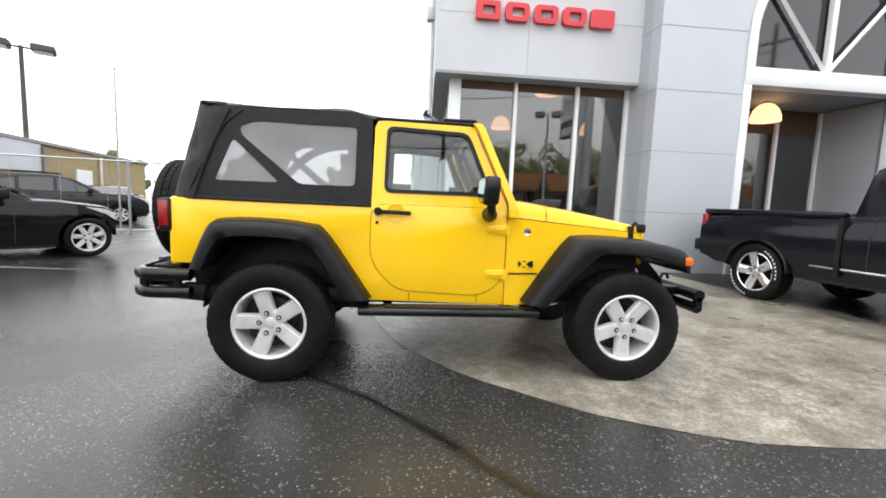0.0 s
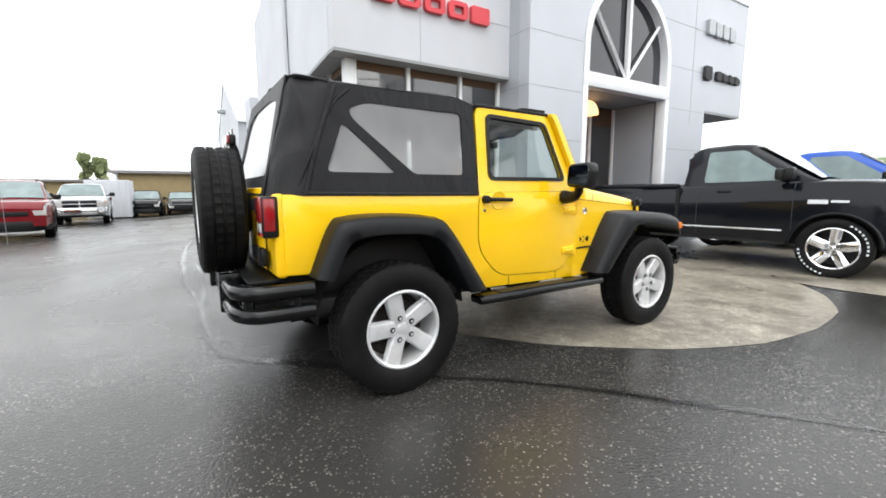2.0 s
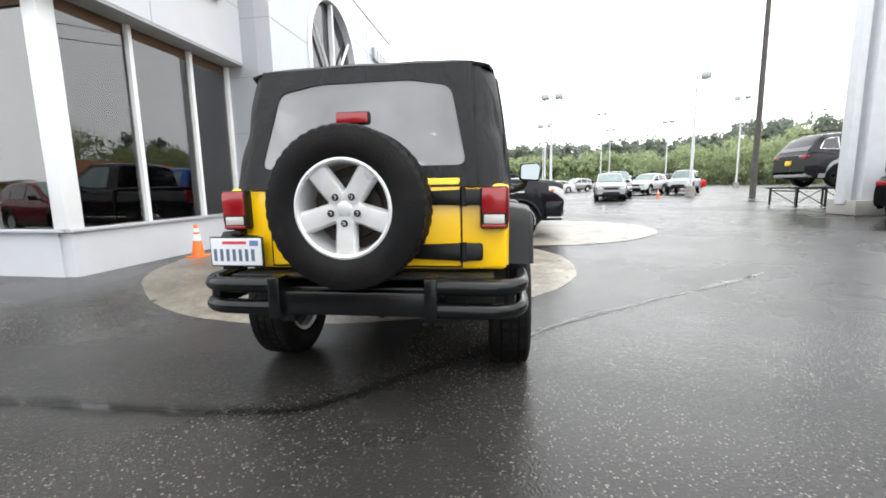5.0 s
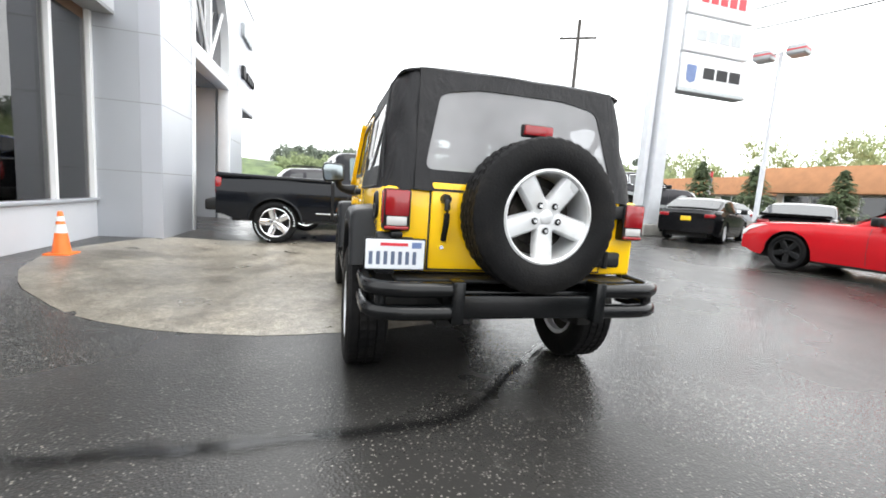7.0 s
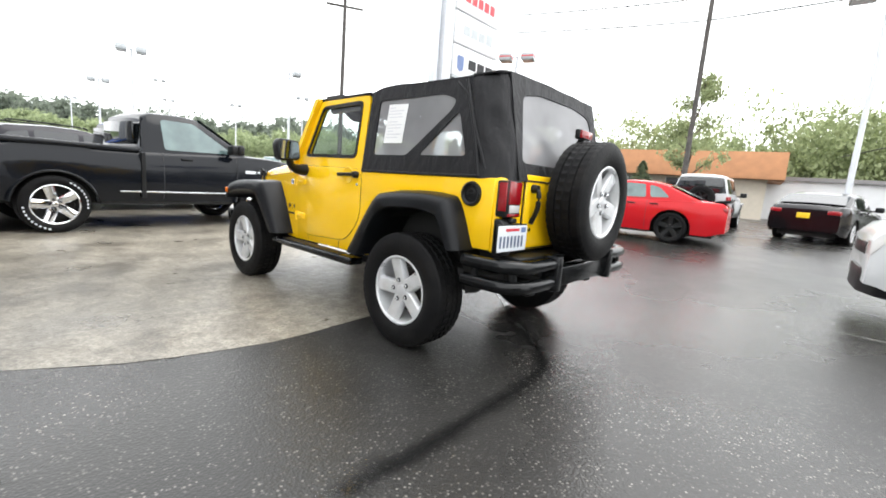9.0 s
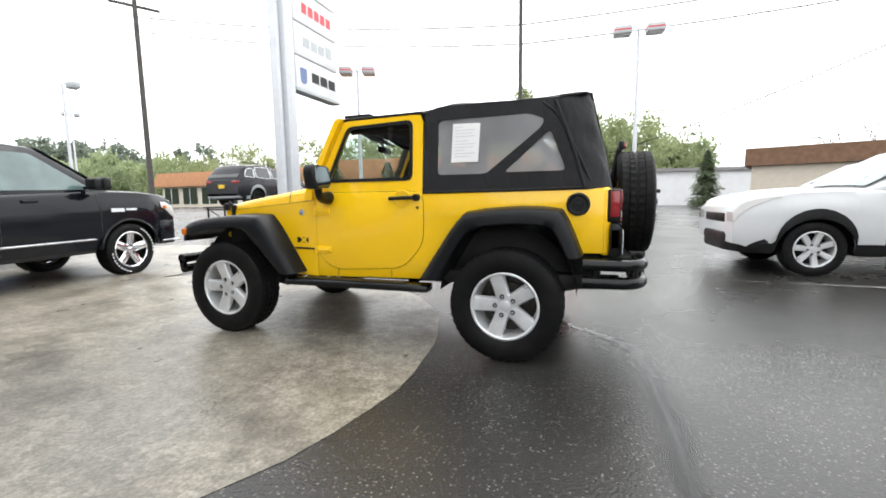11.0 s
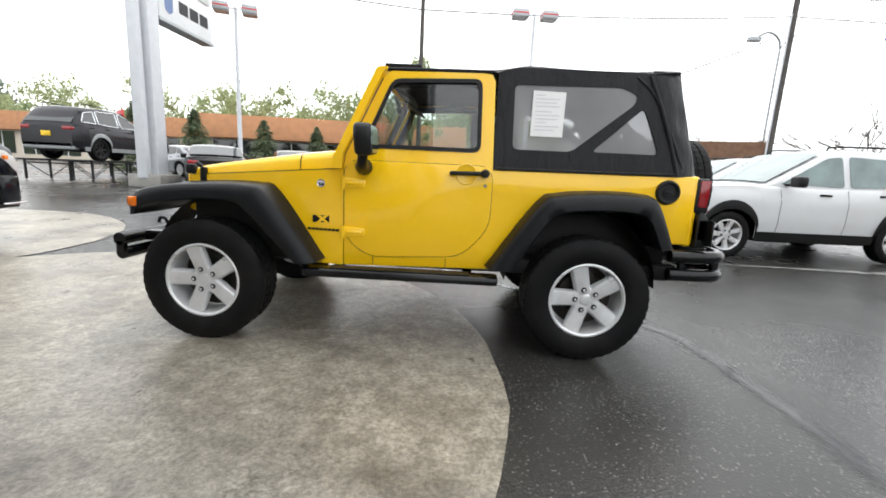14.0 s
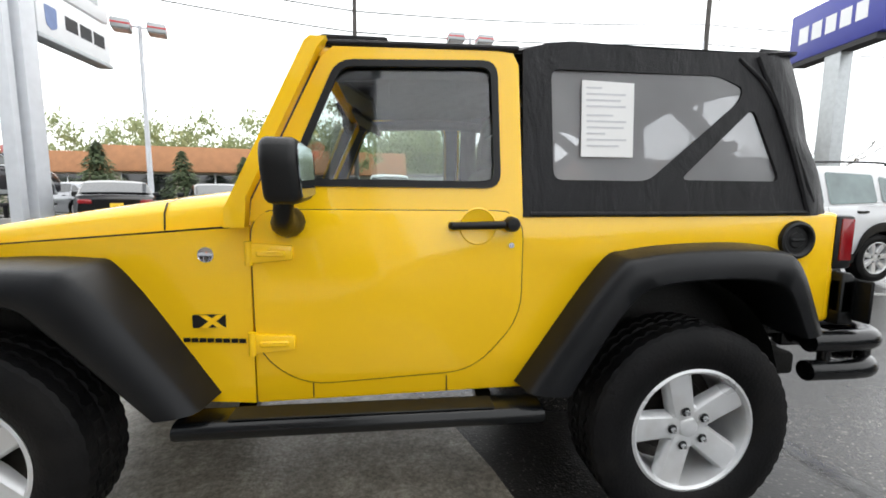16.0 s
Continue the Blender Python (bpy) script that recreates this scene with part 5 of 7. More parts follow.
# spare wheel on its carrier
sp = wheel(jeep, pose(-0.855, -0.008, 1.085, 0, 0, 90), name="spare_wheel", twist=radians(-90))
part("spare_carrier", join(box(-0.74, -0.68, -0.16, 0.16, 0.95, 1.20, 0.02), tube([(-0.80, -0.008, 1.085), (-0.68, -0.008, 1.085)], 0.09, 16)), M_BLACK, jeep)
part("brake_lamp_stalk", tube(smooth_path([(-0.70, -0.008, 1.17), (-0.715, -0.008, 1.35), (-0.735, -0.008, 1.46), (-0.76, -0.008, 1.525)], 4), 0.022, 8), M_BLACK, jeep)
bl = part("brake_lamp", box(-0.775, -0.735, -0.095, 0.08, 1.49, 1.555, 0.012), M_BLACK, jeep)
part("brake_lens", box(-0.787, -0.768, -0.088, 0.073, 1.497, 1.548, 0.006), M_RED, bl, "red high brake lamp lens")
# tubular bumpers
bump = part("rear_bumper", box(-0.885, -0.80, -0.42, 0.42, 0.545, 0.670, 0.012), M_TUBE, jeep, "black double tube rear bumper")
for s in (1, -1):
    flip = (lambda b: b) if s > 0 else mirrored
    for z in (0.695, 0.580):
        part("bumper_tube", flip(tube(smooth_path([(-0.865, 0.38, z), (-0.865, 0.62, z), (-0.850, 0.74, z), (-0.79, 0.815, z), (-0.70, 0.835, z), (-0.50, 0.835, z)], 6), 0.040, 14)), M_TUBE, bump)
    part("bumper_bracket", flip(box(-0.912, -0.80, 0.37, 0.435, 0.525, 0.745, 0.010)), M_TUBE, bump)
    part("tube_spacer", flip(tube([(-0.81, 0.78, 0.58), (-0.81, 0.78, 0.695)], 0.028, 10)), M_TUBE, bump)
    part("tube_spacer", flip(tube([(-0.58, 0.83, 0.58), (-0.58, 0.83, 0.695)], 0.022, 10)), M_TUBE, bump)
part("bumper_mount", box(-0.82, -0.60, -0.46, 0.46, 0.60, 0.68, 0.01), M_TUBE, bump)
part("sill_step", box(-0.80, -0.62, -0.70, 0.70, 0.715, 0.735, 0.005), M_BLACK, bump)
fb = part("front_bumper", tube([(3.0, -0.82, 0.618), (3.0, 0.82, 0.618)], 0.042, 14), M_TUBE, jeep, "black double tube front bumper")
part("bumper_tube", tube([(3.005, -0.80, 0.522), (3.005, 0.80, 0.522)], 0.040, 14), M_TUBE, fb)
for y in (-0.80, -0.42, 0.42, 0.80):
    part("bumper_bracket", box(2.66 if abs(y) < 0.5 else 2.975, 3.03, y - 0.02, y + 0.02, 0.53, 0.61, 0.008), M_TUBE, fb)
part("bumper_arm", box(2.60, 2.98, 0.50, 0.62, 0.58, 0.65, 0.01), M_TUBE, fb)
part("bumper_arm", box(2.60, 2.98, -0.62, -0.50, 0.58, 0.65, 0.01), M_TUBE, fb)
both("tow_hook", lambda: tube(smooth_path([(2.86, 0.56, 0.64), (2.86, 0.56, 0.72), (2.90, 0.56, 0.735), (2.915, 0.56, 0.70)], 4), 0.011, 8), M_BLACK, "black tow hook")
part("antenna", tube([(1.585, -0.60, 1.2), (1.59, -0.61, 1.5)], 0.003, 6), M_BLACK, jeep)

# interior
for y in (-0.36, 0.36):
    seat = part("front_seat", box(0.62, 1.12, y - 0.24, y + 0.24, 0.66, 0.86, 0.06, 3), M_SEAT, jeep, "dark grey cloth seat")
    bk = moved(box(-0.07, 0.07, y - 0.23, y + 0.23, 0.0, 0.62, 0.06, 3), pose(0.66, 0, 0.80, 0, -14, 0))
    part("backrest", bk, M_SEAT, seat)
    part("headrest", moved(box(-0.05, 0.05, y - 0.13, y + 0.13, 0.0, 0.19, 0.045, 3), pose(0.50, 0, 1.42, 0, -10, 0)), M_SEAT, seat)
rs = part("rear_seat", box(-0.25, 0.25, -0.45, 0.45, 0.70, 0.86, 0.05, 3), M_SEAT, jeep, "dark grey rear bench seat")
part("backrest", moved(box(-0.06, 0.06, -0.45, 0.45, 0, 0.50, 0.05, 3), pose(-0.27, 0, 0.82, 0, -12, 0)), M_SEAT, rs)
for y in (-0.25, 0.25):
    part("headrest", moved(box(-0.05, 0.05, y - 0.12, y + 0.12, 0, 0.16, 0.04, 3), pose(-0.40, 0, 1.32, 0, -8, 0)), M_SEAT, rs)
for y in (-0.60, 0.60):
    part("roll_bar", tube(smooth_path([(0.52, y * 1.05, 0.7), (0.50, y * 1.05, 1.3), (0.47, y * 0.98, 1.66), (0.30, y * 0.96, 1.72), (-0.05, y * 0.97, 1.62), (-0.42, y * 1.0, 1.25), (-0.5, y, 1.0)], 5), 0.035, 10), M_BLACK, jeep)
    part("roll_bar", tube(smooth_path([(0.47, y * 0.98, 1.69), (0.9, y * 0.98, 1.70), (1.30, y * 1.0, 1.68)], 4), 0.03, 10), M_BLACK, jeep)
part("roll_bar", tube(smooth_path([(0.48, -0.59, 1.66), (0.47, -0.4, 1.71), (0.47, 0.4, 1.71), (0.48, 0.59, 1.66)], 5), 0.035, 10), M_BLACK, jeep)
stw = part("steering_wheel", moved(lathe([(0.19 + 0.014 * math.cos(a), 0.014 * math.sin(a)) for a in np.linspace(0, 2 * math.pi, 9)[:-1]], 32, closed=True), pose(1.20, 0.36, 1.12, 0, 0, 90) @ pose(0, 0, 0, 25, 0, 0)), M_BLACK, jeep)
part("steering_hub", join(box(1.17, 1.24, 0.30, 0.42, 1.07, 1.17, 0.02), box(1.19, 1.215, 0.18, 0.54, 1.11, 1.135, 0.01), tube([(1.22, 0.36, 1.11), (1.45, 0.36, 1.0)], 0.04, 8)), M_BLACK, stw)
part("rear_view_mirror", join(box(1.30, 1.325, -0.12, 0.12, 1.56, 1.62, 0.012), tube([(1.32, 0, 1.62), (1.36, 0, 1.70)], 0.012, 6)), M_BLACK, jeep)
both("sun_visor", lambda: moved(box(-0.16, 0.0, 0.10, 0.50, -0.008, 0.008, 0.006), pose(1.30, 0, 1.69, 0, -30, 0)), M_SEAT)

# four road wheels
first = wheel(jeep, pose(0, 0.786, 0.394), twist=0.03)
for x, y, a in ((2.424, 0.786, 0.0), (0, -0.786, 0.0), (2.424, -0.786, 1.57)):
    w = copy_thing(first, pose(x, y, 0.394, 0, 0, 0 if y > 0 else 180) @ Matrix.Rotation(a, 4, "Y"))


# ---- parked vehicles ----
def car(name, label, m, paint, wb, fo, ro, W, belt, hood, roof, R=0.34, sill=0.26, rim_mat=None, trim=None, cladding=None, plates=None, windows=(), glass_side=None, spokes=5, far=False, rack=False, chrome_sill=False, bed=None, deckshape=None, category="car", rim=None, lamps=True, tw=0.225, nose=0.10, tail=0.08, spoiler=False, bright=False, group="parked cars"):
    """A vehicle from its lines. Rear axle at x=0, nose to +x, left to +y.
    belt, hood, roof: lists of (x, z). windows: polygons in (x, z) for one side."""
    t = thing(name, label, category, m, group)
    trim = trim or M_BLACK
    hw = W / 2
    xf, xr = wb + fo, -ro
    bx, bz = [p[0] for p in hood], [p[1] for p in hood]
    arch = R + 0.075
    xs = sorted(set([round(float(v), 3) for v in np.linspace(xr, xf, 26 if far else 44)] + [round(c + arch * k, 3) for c in (0, wb) for k in (-1.0, -0.985, -0.93, -0.8, -0.6, -0.35, 0, 0.35, 0.6, 0.8, 0.93, 0.985, 1.0)]))

    def zlo(x):
        z = sill
        for c in (0, wb):
            d = abs(x - c)
            if d < arch:
                z = max(z, R + math.sqrt(max(0, arch * arch - d * d)) * 0.98)
        end = min(x - xr, xf - x)
        return z + 0.10 * (1 - smoothstep(0, 0.35, end))

    def half(x):
        end_f, end_r = xf - x, x - xr
        w = hw
        w *= 1 - nose * 1.6 * (1 - smoothstep(0, 0.75, end_f)) ** 1.5
        w *= 1 - tail * 1.6 * (1 - smoothstep(0, 0.6, end_r)) ** 1.5
        return w

    def ztop(x):
        z = float(np.interp(x, bx, bz))
        return z

    def ybody(x, z):
        w = half(x)
        zt, zl = ztop(x), sill
        u = (z - zl) / max(0.05, zt - zl)
        bulge = 1 - 0.055 * (1 - smoothstep(0, 0.35, u)) - 0.065 * smoothstep(0.72, 1.0, u)
        return w * bulge

    secs = []
    for x in xs:
        zl, zt = zlo(x), ztop(x)
        w = half(x)
        crown = 0.035
        hs = [(x, ybody(x, zl), zl)]
        for k in (0.12, 0.28, 0.45, 0.62, 0.78, 0.9, 0.97):
            z = zl + (zt - zl) * k
            hs.append((x, ybody(x, z), z))
        hs += [(x, w * 0.90, zt + 0.004), (x, w * 0.75, zt + crown * 0.5), (x, w * 0.4, zt + crown * 0.9), (x, 0, zt + crown)]
        secs.append(hs + [(p[0], -p[1], p[2]) for p in reversed(hs[:-1])])
    part("body", loft(secs, True), paint, t, angle=42)
    part("underbody", box(xr + 0.25, xf - 0.25, -hw * 0.66, hw * 0.66, sill - 0.06, ztop(0) * 0.78), M_DARKMET, t)
    part("underbody_sill", box(R + 0.12, wb - R - 0.12, -hw * 0.93, hw * 0.93, sill - 0.05, sill + 0.05, 0.01), M_DARKMET, t)
    # cabin
    rx, rz = [p[0] for p in roof], [p[1] for p in roof]
    x0, x1 = rx[0], rx[-1]
    zr = max(rz)

    def yc(x, z):
        base = hw * 0.925 * (1 - 0.05 * abs((x - (x0 + x1) / 2) / ((x1 - x0) / 2)) ** 3)
        zb = float(np.interp(x, bx, bz))
        return base - 0.30 * max(0, z - zb) * (hw / 0.93) * (0.75 if zr - zb > 0.75 else 1.0)

    cs = []
    for x in np.linspace(x0, x1, 24 if far else 40):
        z = float(np.interp(x, rx, rz))
        zb = min(float(np.interp(x, bx, bz)) - 0.03, z - 0.005)
        yt = yc(x, z)
        cut = min(0.05, (z - zb) * 0.4)
        hs = [(x, yc(x, zb), zb), (x, yc(x, (z + zb) / 2), (z + zb) / 2), (x, yc(x, z - cut), z - cut), (x, yt - 0.025, z - cut * 0.35), (x, yt - 0.09, z), (x, yt * 0.5, z + 0.022), (x, 0, z + 0.03)]
        cs.append(hs + [(p[0], -p[1], p[2]) for p in reversed(hs[:-1])])
    part("cabin", loft(cs, True), paint, t, angle=42)
    for poly in windows:
        for s in (1, -1):
            bm = sheet(rounded(poly, 0.05, 3), [], lambda u, v: (u, s * (yc(u, v) + 0.006), v))
            w_ = part("side_window", bm, glass_side or M_TINT, t)
            if bright:
                loop = rounded(poly, 0.05, 3)
                part("window_trim", tube([(u, s * (yc(u, v) + 0.008), v) for u, v in loop + loop[:1]], 0.013, 6), M_CHROME, w_, "thin chrome window surround")
    # windscreen and rear screen lie on the sloping ends of the roof line
    def screen(xa, za, xb, zb_, nm, mt):
        rows = []
        for k in range(6):
            f = k / 5
            x, z = xa + (xb - xa) * f, za + (zb_ - za) * f
            rows.append([(x + (0.012 if xa > xb else -0.012), (yc(x, z) - 0.05) * u, z + 0.030 + 0.022 * (1 - u * u)) for u in (-1, -0.6, 0, 0.6, 1)])
        part(nm, loft(rows), mt, t)
    kf = max(i for i in range(len(rz) - 1) if rz[i] > zr - 0.12)
    xa, za, xb_, zb2 = rx[-1], rz[-1], rx[kf], rz[kf]
    screen(xa - 0.06 * (xa - xb_), za + 0.06 * (zb2 - za), xb_ + 0.06 * (xa - xb_), zb2 - 0.06 * (zb2 - za), "windscreen", M_LITEGL)
    kr = min(i for i in range(1, len(rz)) if rz[i] > zr - 0.12)
    xa, za, xb_, zb2 = rx[0], rz[0], rx[kr], rz[kr]
    screen(xa + 0.10 * (xb_ - xa), za + 0.12 * (zb2 - za), xb_ - 0.06 * (xb_ - xa), zb2 - 0.08 * (zb2 - za), "rear_screen", M_TINT)
    # lower cladding and wheel arch lips
    if cladding:
        for s in (1, -1):
            rows = []
            for x in xs:
                if x < xr + 0.3 or x > xf - 0.3:
                    continue
                zl = zlo(x)
                rows.append([(x, s * (ybody(x, zl) + 0.020), zl - 0.02), (x, s * (ybody(x, zl + 0.06) + 0.024), zl + 0.05), (x, s * (ybody(x, zl + 0.12) + 0.018), zl + 0.11)])
            ob = part("cladding", loft(rows), cladding, t, "black plastic lower cladding")
            thicken(ob, 0.02, 0)
        part("front_lower_bumper", prism(rounded([(xf - 0.42, -hw * 0.95), (xf - 0.10, -hw * 0.80), (xf + 0.02, -hw * 0.45), (xf + 0.03, 0), (xf + 0.02, hw * 0.45), (xf - 0.10, hw * 0.80), (xf - 0.42, hw * 0.95)], 0.08, 3), sill - 0.03, sill + 0.24, "z", 0.03), cladding, t)
        part("rear_lower_bumper", box(xr + 0.0, xr + 0.30, -hw * 0.86, hw * 0.86, sill, sill + 0.24, 0.05), cladding, t)
    # door lines, handles, mirrors
    if windows:
        for s in (1, -1):
            for k, w in enumerate(windows[:3]):
                cx = min(p[0] for p in w) + 0.22
                zb = float(np.interp(cx, bx, bz)) - 0.10
                if bed is None or cx > bed[1] - 0.2:
                    part("door_handle", box(cx, cx + 0.18, s * (ybody(cx, zb) + 0.012) - 0.016, s * (ybody(cx, zb) + 0.012) + 0.016, zb - 0.016, zb + 0.016, 0.008), trim if not chrome_sill else M_BLACK, t)
                for xe in (min(p[0] for p in w) - 0.05,):
                    if abs(xe) > arch * 0.6:
                        part("door_seam", loft([[(xe - 0.004, s * (ybody(xe, z) + 0.003), z), (xe + 0.004, s * (ybody(xe, z) + 0.003), z)] for z in np.linspace(max(zlo(xe), sill) + 0.04, ztop(xe) - 0.02, 8)]), M_DARK, t)
            xe = max(p[0] for p in windows[-1]) + 0.02
            part("door_seam", loft([[(xe - 0.004, s * (ybody(xe, z) + 0.003), z), (xe + 0.004, s * (ybody(xe, z) + 0.003), z)] for z in np.linspace(max(zlo(xe), sill) + 0.04, ztop(xe) - 0.02, 8)]), M_DARK, t)
            mx = max(p[0] for p in windows[-1]) - 0.12
            mz = float(np.interp(mx, bx, bz)) + 0.08
            part("mirror", join(box(mx - 0.06, mx + 0.08, s * (hw + 0.10) - 0.10, s * (hw + 0.10) + 0.10, mz - 0.06, mz + 0.10, 0.035, 3), box(mx, mx + 0.05, s * (hw - 0.05) - 0.08, s * (hw - 0.05) + 0.08, mz - 0.05, mz - 0.01, 0.01)), trim, t)
    if lamps == "tall":
        for s in (1, -1):
            lens = [[(x, s * (ybody(x, ztop(x) - h) + 0.008), ztop(x) - h) for h in (0.31 - 0.10 * f, 0.21 - 0.04 * f, 0.11 + 0.01 * f)] for f, x in ((f, xf - 0.004 - 0.33 * f) for f in np.linspace(0, 1, 8))]
            lens = [[(xf + 0.006, p[1] * 0.66, p[2]) for p in lens[0]]] + [[(xf + 0.006, p[1] * 0.97, p[2]) for p in lens[0]]] + lens
            thicken(part("headlamp", loft(lens), M_CLEAR, t, "large clear headlamp"), 0.008)
    elif lamps:
        zt = ztop(xf - 0.12)
        zt2 = ztop(xr + 0.06)
        for s in (1, -1):
            yl = half(xf - 0.15) * 0.80 * s
            lens = [[(x, s * (ybody(x, ztop(x) - h) + 0.008), ztop(x) - h) for h in (0.17 - 0.13 * f, 0.10 - 0.05 * f, 0.035)] for f, x in ((f, xf - 0.004 - 0.50 * f) for f in np.linspace(0, 1, 8))]
            lens = [[(xf + 0.006, p[1] * 0.68, p[2]) for p in lens[0]]] + [[(xf + 0.006, p[1] * 0.97, p[2]) for p in lens[0]]] + lens
            thicken(part("headlamp", loft(lens), M_CLEAR, t, "clear swept-back headlamp"), 0.008)
            yl = half(xr + 0.1) * 0.80 * s
            part("tail_lamp", box(xr - 0.012, xr + 0.14, yl - 0.15, yl + 0.15, zt2 - 0.18, zt2 - 0.06, 0.03, 2), M_RED, t, "red tail lamp")
        part("grille", box(xf - 0.06, xf + 0.009, -half(xf) * 0.55, half(xf) * 0.55, ztop(xf) - 0.19, ztop(xf) - 0.05, 0.02), trim, t)
        part("lower_grille", box(xf - 0.10, xf + 0.008, -half(xf) * 0.65, half(xf) * 0.65, sill + 0.10, min(sill + 0.21, ztop(xf) - 0.22), 0.02), trim, t)
    if plates:
        part("rear_plate", box(xr - 0.022, xr + 0.01, -0.15, 0.15, plates, plates + 0.15, 0.008), M_YPLATE, t, "yellow dealer card in the plate holder")
    if rack:
        for s in (1, -1):
            ym = s * (yc((x0 + x1) / 2, zr) - 0.10)
            part("roof_rail", tube(smooth_path([(x0 + 0.55, ym, zr + 0.02), (x0 + 0.7, ym, zr + 0.065), (rx[kf] - 0.25, ym, zr + 0.05), (rx[kf] - 0.08, ym, zr - 0.01)], 4), 0.016, 8), trim, t)
    if chrome_sill:
        for s in (1, -1):
            part("side_moulding", box(R + 0.35, wb - R - 0.15, s * (hw - 0.02) - 0.02, s * (hw - 0.02) + 0.02, sill + 0.14, sill + 0.165, 0.006), M_CHROME, t, "chrome side moulding")
    if spoiler:
        part("spoiler", prism([(xr + 0.02, ztop(xr + 0.1) + 0.02), (xr - 0.04, ztop(xr + 0.1) + 0.10), (xr + 0.30, ztop(xr + 0.2) + 0.045)], -hw * 0.8, hw * 0.8, "y", 0.01), trim, t)
    rim = rim or R * 0.66
    w1 = None
    for x in (0, wb):
        for s in (1, -1):
            mm = pose(x, s * (hw - tw / 2 - 0.015), R, 0, 0, 0 if s > 0 else 180)
            if w1 is None:
                w1 = wheel(t, mm, R, tw, rim, spokes=spokes, rim_mat=rim_mat, seg=48, nuts=not far, wide=5 / spokes, twist=0.3)
            else:
                copy_thing(w1, mm @ Matrix.Rotation(0.7 * x + s, 4, "Y"))
    return t


P_BLACKBLUE = car_paint("black_metallic_paint", (0.005, 0.0062, 0.009))
P_BLACK = car_paint("black_car_paint", (0.006, 0.006, 0.007))
P_GREY = car_paint("grey_car_paint", (0.028, 0.027, 0.032), 0.2)
P_RED = car_paint("red_car_paint", (0.50, 0.012, 0.018))
P_DRED = car_paint("dark_red_car_paint", (0.16, 0.008, 0.012))
P_WHITE = car_paint("white_car_paint", (0.60, 0.61, 0.62))
P_SILVER = car_paint("silver_car_paint", (0.40, 0.41, 0.43), 0.5)
P_BLUE = car_paint("blue_car_paint", (0.02, 0.08, 0.38))


def heading(x, y, dx, dy, z=None):
    return pose(x, y, gz(x, y) if z is None else z, 0, 0, math.degrees(math.atan2(dy, dx)))


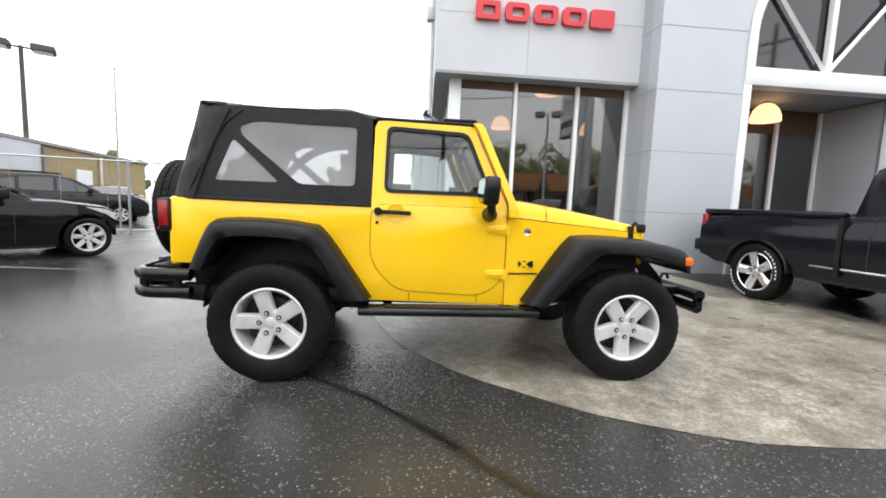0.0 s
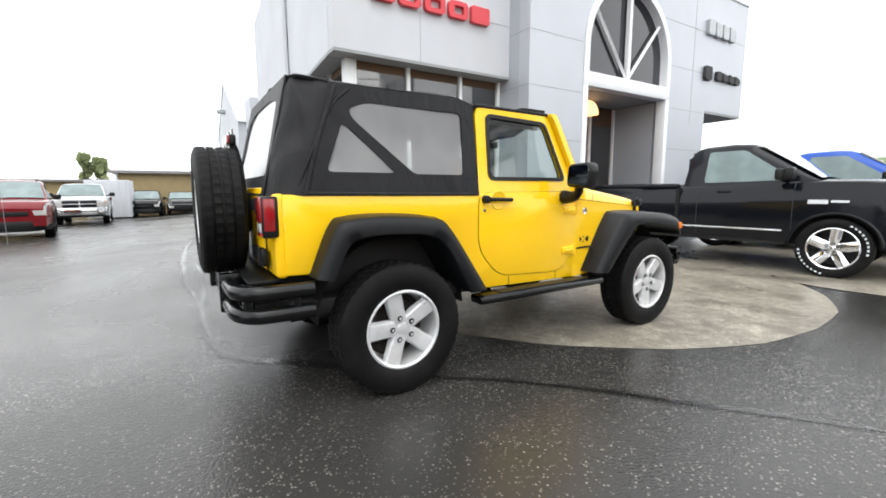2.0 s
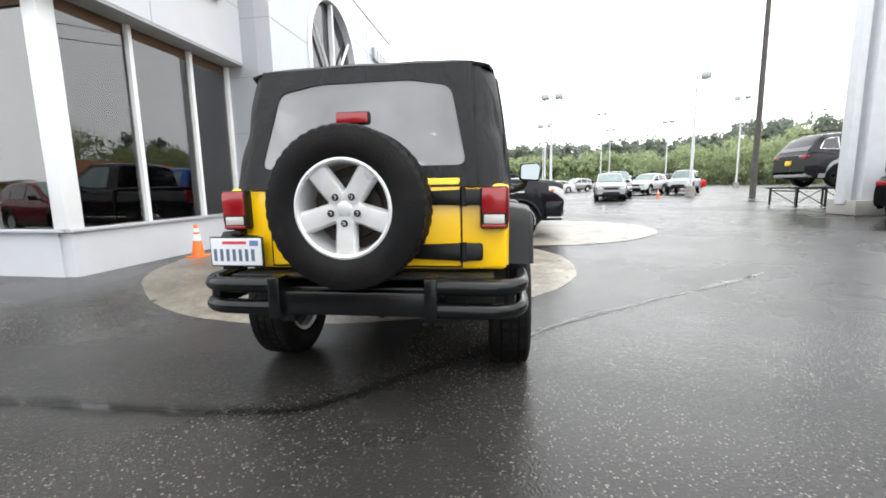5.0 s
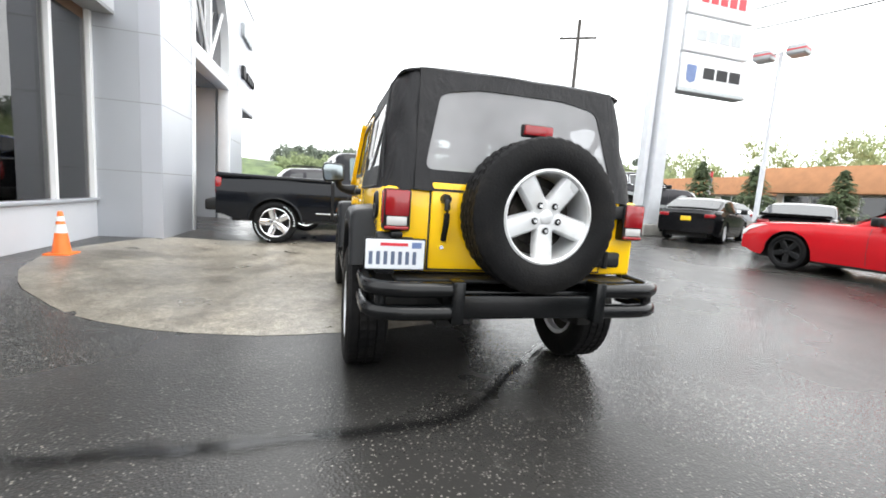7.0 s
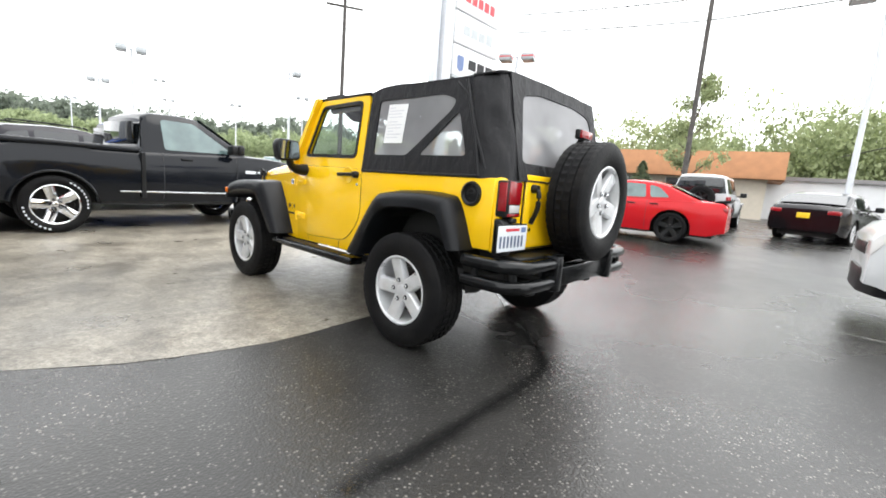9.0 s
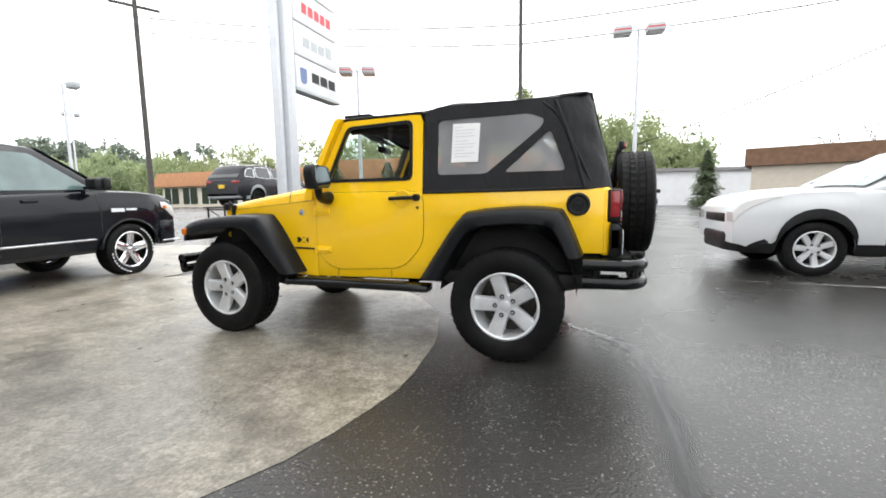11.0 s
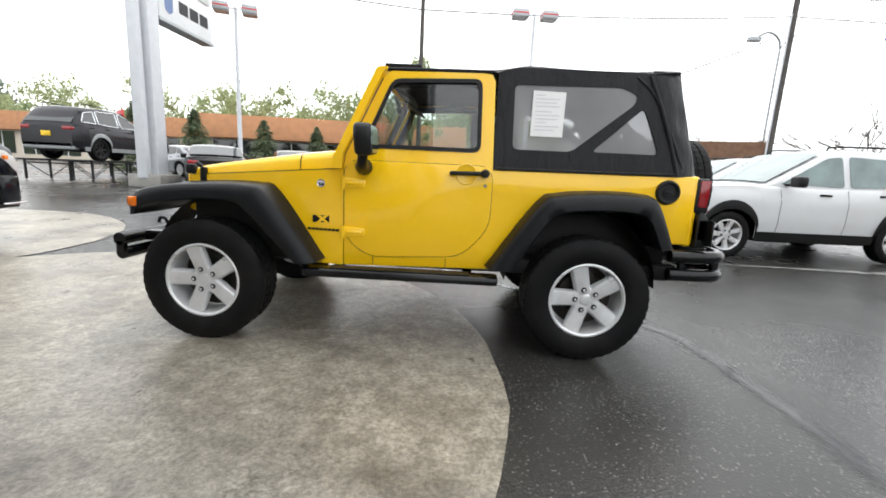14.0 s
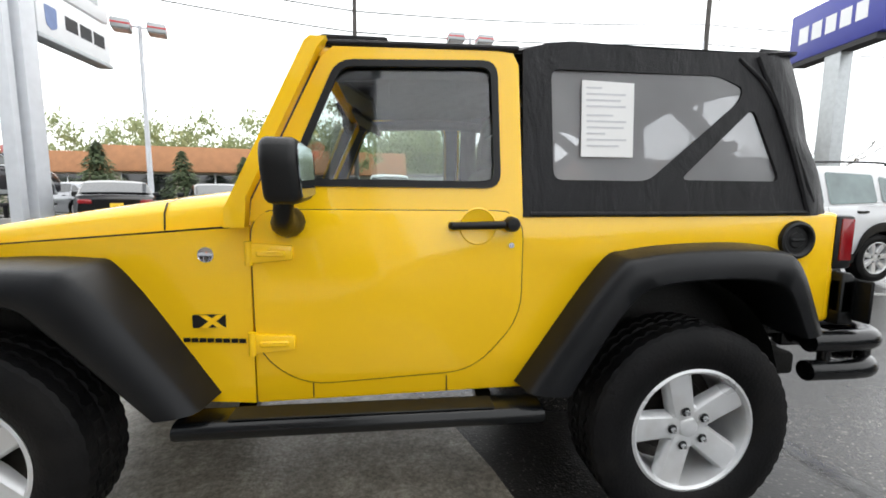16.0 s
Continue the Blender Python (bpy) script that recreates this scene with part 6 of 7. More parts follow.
def pickup(m, paint, label, far=False):
    wb = 3.06
    t = car("pickup_truck", label, m, paint, wb, 0.98, 1.02, 2.00, None,
            hood=[(-1.02, 1.22), (1.08, 1.24), (2.30, 1.30), (2.65, 1.31), (3.3, 1.30), (3.88, 1.25), (4.04, 1.17)],
            roof=[(1.10, 1.22), (1.125, 1.70), (1.17, 1.82), (1.30, 1.88), (1.75, 1.90), (2.0, 1.88), (2.90, 1.29)], R=0.405, sill=0.46, rim=0.275, tw=0.26, rim_mat=M_CHROME,
            windows=[[(1.42, 1.30), (1.42, 1.79), (1.92, 1.79), (2.58, 1.33)]], glass_side=M_SIDEGL, far=far, chrome_sill=True, bed=(-1.0, 1.05), category="truck", nose=0.10, tail=0.01, lamps="tall", group="pickup trucks")
    part("bed_floor", box(-0.96, 1.05, -0.86, 0.86, 1.255, 1.262), M_DARK, t)
    for s in (1, -1):
        part("bed_rail", box(-1.01, 1.05, s * 0.90 - 0.06, s * 0.90 + 0.06, 1.22, 1.30, 0.03, 3), paint, t)
        part("tail_lamp", box(-1.035, -0.92, s * 0.885 - 0.09, s * 0.885 + 0.09, 0.92, 1.22, 0.025), M_RED, t, "red tail lamp")
        part("mirror_cap", box(2.50, 2.62, s * 1.13 - 0.11, s * 1.13 + 0.11, 1.32, 1.50, 0.04, 3), M_BLACK, t)
        part("fender_bar", box(3.00, 3.18, s * 1.0 - 0.006, s * 1.0 + 0.006, 1.02, 1.05), M_PLATE, t)
        part("fender_bar", box(2.76, 2.97, s * 1.0 - 0.006, s * 1.0 + 0.006, 1.00, 1.055), M_PLATE, t)
        part("cab_gap", box(1.045, 1.098, s * 0.965 - 0.05, s * 0.965 + 0.05, 0.52, 1.225), M_BLACK, t)
        for c in (0, wb):
            part("arch_lip", tube([(c + 0.485 * math.cos(a), s * 0.985, 0.405 + 0.475 * math.sin(a)) for a in np.linspace(0.1, math.pi - 0.1, 16)], 0.022, 6), paint, t)
    part("rear_bumper", box(-1.20, -0.98, -0.93, 0.93, 0.60, 0.80, 0.04, 3), M_BLACK, t)
    part("front_bumper", prism(rounded([(3.62, -0.99), (3.98, -0.93), (4.12, -0.62), (4.16, 0.0), (4.12, 0.62), (3.98, 0.93), (3.62, 0.99)], 0.10, 4), 0.50, 0.83, "z", 0.03, 2), paint if not far else M_CHROME, t)
    for s in (1, -1):
        part("fog_lamp", box(4.02, 4.105, s * 0.74 - 0.09, s * 0.74 + 0.09, 0.60, 0.70, 0.02), M_CLEAR, t, "small clear fog lamp")
        part("amber_lens", box(3.76, 3.81, s * 0.93 - 0.02, s * 0.93 + 0.02, 1.03, 1.08, 0.008), M_AMBER, t, "amber indicator lens")
        part("chrome_lip", box(3.66, 4.00, s * 0.92 - 0.04, s * 0.92 + 0.04, 0.475, 0.50, 0.008), M_CHROME, t)
    if not far:
        part("windscreen_sticker", prism([(2.10, 1.845), (2.24, 1.755), (2.255, 1.762), (2.115, 1.855)], -0.52, -0.16, "y"), M_YPLATE, t, "yellow price card in the windscreen")
        for c in (0, wb):
            for a0 in (0.5, 3.4):
                for k in range(9):
                    a = a0 + 0.15 * k
                    part("sidewall_lettering", moved(box(-0.013, 0.013, -1.004, -1.0005, 0.340, 0.361), Matrix.Translation((c, 0, 0.405)) @ Matrix.Rotation(a, 4, "Y")), M_PLATE, t)
    part("chin", box(3.70, 4.02, -0.86, 0.86, 0.42, 0.51, 0.03), M_BLACK, t)
    part("grille", box(3.96, 4.075, -0.60, 0.60, 0.84, 1.15, 0.04), M_BLACK, t)
    part("grille_bar", join(box(4.06, 4.085, -0.58, 0.58, 0.975, 1.01, 0.006), box(4.06, 4.085, -0.02, 0.02, 0.86, 1.13, 0.006)), paint, t)
    part("rear_cab_window", box(1.06, 1.085, -0.62, 0.62, 1.36, 1.72, 0.01), M_TINT, t)
    return t


# pickup beside the pad: from its rear right hub and its front right hub
def by_right_hubs(rx, ry, fx, fy, W, z=None):
    """Pose of a car whose right wheel faces lie at these places."""
    d = Vector((fx - rx, fy - ry)).normalized()
    left = Vector((-d.y, d.x))
    o = Vector((rx, ry)) + left * (W / 2 - 0.06)
    return heading(o.x, o.y, d.x, d.y, z)


def by_left_hubs(rx, ry, fx, fy, W, z=None):
    d = Vector((fx - rx, fy - ry)).normalized()
    left = Vector((-d.y, d.x))
    o = Vector((rx, ry)) - left * (W / 2 - 0.06)
    return heading(o.x, o.y, d.x, d.y, z)


pickup(by_right_hubs(5.97, 2.0, 6.33, -0.99, 2.0, 0.0), P_BLACKBLUE, "black single-cab pickup truck with chrome wheels")
pickup(heading(9.6, 1.75, 0.21, -0.98, 0.0), P_BLUE, "bright blue pickup truck parked behind the black one", True)
SUVW = [[(-0.60, 1.20), (-0.42, 1.50), (-0.06, 1.57), (-0.06, 1.18)], [(0.04, 1.18), (0.04, 1.59), (0.88, 1.62), (0.88, 1.15)], [(0.98, 1.15), (0.98, 1.61), (1.22, 1.58), (1.96, 1.16)]]


def suv(name, m, paint, label, far=False, rim_mat=None, cladding=M_BLACK, plates=0.72, bright=False):
    return car(name, label, m, paint, 2.72, 0.90, 0.98, 1.86, None,
               hood=[(-0.98, 1.0), (-0.90, 1.13), (0.0, 1.15), (1.9, 1.10), (2.2, 1.13), (2.9, 1.115), (3.32, 1.07), (3.52, 1.01), (3.62, 0.88)],
               roof=[(-0.95, 1.05), (-0.62, 1.55), (-0.45, 1.66), (0.4, 1.72), (0.95, 1.71), (1.22, 1.665), (2.22, 1.12)], R=0.36, sill=0.32, rim=0.235, spokes=7,
               windows=SUVW, glass_side=None if far else M_SIDEGL, far=far, rack=True, rim_mat=rim_mat, cladding=cladding, plates=plates, bright=bright, category="suv", group="sport utility cars")


suv("suv", by_left_hubs(-6.05, -3.28, -3.36, -3.14, 1.86), P_WHITE, "white compact suv with black lower trim and roof rails")
suv("suv", heading(-7.6, -8.5, 1, 0.03), P_WHITE, "white suv parked behind the other white one", True)


def coupe(m, paint, label, rim_mat=None, far=False, plates=None, spoiler=True, side=None):
    return car("coupe", label, m, paint, 2.95, 0.98, 1.10, 1.92, None,
               hood=[(-1.10, 0.88), (-1.02, 1.00), (-0.4, 1.01), (0.5, 0.98), (1.9, 0.96), (2.6, 0.96), (3.5, 0.91), (3.80, 0.87), (3.93, 0.77)],
               roof=[(-0.62, 1.00), (0.20, 1.36), (0.55, 1.42), (1.05, 1.43), (1.25, 1.40), (2.02, 0.97)], R=0.355, sill=0.24, rim=0.26, tw=0.25, rim_mat=rim_mat or M_BLACK,
               windows=[[(0.10, 1.06), (0.34, 1.28), (0.58, 1.34), (0.52, 1.04)], [(0.62, 1.03), (0.68, 1.35), (1.10, 1.36), (1.66, 1.00)]], far=far, spoiler=spoiler, plates=plates, glass_side=side, category="sports car", nose=0.085)


coupe(by_left_hubs(0.70, -8.35, 3.60, -8.05, 1.92), P_RED, "bright red two-door coupe with black wheels", side=M_SIDEGL)
coupe(heading(6.5, -12.3, 0.5, -0.87), P_BLACK, "black two-door coupe parked in the row", plates=0.62)


def sedan(m, paint, label, far=False, plates=0.70, rim_mat=None, fo=0.92, nose=0.10):
    return car("sedan", label, m, paint, 2.95, fo, 1.12, 1.88, None,
               hood=[(-1.12, 0.92), (-1.04, 1.04), (-0.55, 1.08), (0.5, 1.02), (2.1, 0.98), (2.6, 0.97), (3.3, 0.88), (3.5, 0.78), (3.87, 0.62)],
               roof=[(-0.78, 1.06), (0.05, 1.40), (0.5, 1.47), (1.2, 1.47), (1.45, 1.43), (2.30, 0.98)], R=0.345, sill=0.24, rim=0.245, spokes=7,
               windows=[[(-0.22, 1.12), (0.12, 1.34), (0.28, 1.36), (0.28, 1.09)], [(0.34, 1.08), (0.34, 1.38), (1.0, 1.41), (1.0, 1.03)], [(1.06, 1.03), (1.06, 1.41), (1.42, 1.38), (1.98, 1.0)]], far=far, plates=plates, rim_mat=rim_mat, category="sedan", nose=nose)


sedan(heading(-1.75, -14.3, -0.22, -0.97), P_BLACK, "black four-door sedan with a yellow dealer card")
sedan(heading(9.05, -11.2, 0.5, -0.87), P_BLACK, "black sedan with a yellow dealer card in the row")
sedan(heading(13.5, -17.5, 0.9, -0.4), P_SILVER, "silver sedan parked in the far row", True)
sedan(by_right_hubs(-6.71, 2.33, -4.76, 4.57, 1.88), P_BLACK, "black four-door sedan with silver multi-spoke wheels", rim_mat=M_ALLOY, fo=0.50, nose=0.22)


def boxy(m, paint, label):
    t = car("off_roader", label, m, paint, 2.95, 0.62, 0.62, 1.86, None,
            hood=[(-0.62, 1.18), (2.05, 1.16), (2.15, 1.20), (3.2, 1.06), (3.57, 1.0)],
            roof=[(-0.58, 1.15), (-0.50, 1.74), (-0.40, 1.82), (1.7, 1.84), (1.80, 1.80), (2.12, 1.16)], R=0.40, sill=0.50, rim=0.23,
            windows=[[(-0.42, 1.25), (-0.40, 1.70), (0.10, 1.72), (0.10, 1.25)], [(0.2, 1.25), (0.2, 1.72), (0.90, 1.72), (0.90, 1.25)], [(1.0, 1.25), (1.0, 1.72), (1.62, 1.72), (1.88, 1.25)]], nose=0.16, tail=0.01, lamps=False, far=True, category="off-roader", cladding=M_BLACK)
    part("rear_glass", box(-0.60, -0.55, -0.64, 0.64, 1.24, 1.70, 0.02), M_TINT, t, "dark rear screen")
    wheel(t, pose(-0.76, -0.10, 1.05, 0, 0, 90), 0.40, 0.25, 0.23, name="spare_wheel", seg=48, rim_mat=M_BLACK)
    for s in (1, -1):
        part("tail_lamp", box(-0.66, -0.56, s * 0.84 - 0.07, s * 0.84 + 0.07, 0.95, 1.15, 0.015), M_RED, t, "red tail lamp")
        part("fender", box(2.45, 3.45, s * 0.86 - 0.10, s * 0.86 + 0.10, 0.93, 1.0, 0.03), paint, t)
    part("rear_bumper", box(-0.80, -0.60, -0.80, 0.80, 0.55, 0.72, 0.03), M_BLACK, t)
    return t


suv("suv", heading(12.6, 1.9, 0.21, -0.98), P_GREY, "dark grey suv parked beyond the blue pickup", True, plates=None)
boxy(heading(1.25, -13.9, 0.05, -1), P_WHITE, "white four-door off-road car with rear spare wheel")
boxy(heading(36, -16, -0.8, 0.5), P_WHITE, "white boxy off-road car far across the lot")


# ---- surroundings ----
def display_ramp(x, y, ang):
    t = thing("display_rack", "black steel truss display rack for a car", "rack", pose(x, y, gz(x, y), 0, 0, ang) @ Matrix.Diagonal((1.05, 1.05, 0.78, 1)))
    for s in (-0.75, 0.75):
        part("track", box(-2.3, 2.3, s - 0.17, s + 0.17, 0.82, 0.90, 0.01), M_BLACK, t)
        for k in range(6):
            xx = -2.2 + 0.88 * k
            part("post", box(xx - 0.025, xx + 0.025, s - 0.03, s + 0.03, 0, 0.82), M_BLACK, t)
            if k < 5:
                part("brace", tube([(xx, s, 0.05 if k % 2 else 0.78), (xx + 0.88, s, 0.78 if k % 2 else 0.05)], 0.02, 6), M_BLACK, t)
    for k in range(3):
        part("cross_bar", box(-2.2 + 2.15 * k, -2.14 + 2.15 * k, -0.8, 0.8, 0.70, 0.76), M_BLACK, t)
    return t


RA = math.degrees(math.atan2(-1.0, 0.0))
display_ramp(14.9, -13.4, RA)
suv("suv", pose(14.9 - 1.15 * math.cos(radians(RA)), -13.4 - 1.15 * math.sin(radians(RA)), gz(14.9, -13.4) + 0.702, 0, 0, RA) @ Matrix.Scale(1.10, 4), P_GREY, "dark grey suv raised on a steel display rack", True, rim_mat=M_BLACK, cladding=M_GALV, bright=True)

# pylon sign of the dealer
py = thing("pylon_sign", "tall pylon sign with four white panels on a pale post", "sign", pose(11.0, -10.9, gz(11, -10.9), 0, 0, 0))
part("foundation", box(-0.55, 0.55, -0.55, 0.55, 0, 0.42, 0.02), M_WOODRAMP, py, "grey concrete foot")
part("post", box(-0.30, 0.30, -0.26, 0.26, 0.42, 12.0, 0.02), M_PALEPOLE, py)
part("post", box(-0.16, 0.16, 0.40, 0.62, 0.30, 12.0, 0.02), M_PALEPOLE, py)
for k in range(4):
    z0 = 5.55 + 1.32 * k
    p = part("sign_panel", box(-0.20, 0.20, -3.55, -0.45, z0, z0 + 1.25, 0.03), M_WHITE, py)
    for s in (-1, 1):
        xx = s * 0.206
        if k == 0:
            part("emblem", prism(rounded([(-1.15, z0 + 0.3), (-0.95, z0 + 0.2), (-0.75, z0 + 0.3), (-0.72, z0 + 0.85), (-1.18, z0 + 0.85)], 0.06), xx - 0.004, xx + 0.004, "x"), M_PLATEB, p)
        cols = [M_DARK, M_GALV, M_DODGE, M_INK][k]
        n = [3, 4, 5, 6][k]
        y0, y1 = (-3.3, -1.45) if k == 0 else (-3.1, -0.95)
        for j in range(n):
            w = (y1 - y0) / n
            part("letter_bar", box(xx - 0.004, xx + 0.004, y0 + w * j + 0.05, y0 + w * (j + 1) - 0.05, z0 + 0.42, z0 + (0.82 if k != 1 else 0.90 - 0.1 * (j > 0))), cols, p)
part("sign_base", box(-0.24, 0.24, -3.6, -0.40, 5.42, 5.54, 0.01), M_GALV, py)


def lot_lamp(x, y, h, ang=0, single=False, mt=None, red=True, w=0.62):
    t = thing("lot_lamp", "tall parking lot lamp post with box heads", "street lamp", pose(x, y, gz(x, y), 0, 0, ang), "lot lamps")
    mt = mt or M_PALEPOLE
    part("base", cone_post(0, 0, 0, 0.7, 0.28, 0.26, 16), M_WOODRAMP, t)
    part("pole", cone_post(0, 0, 0.7, h, 0.10, 0.065, 12), mt, t)
    part("arm", tube([(-1.05 * w, 0, h - 0.05), (0.0 if single else 1.05 * w, 0, h - 0.05)], 0.035, 8), mt, t)
    for s in ((-1,) if single else (-1, 1)):
        hd = part("lamp_head", box((s * 0.78 - 0.42) * w, (s * 0.78 + 0.42) * w, -0.32, 0.32, h - (0.14 if mt is M_WOODPOLE else 0.24), h + 0.10, 0.03), M_WOODPOLE if mt is M_WOODPOLE else M_GALV, t)
        part("lens", box((s * 0.78 - 0.34) * w, (s * 0.78 + 0.34) * w, -0.26, 0.26, h - 0.262 + (0.10 if mt is M_WOODPOLE else 0), h - 0.242 + (0.10 if mt is M_WOODPOLE else 0)), M_CLEAR, hd)
        if red:
            part("stripe", box((s * 0.78 - 0.425) * w, (s * 0.78 + 0.425) * w, -0.325, 0.325, h - 0.10, h - 0.04), M_REDCLOTH, hd, "faded red stripe")
    return t


lot_lamp(10.3, -15.4, 7.15, 20, w=0.70)
lot_lamp(-2.4, -17.8, 8.15, 5, w=0.86)
lot_lamp(29.6, -4.1, 7.4, 75, red=False)
lot_lamp(44.5, -5.0, 7.3, 75, red=False)
lot_lamp(27.6, -12.9, 7.7, 75, True, red=False)
lot_lamp(71, -16.3, 12.0, 75, red=False)
lot_lamp(75.6, -18.7, 10.0, 75, red=False)
lot_lamp(62.8, -23.5, 9.3, 60, red=False)
lot_lamp(50.2, -26.7, 10.0, 60, red=False)
lot_lamp(82, -8.0, 9.0, 75, red=False)
lot_lamp(-13.2, 14.0, 6.4, 30, False, M_WOODPOLE, False, 0.8)
flag = thing("flag_pole", "thin pale flag pole by the fence", "pole", pose(-7.2, 9.4, gz(-7.2, 9.4)))
part("pole", cone_post(0, 0, 0, 4.6, 0.03, 0.02, 8), M_GALV, flag)


def utility_pole(x, y, h, lean=0, arm=2.4, ang=0, r=0.16):
    t = thing("utility_pole", "weathered wooden utility pole with a crossarm", "pole", pose(x, y, gz(x, y), 0, lean, ang), "utility poles")
    part("pole", cone_post(0, 0, 0, h, r, r * 0.7, 12), M_WOODPOLE, t)
    part("crossarm", box(-arm / 2, arm / 2, -0.06, 0.06, h - 1.2, h - 1.08), M_WOODPOLE, t)
    for k in (-0.45, -0.2, 0.2, 0.45):
        part("insulator", cone_post(arm * k, 0, h - 1.08, h - 0.92, 0.04, 0.025, 8), M_GALV, t)
    return t


utility_pole(23.9, -14.75, 13.0, ang=60)
utility_pole(2.7, -17.3, 12.8, arm=1.6, ang=0, r=0.11)
big_pole = utility_pole(-15.8, -20.4, 13.5, lean=0.5, ang=160, r=0.17)
part("conduit", tube([(-0.16, -0.12, 0.0), (-0.15, -0.10, 9.5)], 0.045, 8), M_PALEPOLE, big_pole, "pale grey cable conduit")
sl = thing("street_lamp", "grey curved-arm street lamp beside the pole", "street lamp", pose(-16.2, -21.5, gz(-16.2, -21.5)))
part("pole", tube(smooth_path([(0, 0, 0), (0, 0, 6.5), (0, 0, 8.2), (0.25, 0, 8.75), (0.75, 0, 8.95), (1.2, 0, 8.75)], 5), 0.06, 8), M_GALV, sl)
part("bracket_arm", tube(smooth_path([(0, 0, 8.1), (-0.25, 0.15, 8.6), (-0.5, 0.4, 8.75)], 4), 0.04, 8), M_GALV, sl)
part("lamp_head", box(1.1, 1.75, -0.15, 0.15, 8.45, 8.7, 0.05), M_GALV, sl)


def wire(a, b, sag=0.5):
    t = thing("overhead_wire", "thin black overhead wire between poles", "wire", pose(0, 0, 0), "overhead wires")
    pts = [(a[0] + (b[0] - a[0]) * k / 14, a[1] + (b[1] - a[1]) * k / 14, a[2] + (b[2] - a[2]) * k / 14 - sag * 4 * (k / 14) * (1 - k / 14)) for k in range(15)]
    part("strand", tube(pts, 0.028, 5), M_WIRE, t)


wire((-15.8, -20.4, 10.7), (2.7, -17.3, 9.1), 0.2)
wire((-15.8, -20.4, 9.7), (2.7, -17.3, 8.25), 0.2)
wire((2.7, -17.3, 9.1), (24, -14.9, 11.6), 0.4)
wire((2.7, -17.3, 8.25), (24, -14.9, 10.8), 0.4)
wire((-15.8, -20.4, 10.7), (-45, -24, 12.5), 0.3)
wire((-15.8, -20.4, 9.7), (-45, -24, 11.2), 0.3)
wire((-15.6, -21.5, 8.9), (-2.0, -34.0, 4.6), 0.4)
wire((-15.8, -20.4, 11.8), (-40, -8, 15.5), 0.4)

# blue sign of the neighbour
bs = thing("blue_sign", "large blue sign with white block shapes on a grey post", "sign", pose(-16.1, -13.2, gz(-16, -13.2), 0, 0, -96))
part("post", box(-0.35, 0.35, -0.25, 0.25, 0, 6.9, 0.02), M_GALV, bs)
pn = part("sign_panel", box(-1.9, 2.1, -0.30, 0.30, 6.9, 8.85, 0.03), M_BLUESIGN, bs)
part("sign_edge", box(-1.7, 1.9, -0.28, 0.28, 6.70, 6.898), M_DARK, bs)
for k in range(5):
    part("letter_bar", box(-1.3 + 0.62 * k, -0.85 + 0.62 * k, 0.301, 0.309, 7.55, 8.2), M_WHITE, pn)


# directory board of the shops
ds = thing("directory_sign", "shop directory board with red, blue and white slats", "sign", pose(29.4, -33.2, gz(29.4, -33.2), 0, 0, 46))
for yy in (-1.0, 1.0):
    part("post", box(-0.08, 0.08, yy - 0.08, yy + 0.08, 0, 4.5, 0.01), M_GALV, ds)
for k, (z0, z1, mm) in enumerate(((4.0, 4.55, M_REDCLOTH), (3.35, 3.95, M_PLATEC), (2.9, 3.3, M_PAPER), (2.4, 2.85, M_PAPER), (1.9, 2.35, M_PAPER), (1.4, 1.85, M_PAPER))):
    sl_ = part("slat", box(-0.10, 0.10, -1.25, 1.25, z0, z1, 0.015), mm, ds)
    part("writing_bar", box(-0.112, -0.104, -0.95 + 0.1 * k, 0.85 - 0.15 * k, z0 + 0.14, z1 - 0.14), M_INK if k > 1 else M_WHITE, sl_)

# low shops with orange roofs across the street
def shop(x0, x1, y, depth, ang, label, cx, cy, tall=1.0):
    t = thing("shop_building", label, "building", pose(cx, cy, 0.3, 0, 0, ang) @ Matrix.Diagonal((1, 1, tall, 1)), "low shops")
    part("wall", box(x0, x1, 0, depth, 0, 2.7), M_CREAM, t)
    part("roof", prism([(-0.9, 2.45), (-0.9, 2.6), (-0.2, 4.1), (depth * 0.9, 4.1), (depth + 0.3, 2.6), (depth + 0.3, 2.4)], x0 - 0.8, x1 + 0.8, "x"), M_ORANGE, t, "orange mansard roof")
    n = int((x1 - x0) / 4)
    for k in range(n):
        xa = x0 + 0.5 + k * 4
        w = part("window", box(xa, xa + 3.0, -0.06, 0.02, 0.4, 2.3), M_TINT, t)
        part("window_frame", box(xa - 0.06, xa, -0.08, 0.02, 0.3, 2.4), M_WHITE, w)
        part("window_frame", box(xa + 1.45, xa + 1.55, -0.08, 0.02, 0.3, 2.4), M_WHITE, w)
    return t


shop(-9, 9, 0, 11, 186, "low shop building with an orange mansard roof", 10.0, -28.7)
shop(-24, 26, 0, 12, 178, "long low shop row with an orange mansard roof", 40, -46, 1.3)
gar = thing("white_shed", "long white single-storey shed with flat roof", "building", pose(-24, -40, 0.3, 0, 0, 4))
part("wall", box(-12, 26, -4, 4, 0, 2.7), M_WHITE, gar)
part("roof", box(-12.3, 26.3, -4.3, 4.3, 2.7, 2.95), M_METALROOF, gar)
brn = thing("brown_roof_building", "low building with a dark brown flat fascia", "building", pose(-12.6, -24, 0.3, 0, 0, -20))
part("wall", box(-4, 3.5, -2, 2, 0, 2.3), M_CREAM, brn)
part("fascia", box(-4.3, 3.8, -2.3, 2.3, 2.3, 3.2), M_BIN, brn)

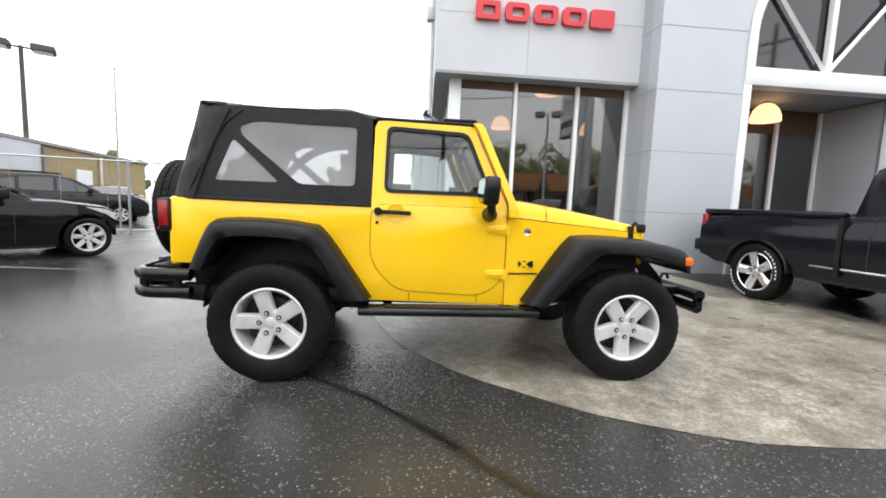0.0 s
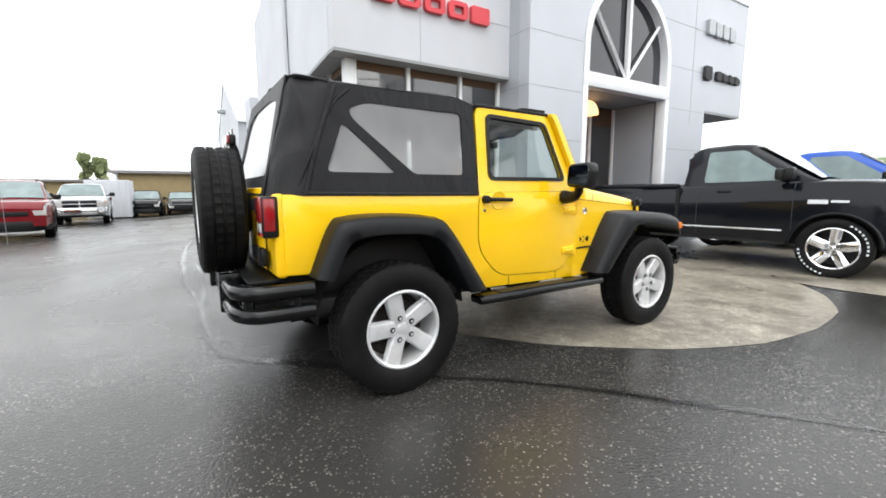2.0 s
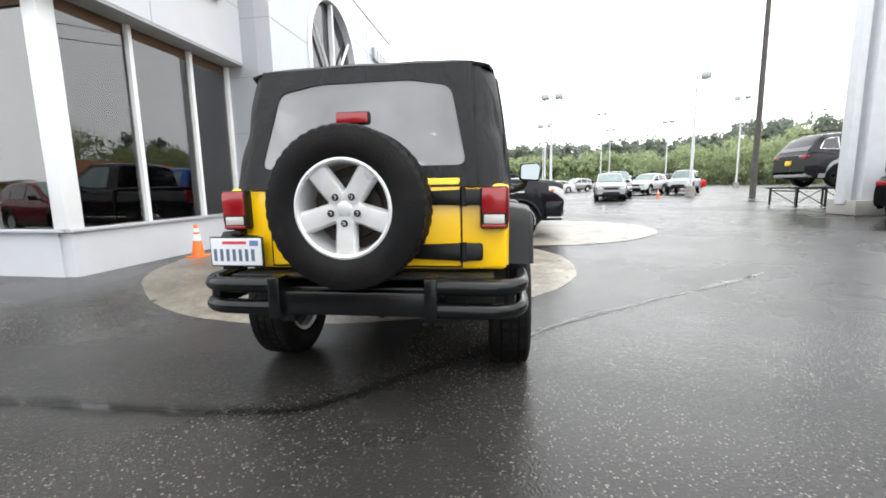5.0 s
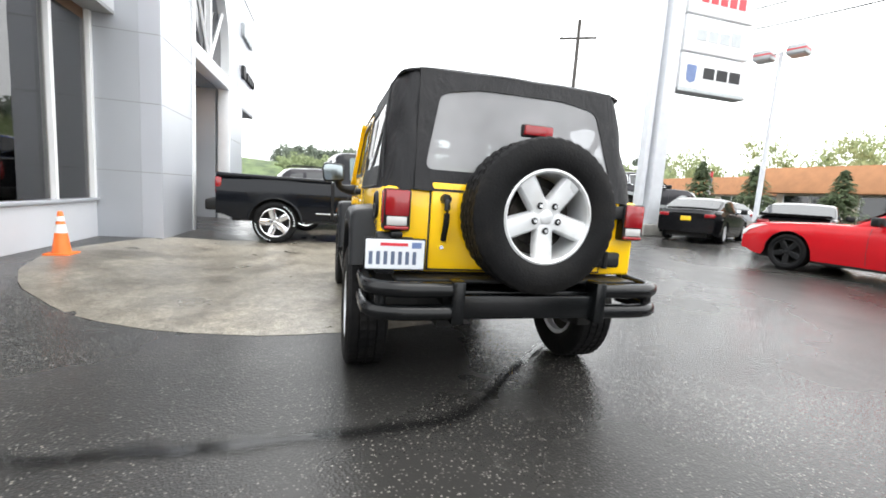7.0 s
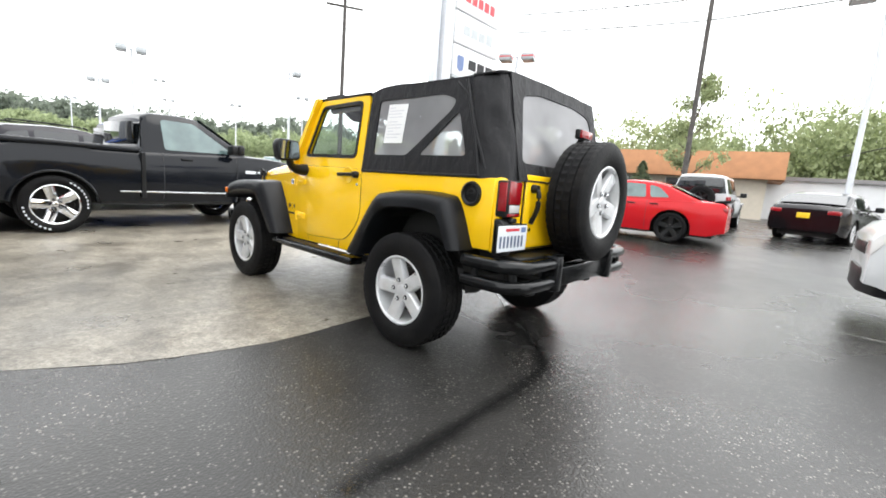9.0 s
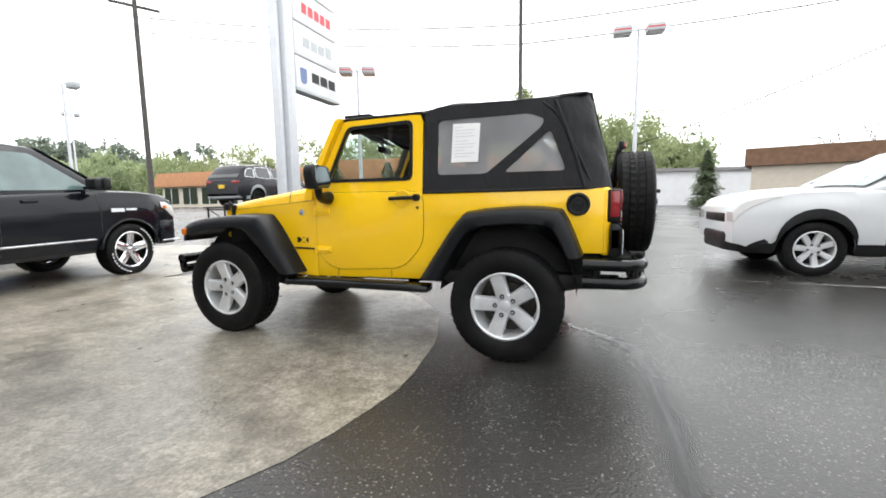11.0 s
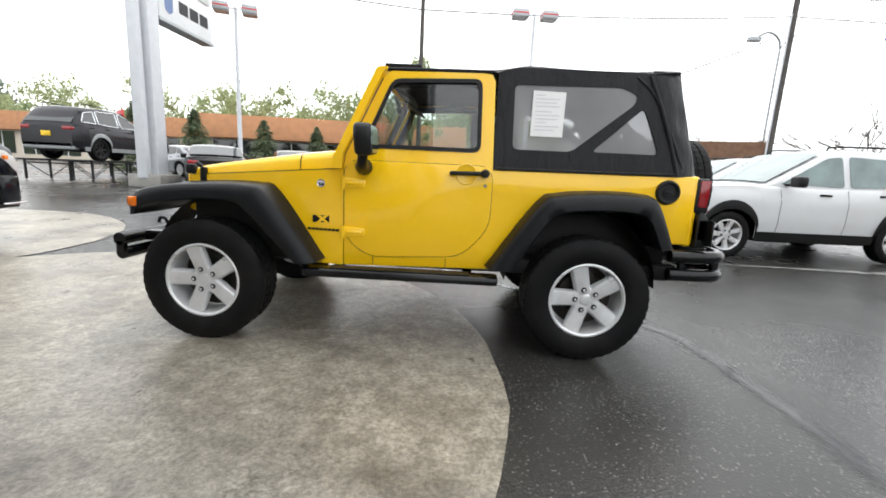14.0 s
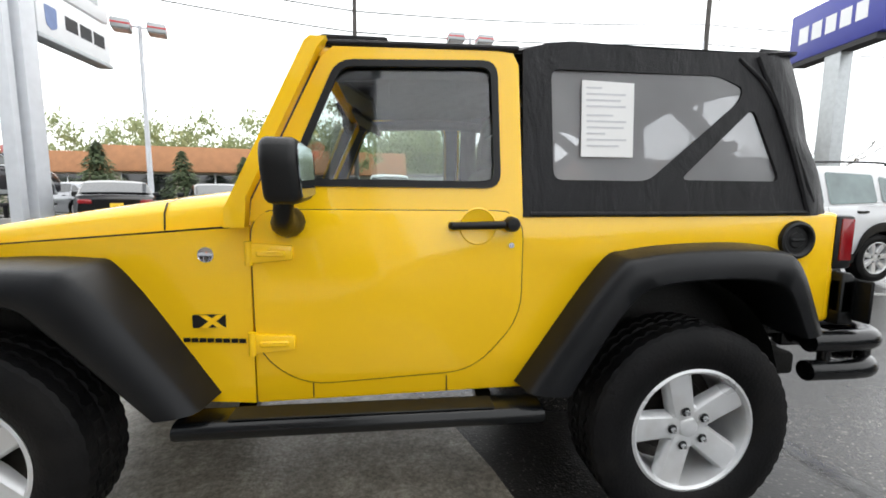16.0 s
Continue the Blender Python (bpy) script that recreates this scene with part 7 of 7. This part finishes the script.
# tan block workshop and fences on the far side
tb = thing("workshop_building", "tan block workshop with white roller doors", "building", pose(0, 0, 0))
tan_o = Vector((-15.3, 25.1))
tdir = Vector((2.6, -12.75)).normalized()
tm = Matrix.Translation((tan_o.x, tan_o.y, -0.35)) @ Matrix.Rotation(math.atan2(tdir.y, tdir.x), 4, "Z")
tb.matrix_basis = tm
part("wall", box(0, 24, -9, 0, 0, 3.2), M_BRICK, tb)
part("roof_edge", box(-0.2, 24.2, -9.2, 0.12, 3.2, 3.32), M_METALROOF, tb)
part("clad_panel", box(10.9, 24, 0.0, 0.06, 2.1, 3.2), M_ACM, tb, "pale metal cladding panel")
for xa, w, z0, z1 in ((0.5, 2.1, 0, 1.3), (3.8, 1.7, 0, 1.35), (6.9, 1.4, 1.2, 2.4)):
    d = part("roller_door", box(xa, xa + w, 0.0, 0.06, z0, z1), M_WHITE, tb)
    if z0 == 0:
        for k in range(3):
            part("door_pane", box(xa + 0.18 + 0.46 * k, xa + 0.52 + 0.46 * k, 0.061, 0.07, 0.80, 1.02), M_TINT, d)
part("downpipe", tube([(6.1, 0.1, 0.0), (6.1, 0.1, 3.1)], 0.06, 8), M_WHITE, tb)
part("downpipe", tube([(10.8, 0.1, 0.0), (10.8, 0.1, 3.1)], 0.06, 8), M_METALROOF, tb)

tb2 = thing("workshop_building", "long low tan block workshop with flat roof", "building", pose(-6.0, 35.0, -0.45, 0, 0, 0))
part("wall", box(1.5, 13, 0, 10, 0, 3.0), M_BRICK, tb2)
part("roof_edge", box(1.2, 13.3, -0.5, 10.3, 3.0, 3.2), M_METALROOF, tb2)
part("wall_low", box(-14, 1.49, 0.6, 9, 0, 2.4), M_BRICK, tb2)
part("roof_edge_low", box(-14.3, 1.19, 0.2, 9.3, 2.4, 2.55), M_METALROOF, tb2)
part("downpipe", tube([(1.6, -0.1, 0.0), (1.6, -0.1, 3.0)], 0.07, 8), M_WHITE, tb2)

fence = thing("chain_link_fence", "galvanised fence posts and rail along the lot", "fence", pose(0, 0, 0))
for k in range(7):
    x, y = -6.7 - 2.9 * k, 9.0 - 0.75 * k
    part("post", cone_post(x, y, 0, 2.05, 0.035, 0.035, 8), M_GALV, fence)
part("rail", tube([(-4.6, 9.6, 2.0), (-6.7, 9.0, 2.0), (-24.1, 4.5, 2.0)], 0.025, 6), M_GALV, fence)
part("bottom_rail", tube([(-4.6, 9.6, 0.12), (-6.7, 9.0, 0.12), (-24.1, 4.5, 0.12)], 0.02, 6), M_GALV, fence)
for k in range(60):
    t_ = k / 60
    if k % 3 == 0:
        x, y = -4.2 - 19.9 * t_, 9.65 - 5.1 * t_
        part("wire_upright", tube([(x, y, 0.12), (x, y, 2.0)], 0.005, 4), M_GALV, fence)

suv("suv", heading(-12.3, 12.4, 0.75, 0.6), P_GREY, "dark suv parked behind the fence", True)
sedan(heading(-11.2, 15.2, -0.55, 0.83), P_BLACK, "dark sedan with red tail lamps behind the fence", True)
suv("suv", heading(-5.5, 16.4, 0.16, -1), P_DRED, "dark red suv parked in the back row", True)
pickup(heading(-4.9, 25.6, 0.06, -1), P_WHITE, "white pickup truck parked in the back row", True)
suv("suv", heading(-2.6, 33.2, -0.03, -1), P_BLACK, "black suv parked at the workshop wall", True)
sedan(heading(-0.6, 33.2, 0.0, -1), P_BLACK, "dark sedan parked at the workshop wall", True)
ct = thing("storage_container", "pale grey steel storage container", "container", pose(-4.4, 30.2, gz(-4.4, 30), 0, 0, 0))
part("shell", box(-1.0, 1.1, -1.5, 1.5, 0.1, 2.3, 0.03), M_STUCCO, ct)
for k in range(6):
    part("rib", box(-0.9 + 0.36 * k, -0.78 + 0.36 * k, -1.54, -1.5, 0.15, 2.25), M_STUCCO, ct)

# white gabled building behind the showroom
gb = thing("gabled_building", "white two-storey building with a gable end", "building", pose(1.29, 16.56, -0.24) @ Matrix.Scale(1.2, 4))
for s in (0,):
    gable = [(0, 0), (0, 3.6), (3.6, 5.5), (7.2, 3.6), (7.2, 0)]
    part("wall", prism(gable, 0.05, 10, "x"), M_STUCCO, gb)
    part("roof", loft([[(0.02, -0.12, 3.56), (10.2, -0.12, 3.56)], [(0.02, 3.6, 5.53), (10.2, 3.6, 5.53)], [(0.02, 7.32, 3.56), (10.2, 7.32, 3.56)]]), M_ACM, gb, "pale metal roof")
    for k in range(4):
        w = part("window", box(0.0, 0.052, 1.5 + 1.0 * k, 2.05 + 1.0 * k, 2.55, 3.5), M_TINT, gb)
        part("window_sill", box(-0.06, 0.0, 1.42 + 1.0 * k, 2.13 + 1.0 * k, 2.45, 2.55), M_WHITE, w)
    for k in range(2):
        part("door", box(0.0, 0.052, 1.2 + 2.9 * k, 2.2 + 2.9 * k, 0.1, 1.6), M_ACMD, gb)
    part("lamp", box(-0.25, 0.05, 3.5, 3.75, 4.35, 4.5, 0.02), M_GALV, gb)
part("link_wall", box(0.3, 8, -1.1, 0.0, 0, 4.2), M_STUCCO, gb)
part("link_window", box(0.28, 0.31, -0.75, -0.25, 2.3, 3.3), M_DARK, gb)

bin_ = thing("waste_bin", "rusty brown steel waste bin by the wall", "bin", pose(-0.15, 12.7, gz(0, 12.7)) @ Matrix.Diagonal((0.62, 0.7, 0.85, 1)))
part("body", prism([(-0.55, 0.0), (0.55, 0.0), (0.62, 0.75), (-0.62, 0.75)], -0.5, 0.5, "y", 0.02), M_BIN, bin_)
part("lid", box(-0.66, 0.66, -0.54, 0.54, 0.75, 0.80, 0.01), M_DARK, bin_)
for x, y in ((0.35, 12.7), (0.15, 13.9)):
    b_ = thing("bollard", "yellow painted steel bollard", "bollard", pose(x, y, gz(x, y)), "bollards")
    part("post", tube([(0, 0, 0), (0, 0, 0.95), (0, 0, 1.0)], [0.075, 0.075, 0.04], 12), M_BOLLARD, b_)
ac = thing("air_conditioner", "grey outdoor air conditioning cabinet on a plinth", "air conditioner", pose(1.3, 13.0, gz(1, 13)))
part("plinth", box(-0.35, 0.45, -0.5, 0.6, 0, 0.22, 0.02), M_STUCCO, ac)
part("cabinet", box(-0.32, 0.42, -0.45, 0.55, 0.22, 0.85, 0.02), M_ACM, ac)
part("louvre", box(-0.33, -0.318, -0.38, 0.48, 0.30, 0.78), M_METALROOF, ac)
structure("entrance_ramp", prism([(-0.9, -0.05), (-0.9, 0.02), (0.75, 0.25), (1.95, 0.25), (1.95, -0.05)], 9.75, 11.9), M_WOODRAMP, "grey concrete ramp to the side door", "ramp")
wb_ = thing("wall_box", "small grey meter box on the white wall", "box", SKEW @ pose(GX - 0.12, 13.1, 1.35))
part("case", box(-0.08, 0.02, -0.15, 0.15, 0, 0.55, 0.01), M_ACM, wb_)


# ---- trees ----
def crown(rnd, centres, count, size, bm, plain=False):
    """Small folded leaf clumps round the centres."""
    for _ in range(count):
        c, r = rnd.choice(centres)
        v = Vector((rnd.gauss(0, 1), rnd.gauss(0, 1), rnd.gauss(0, 0.8)))
        v = v.normalized() * r * (rnd.random() ** (0.75 if plain else 0.45))
        p = Vector(c) + v
        s = size * rnd.uniform(0.6, 1.3)
        e = Euler((rnd.uniform(0, 6.3), rnd.uniform(0, 6.3), rnd.uniform(0, 6.3))).to_matrix()
        q = [p + e @ Vector(o) * s for o in ((-1, -0.5, 0), (0, -0.7, 0.25), (1, -0.3, 0), (0.8, 0.6, 0.1), (-0.1, 0.8, 0.3), (-0.9, 0.4, 0))]
        if plain:
            bm.faces.new([bm.verts.new(q[k]) for k in (0, 2, 3, 5)])
            continue
        vs = [bm.verts.new(w) for w in q]
        bm.faces.new(vs[:4])
        bm.faces.new((vs[0], vs[3], vs[4], vs[5]))


def broadleaf(x, y, h, w, seed, leaves=900, size=0.16, mt=None, base=None, label="slender tree with light spring leaves"):
    rnd = random.Random(seed)
    t = thing("tree", label, "tree", pose(x, y, gz(x, y) if base is None else base), "trees")
    pts = [Vector((rnd.uniform(-0.05, 0.05) * k, rnd.uniform(-0.05, 0.05) * k, h * 0.92 * k / 6)) for k in range(7)]
    bm = tube(pts, [0.10 * h / 6 * (1 - 0.13 * k) for k in range(7)], 8)
    cents = []
    for k in range(14):
        f = rnd.uniform(0.28, 0.97)
        a = rnd.uniform(0, 6.3)
        p = pts[0].lerp(pts[-1], f)
        ln = w * (1.1 - f) * rnd.uniform(0.7, 1.2) + 0.2
        q = p + Vector((math.cos(a) * ln, math.sin(a) * ln, ln * 0.75))
        m_ = p.lerp(q, 0.55) + Vector((0, 0, 0.08 * h / 6))
        bm = join(bm, tube([p, m_, q], [0.035 * h / 6, 0.022 * h / 6, 0.008 * h / 6], 5))
        cents += [(q, w * 0.34), (m_, w * 0.26)]
    cents.append((pts[-1], w * 0.3))
    part("trunk", bm, M_BARK, t)
    cb = bmesh.new()
    crown(rnd, cents, leaves, size, cb)
    part("crown", cb, mt or M_LEAF, t)
    return t


def fir(x, y, h, w, seed, count=2200):
    rnd = random.Random(seed)
    t = thing("fir_tree", "dark green conical fir tree", "tree", pose(x, y, gz(x, y)), "fir trees")
    part("trunk", cone_post(0, 0, 0, h * 0.95, 0.10 * h / 5, 0.02, 8), M_BARK, t)
    bm = bmesh.new()
    for _ in range(count):
        f = rnd.random() ** 0.8
        z = h * (0.08 + 0.92 * (1 - f))
        tier = 0.85 + 0.15 * math.sin(z * 9)
        r = w * 1.15 * (f ** 0.85) * tier * rnd.uniform(0.25, 1.0)
        a = rnd.uniform(0, 6.3)
        p = Vector((r * math.cos(a), r * math.sin(a), z - r * 0.35))
        d = Vector((math.cos(a), math.sin(a), -0.45)) * (0.32 * h / 5) * rnd.uniform(0.6, 1.2)
        s = Vector((-math.sin(a), math.cos(a), 0)) * 0.10 * h / 5
        vs = [bm.verts.new(v) for v in (p - s * 1.2, p + d * 0.6 - s * 0.7, p + d, p + d * 0.6 + s * 0.6, p + s)]
        bm.faces.new(vs)
    part("crown", bm, M_FIR, t)
    return t


broadleaf(3.4, -20.5, 6.9, 1.45, 11, 2400, 0.065, M_LEAFP)
for i, (x, y, h, w) in enumerate([(17.5, -24, 4.6, 1.5), (13.5, -25, 4.2, 1.3), (10.5, -26.5, 4.0, 1.3), (20.5, -23, 5.0, 1.6), (7.5, -27, 3.8, 1.2)]):
    fir(x, y, h * 0.85, w * 1.35, 40 + i)
fir(-7.5, -27.5, 3.6, 1.3, 60)


def bare_tree(x, y, h, spread, seed):
    """A leafless tree: limbs that fork four times and thin out."""
    rnd = random.Random(seed)
    t = thing("bare_tree", "low spreading bare tree with thin brown twigs", "tree", pose(x, y, gz(x, y)), "bare trees")
    bits = [tube([(0, 0, 0), (0.05, 0, h * 0.35)], [0.14, 0.11], 8)]

    def grow(p, d, ln, r, depth):
        q = p + d * ln
        m_ = p.lerp(q, 0.5) + Vector((rnd.uniform(-0.1, 0.1), rnd.uniform(-0.1, 0.1), 0.08)) * ln
        bits.append(tube([p, m_, q], [r, r * 0.8, r * 0.55], 4))
        if depth:
            for _ in range(3):
                e = (d + Vector((rnd.uniform(-0.8, 0.8), rnd.uniform(-0.8, 0.8), rnd.uniform(-0.35, 0.5)))).normalized()
                grow(m_ if rnd.random() < 0.35 else q, e, ln * rnd.uniform(0.5, 0.8), r * 0.55, depth - 1)

    for k in range(6):
        a = k * 1.05 + rnd.uniform(-0.3, 0.3)
        grow(Vector((0.05, 0, h * rnd.uniform(0.25, 0.35))), Vector((math.cos(a) * spread, math.sin(a) * spread, 1)).normalized(), h * 0.42, 0.05, 3)
    part("trunk", bits[0], M_BARK, t)
    part("crown", join(*bits[1:]), M_BARK, t)
    return t


bare_tree(-19.5, -20.0, 5.3, 1.6, 13)
bare_tree(-23.5, -21.5, 5.2, 1.7, 15)
bare_tree(-15.0, -25, 4.9, 1.4, 14)


def tree_belt(name, arc_pts, seed, mt, hmin, hmax, count, leaf, label, spread=6.0, base=0.0, n=850):
    """A far belt of trees as one mass of leaf clumps over uneven crowns."""
    rnd = random.Random(seed)
    bm = bmesh.new()
    pts = smooth_path([(*p, 0) for p in arc_pts], 12)
    for _ in range(count):
        k = rnd.uniform(0, len(pts) - 1.001)
        p = pts[int(k)].lerp(pts[int(k) + 1], k - int(k))
        h = rnd.uniform(hmin, hmax)
        c = Vector((p.x + rnd.uniform(-spread, spread), p.y + rnd.uniform(-spread, spread), base))
        cents = [(c + Vector((rnd.uniform(-1, 1) * h * 0.22, rnd.uniform(-1, 1) * h * 0.22, h * f)), h * rnd.uniform(0.13, 0.22)) for f in (0.12, 0.25, 0.36, 0.46, 0.56, 0.66, 0.76, 0.86)]
        crown(rnd, cents, n, leaf * 0.62, bm, True)
    ob = link(name, bm, mt)
    return tagged(ob, label, "trees", kind="stuff")


tree_belt("far_trees", [(-11, -62), (0, -60), (12, -58), (25, -58), (55, -62), (85, -58)], 71, M_LEAFP, 6, 13, 120, 0.34, "belt of pale spring trees behind the shops", n=800)
# the belts from here on wear the leaf colours with haze mixed in
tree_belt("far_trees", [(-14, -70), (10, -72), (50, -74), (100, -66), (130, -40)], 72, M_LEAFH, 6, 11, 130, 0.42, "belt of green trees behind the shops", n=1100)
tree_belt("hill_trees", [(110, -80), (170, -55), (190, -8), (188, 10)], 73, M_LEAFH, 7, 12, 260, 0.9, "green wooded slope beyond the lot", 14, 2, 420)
tree_belt("hill_firs", [(150, -110), (230, -60), (250, -8), (248, 14)], 74, M_FIRHAZE, 10, 18, 200, 1.15, "conifer wood paled by haze on the distant hill", 16, 6, 420)
hill = loft([[(115 + 12 * k + 40 * math.cos(a * 1.3), 260 * math.sin(a), [0, 3, 8, 12, 8][k] * (0.75 + 0.25 * math.sin(5 * a))) for a in np.linspace(-0.9, 0.6, 40)] for k in range(5)])
tagged(link("hill", hill, M_SLOPE, angle=80), "distant green wooded hill", "hill", kind="structure")
for s_, (x, y, h) in enumerate([(-34, 52, 6.5), (-31, 52, 5.5), (-9, 56, 6.0), (-7.6, 56, 5.4)]):
    tp = broadleaf(x, y, h, h * 0.16, 90 + s_, 500, 0.28, M_LEAFP, label="tall narrow poplar tree in spring leaf")

# far rows of cars across the lot
rnd = random.Random(5)
cols = [P_WHITE, P_SILVER, P_BLACK, P_GREY, P_RED, P_WHITE]
for i, (x, y, a) in enumerate([(33, -9.5, 168), (28, -7.8, 170), (46, -14.5, 100), (46, -18.5, 100), (50, -22, 100), (38, -11.2, 140), (52, -8, 120), (56, -11, 120), (44, -2.5, 100), (48, 1.5, 100), (60, -17, 100), (37.0, -13.6, 140)]):
    if i == 0:
        pickup(pose(x, y, gz(x, y), 0, 0, a), P_SILVER, "silver pickup truck facing across the lot", True)
    elif i % 2:
        suv("suv", pose(x, y, gz(x, y), 0, 0, a), cols[i % 6], "suv parked in a far row of the lot", True)
    else:
        sedan(pose(x, y, gz(x, y), 0, 0, a), cols[i % 6], "sedan parked in a far row of the lot", True)

copy_thing(cone, pose(28.5, -11.2, gz(28.5, -11.2)))
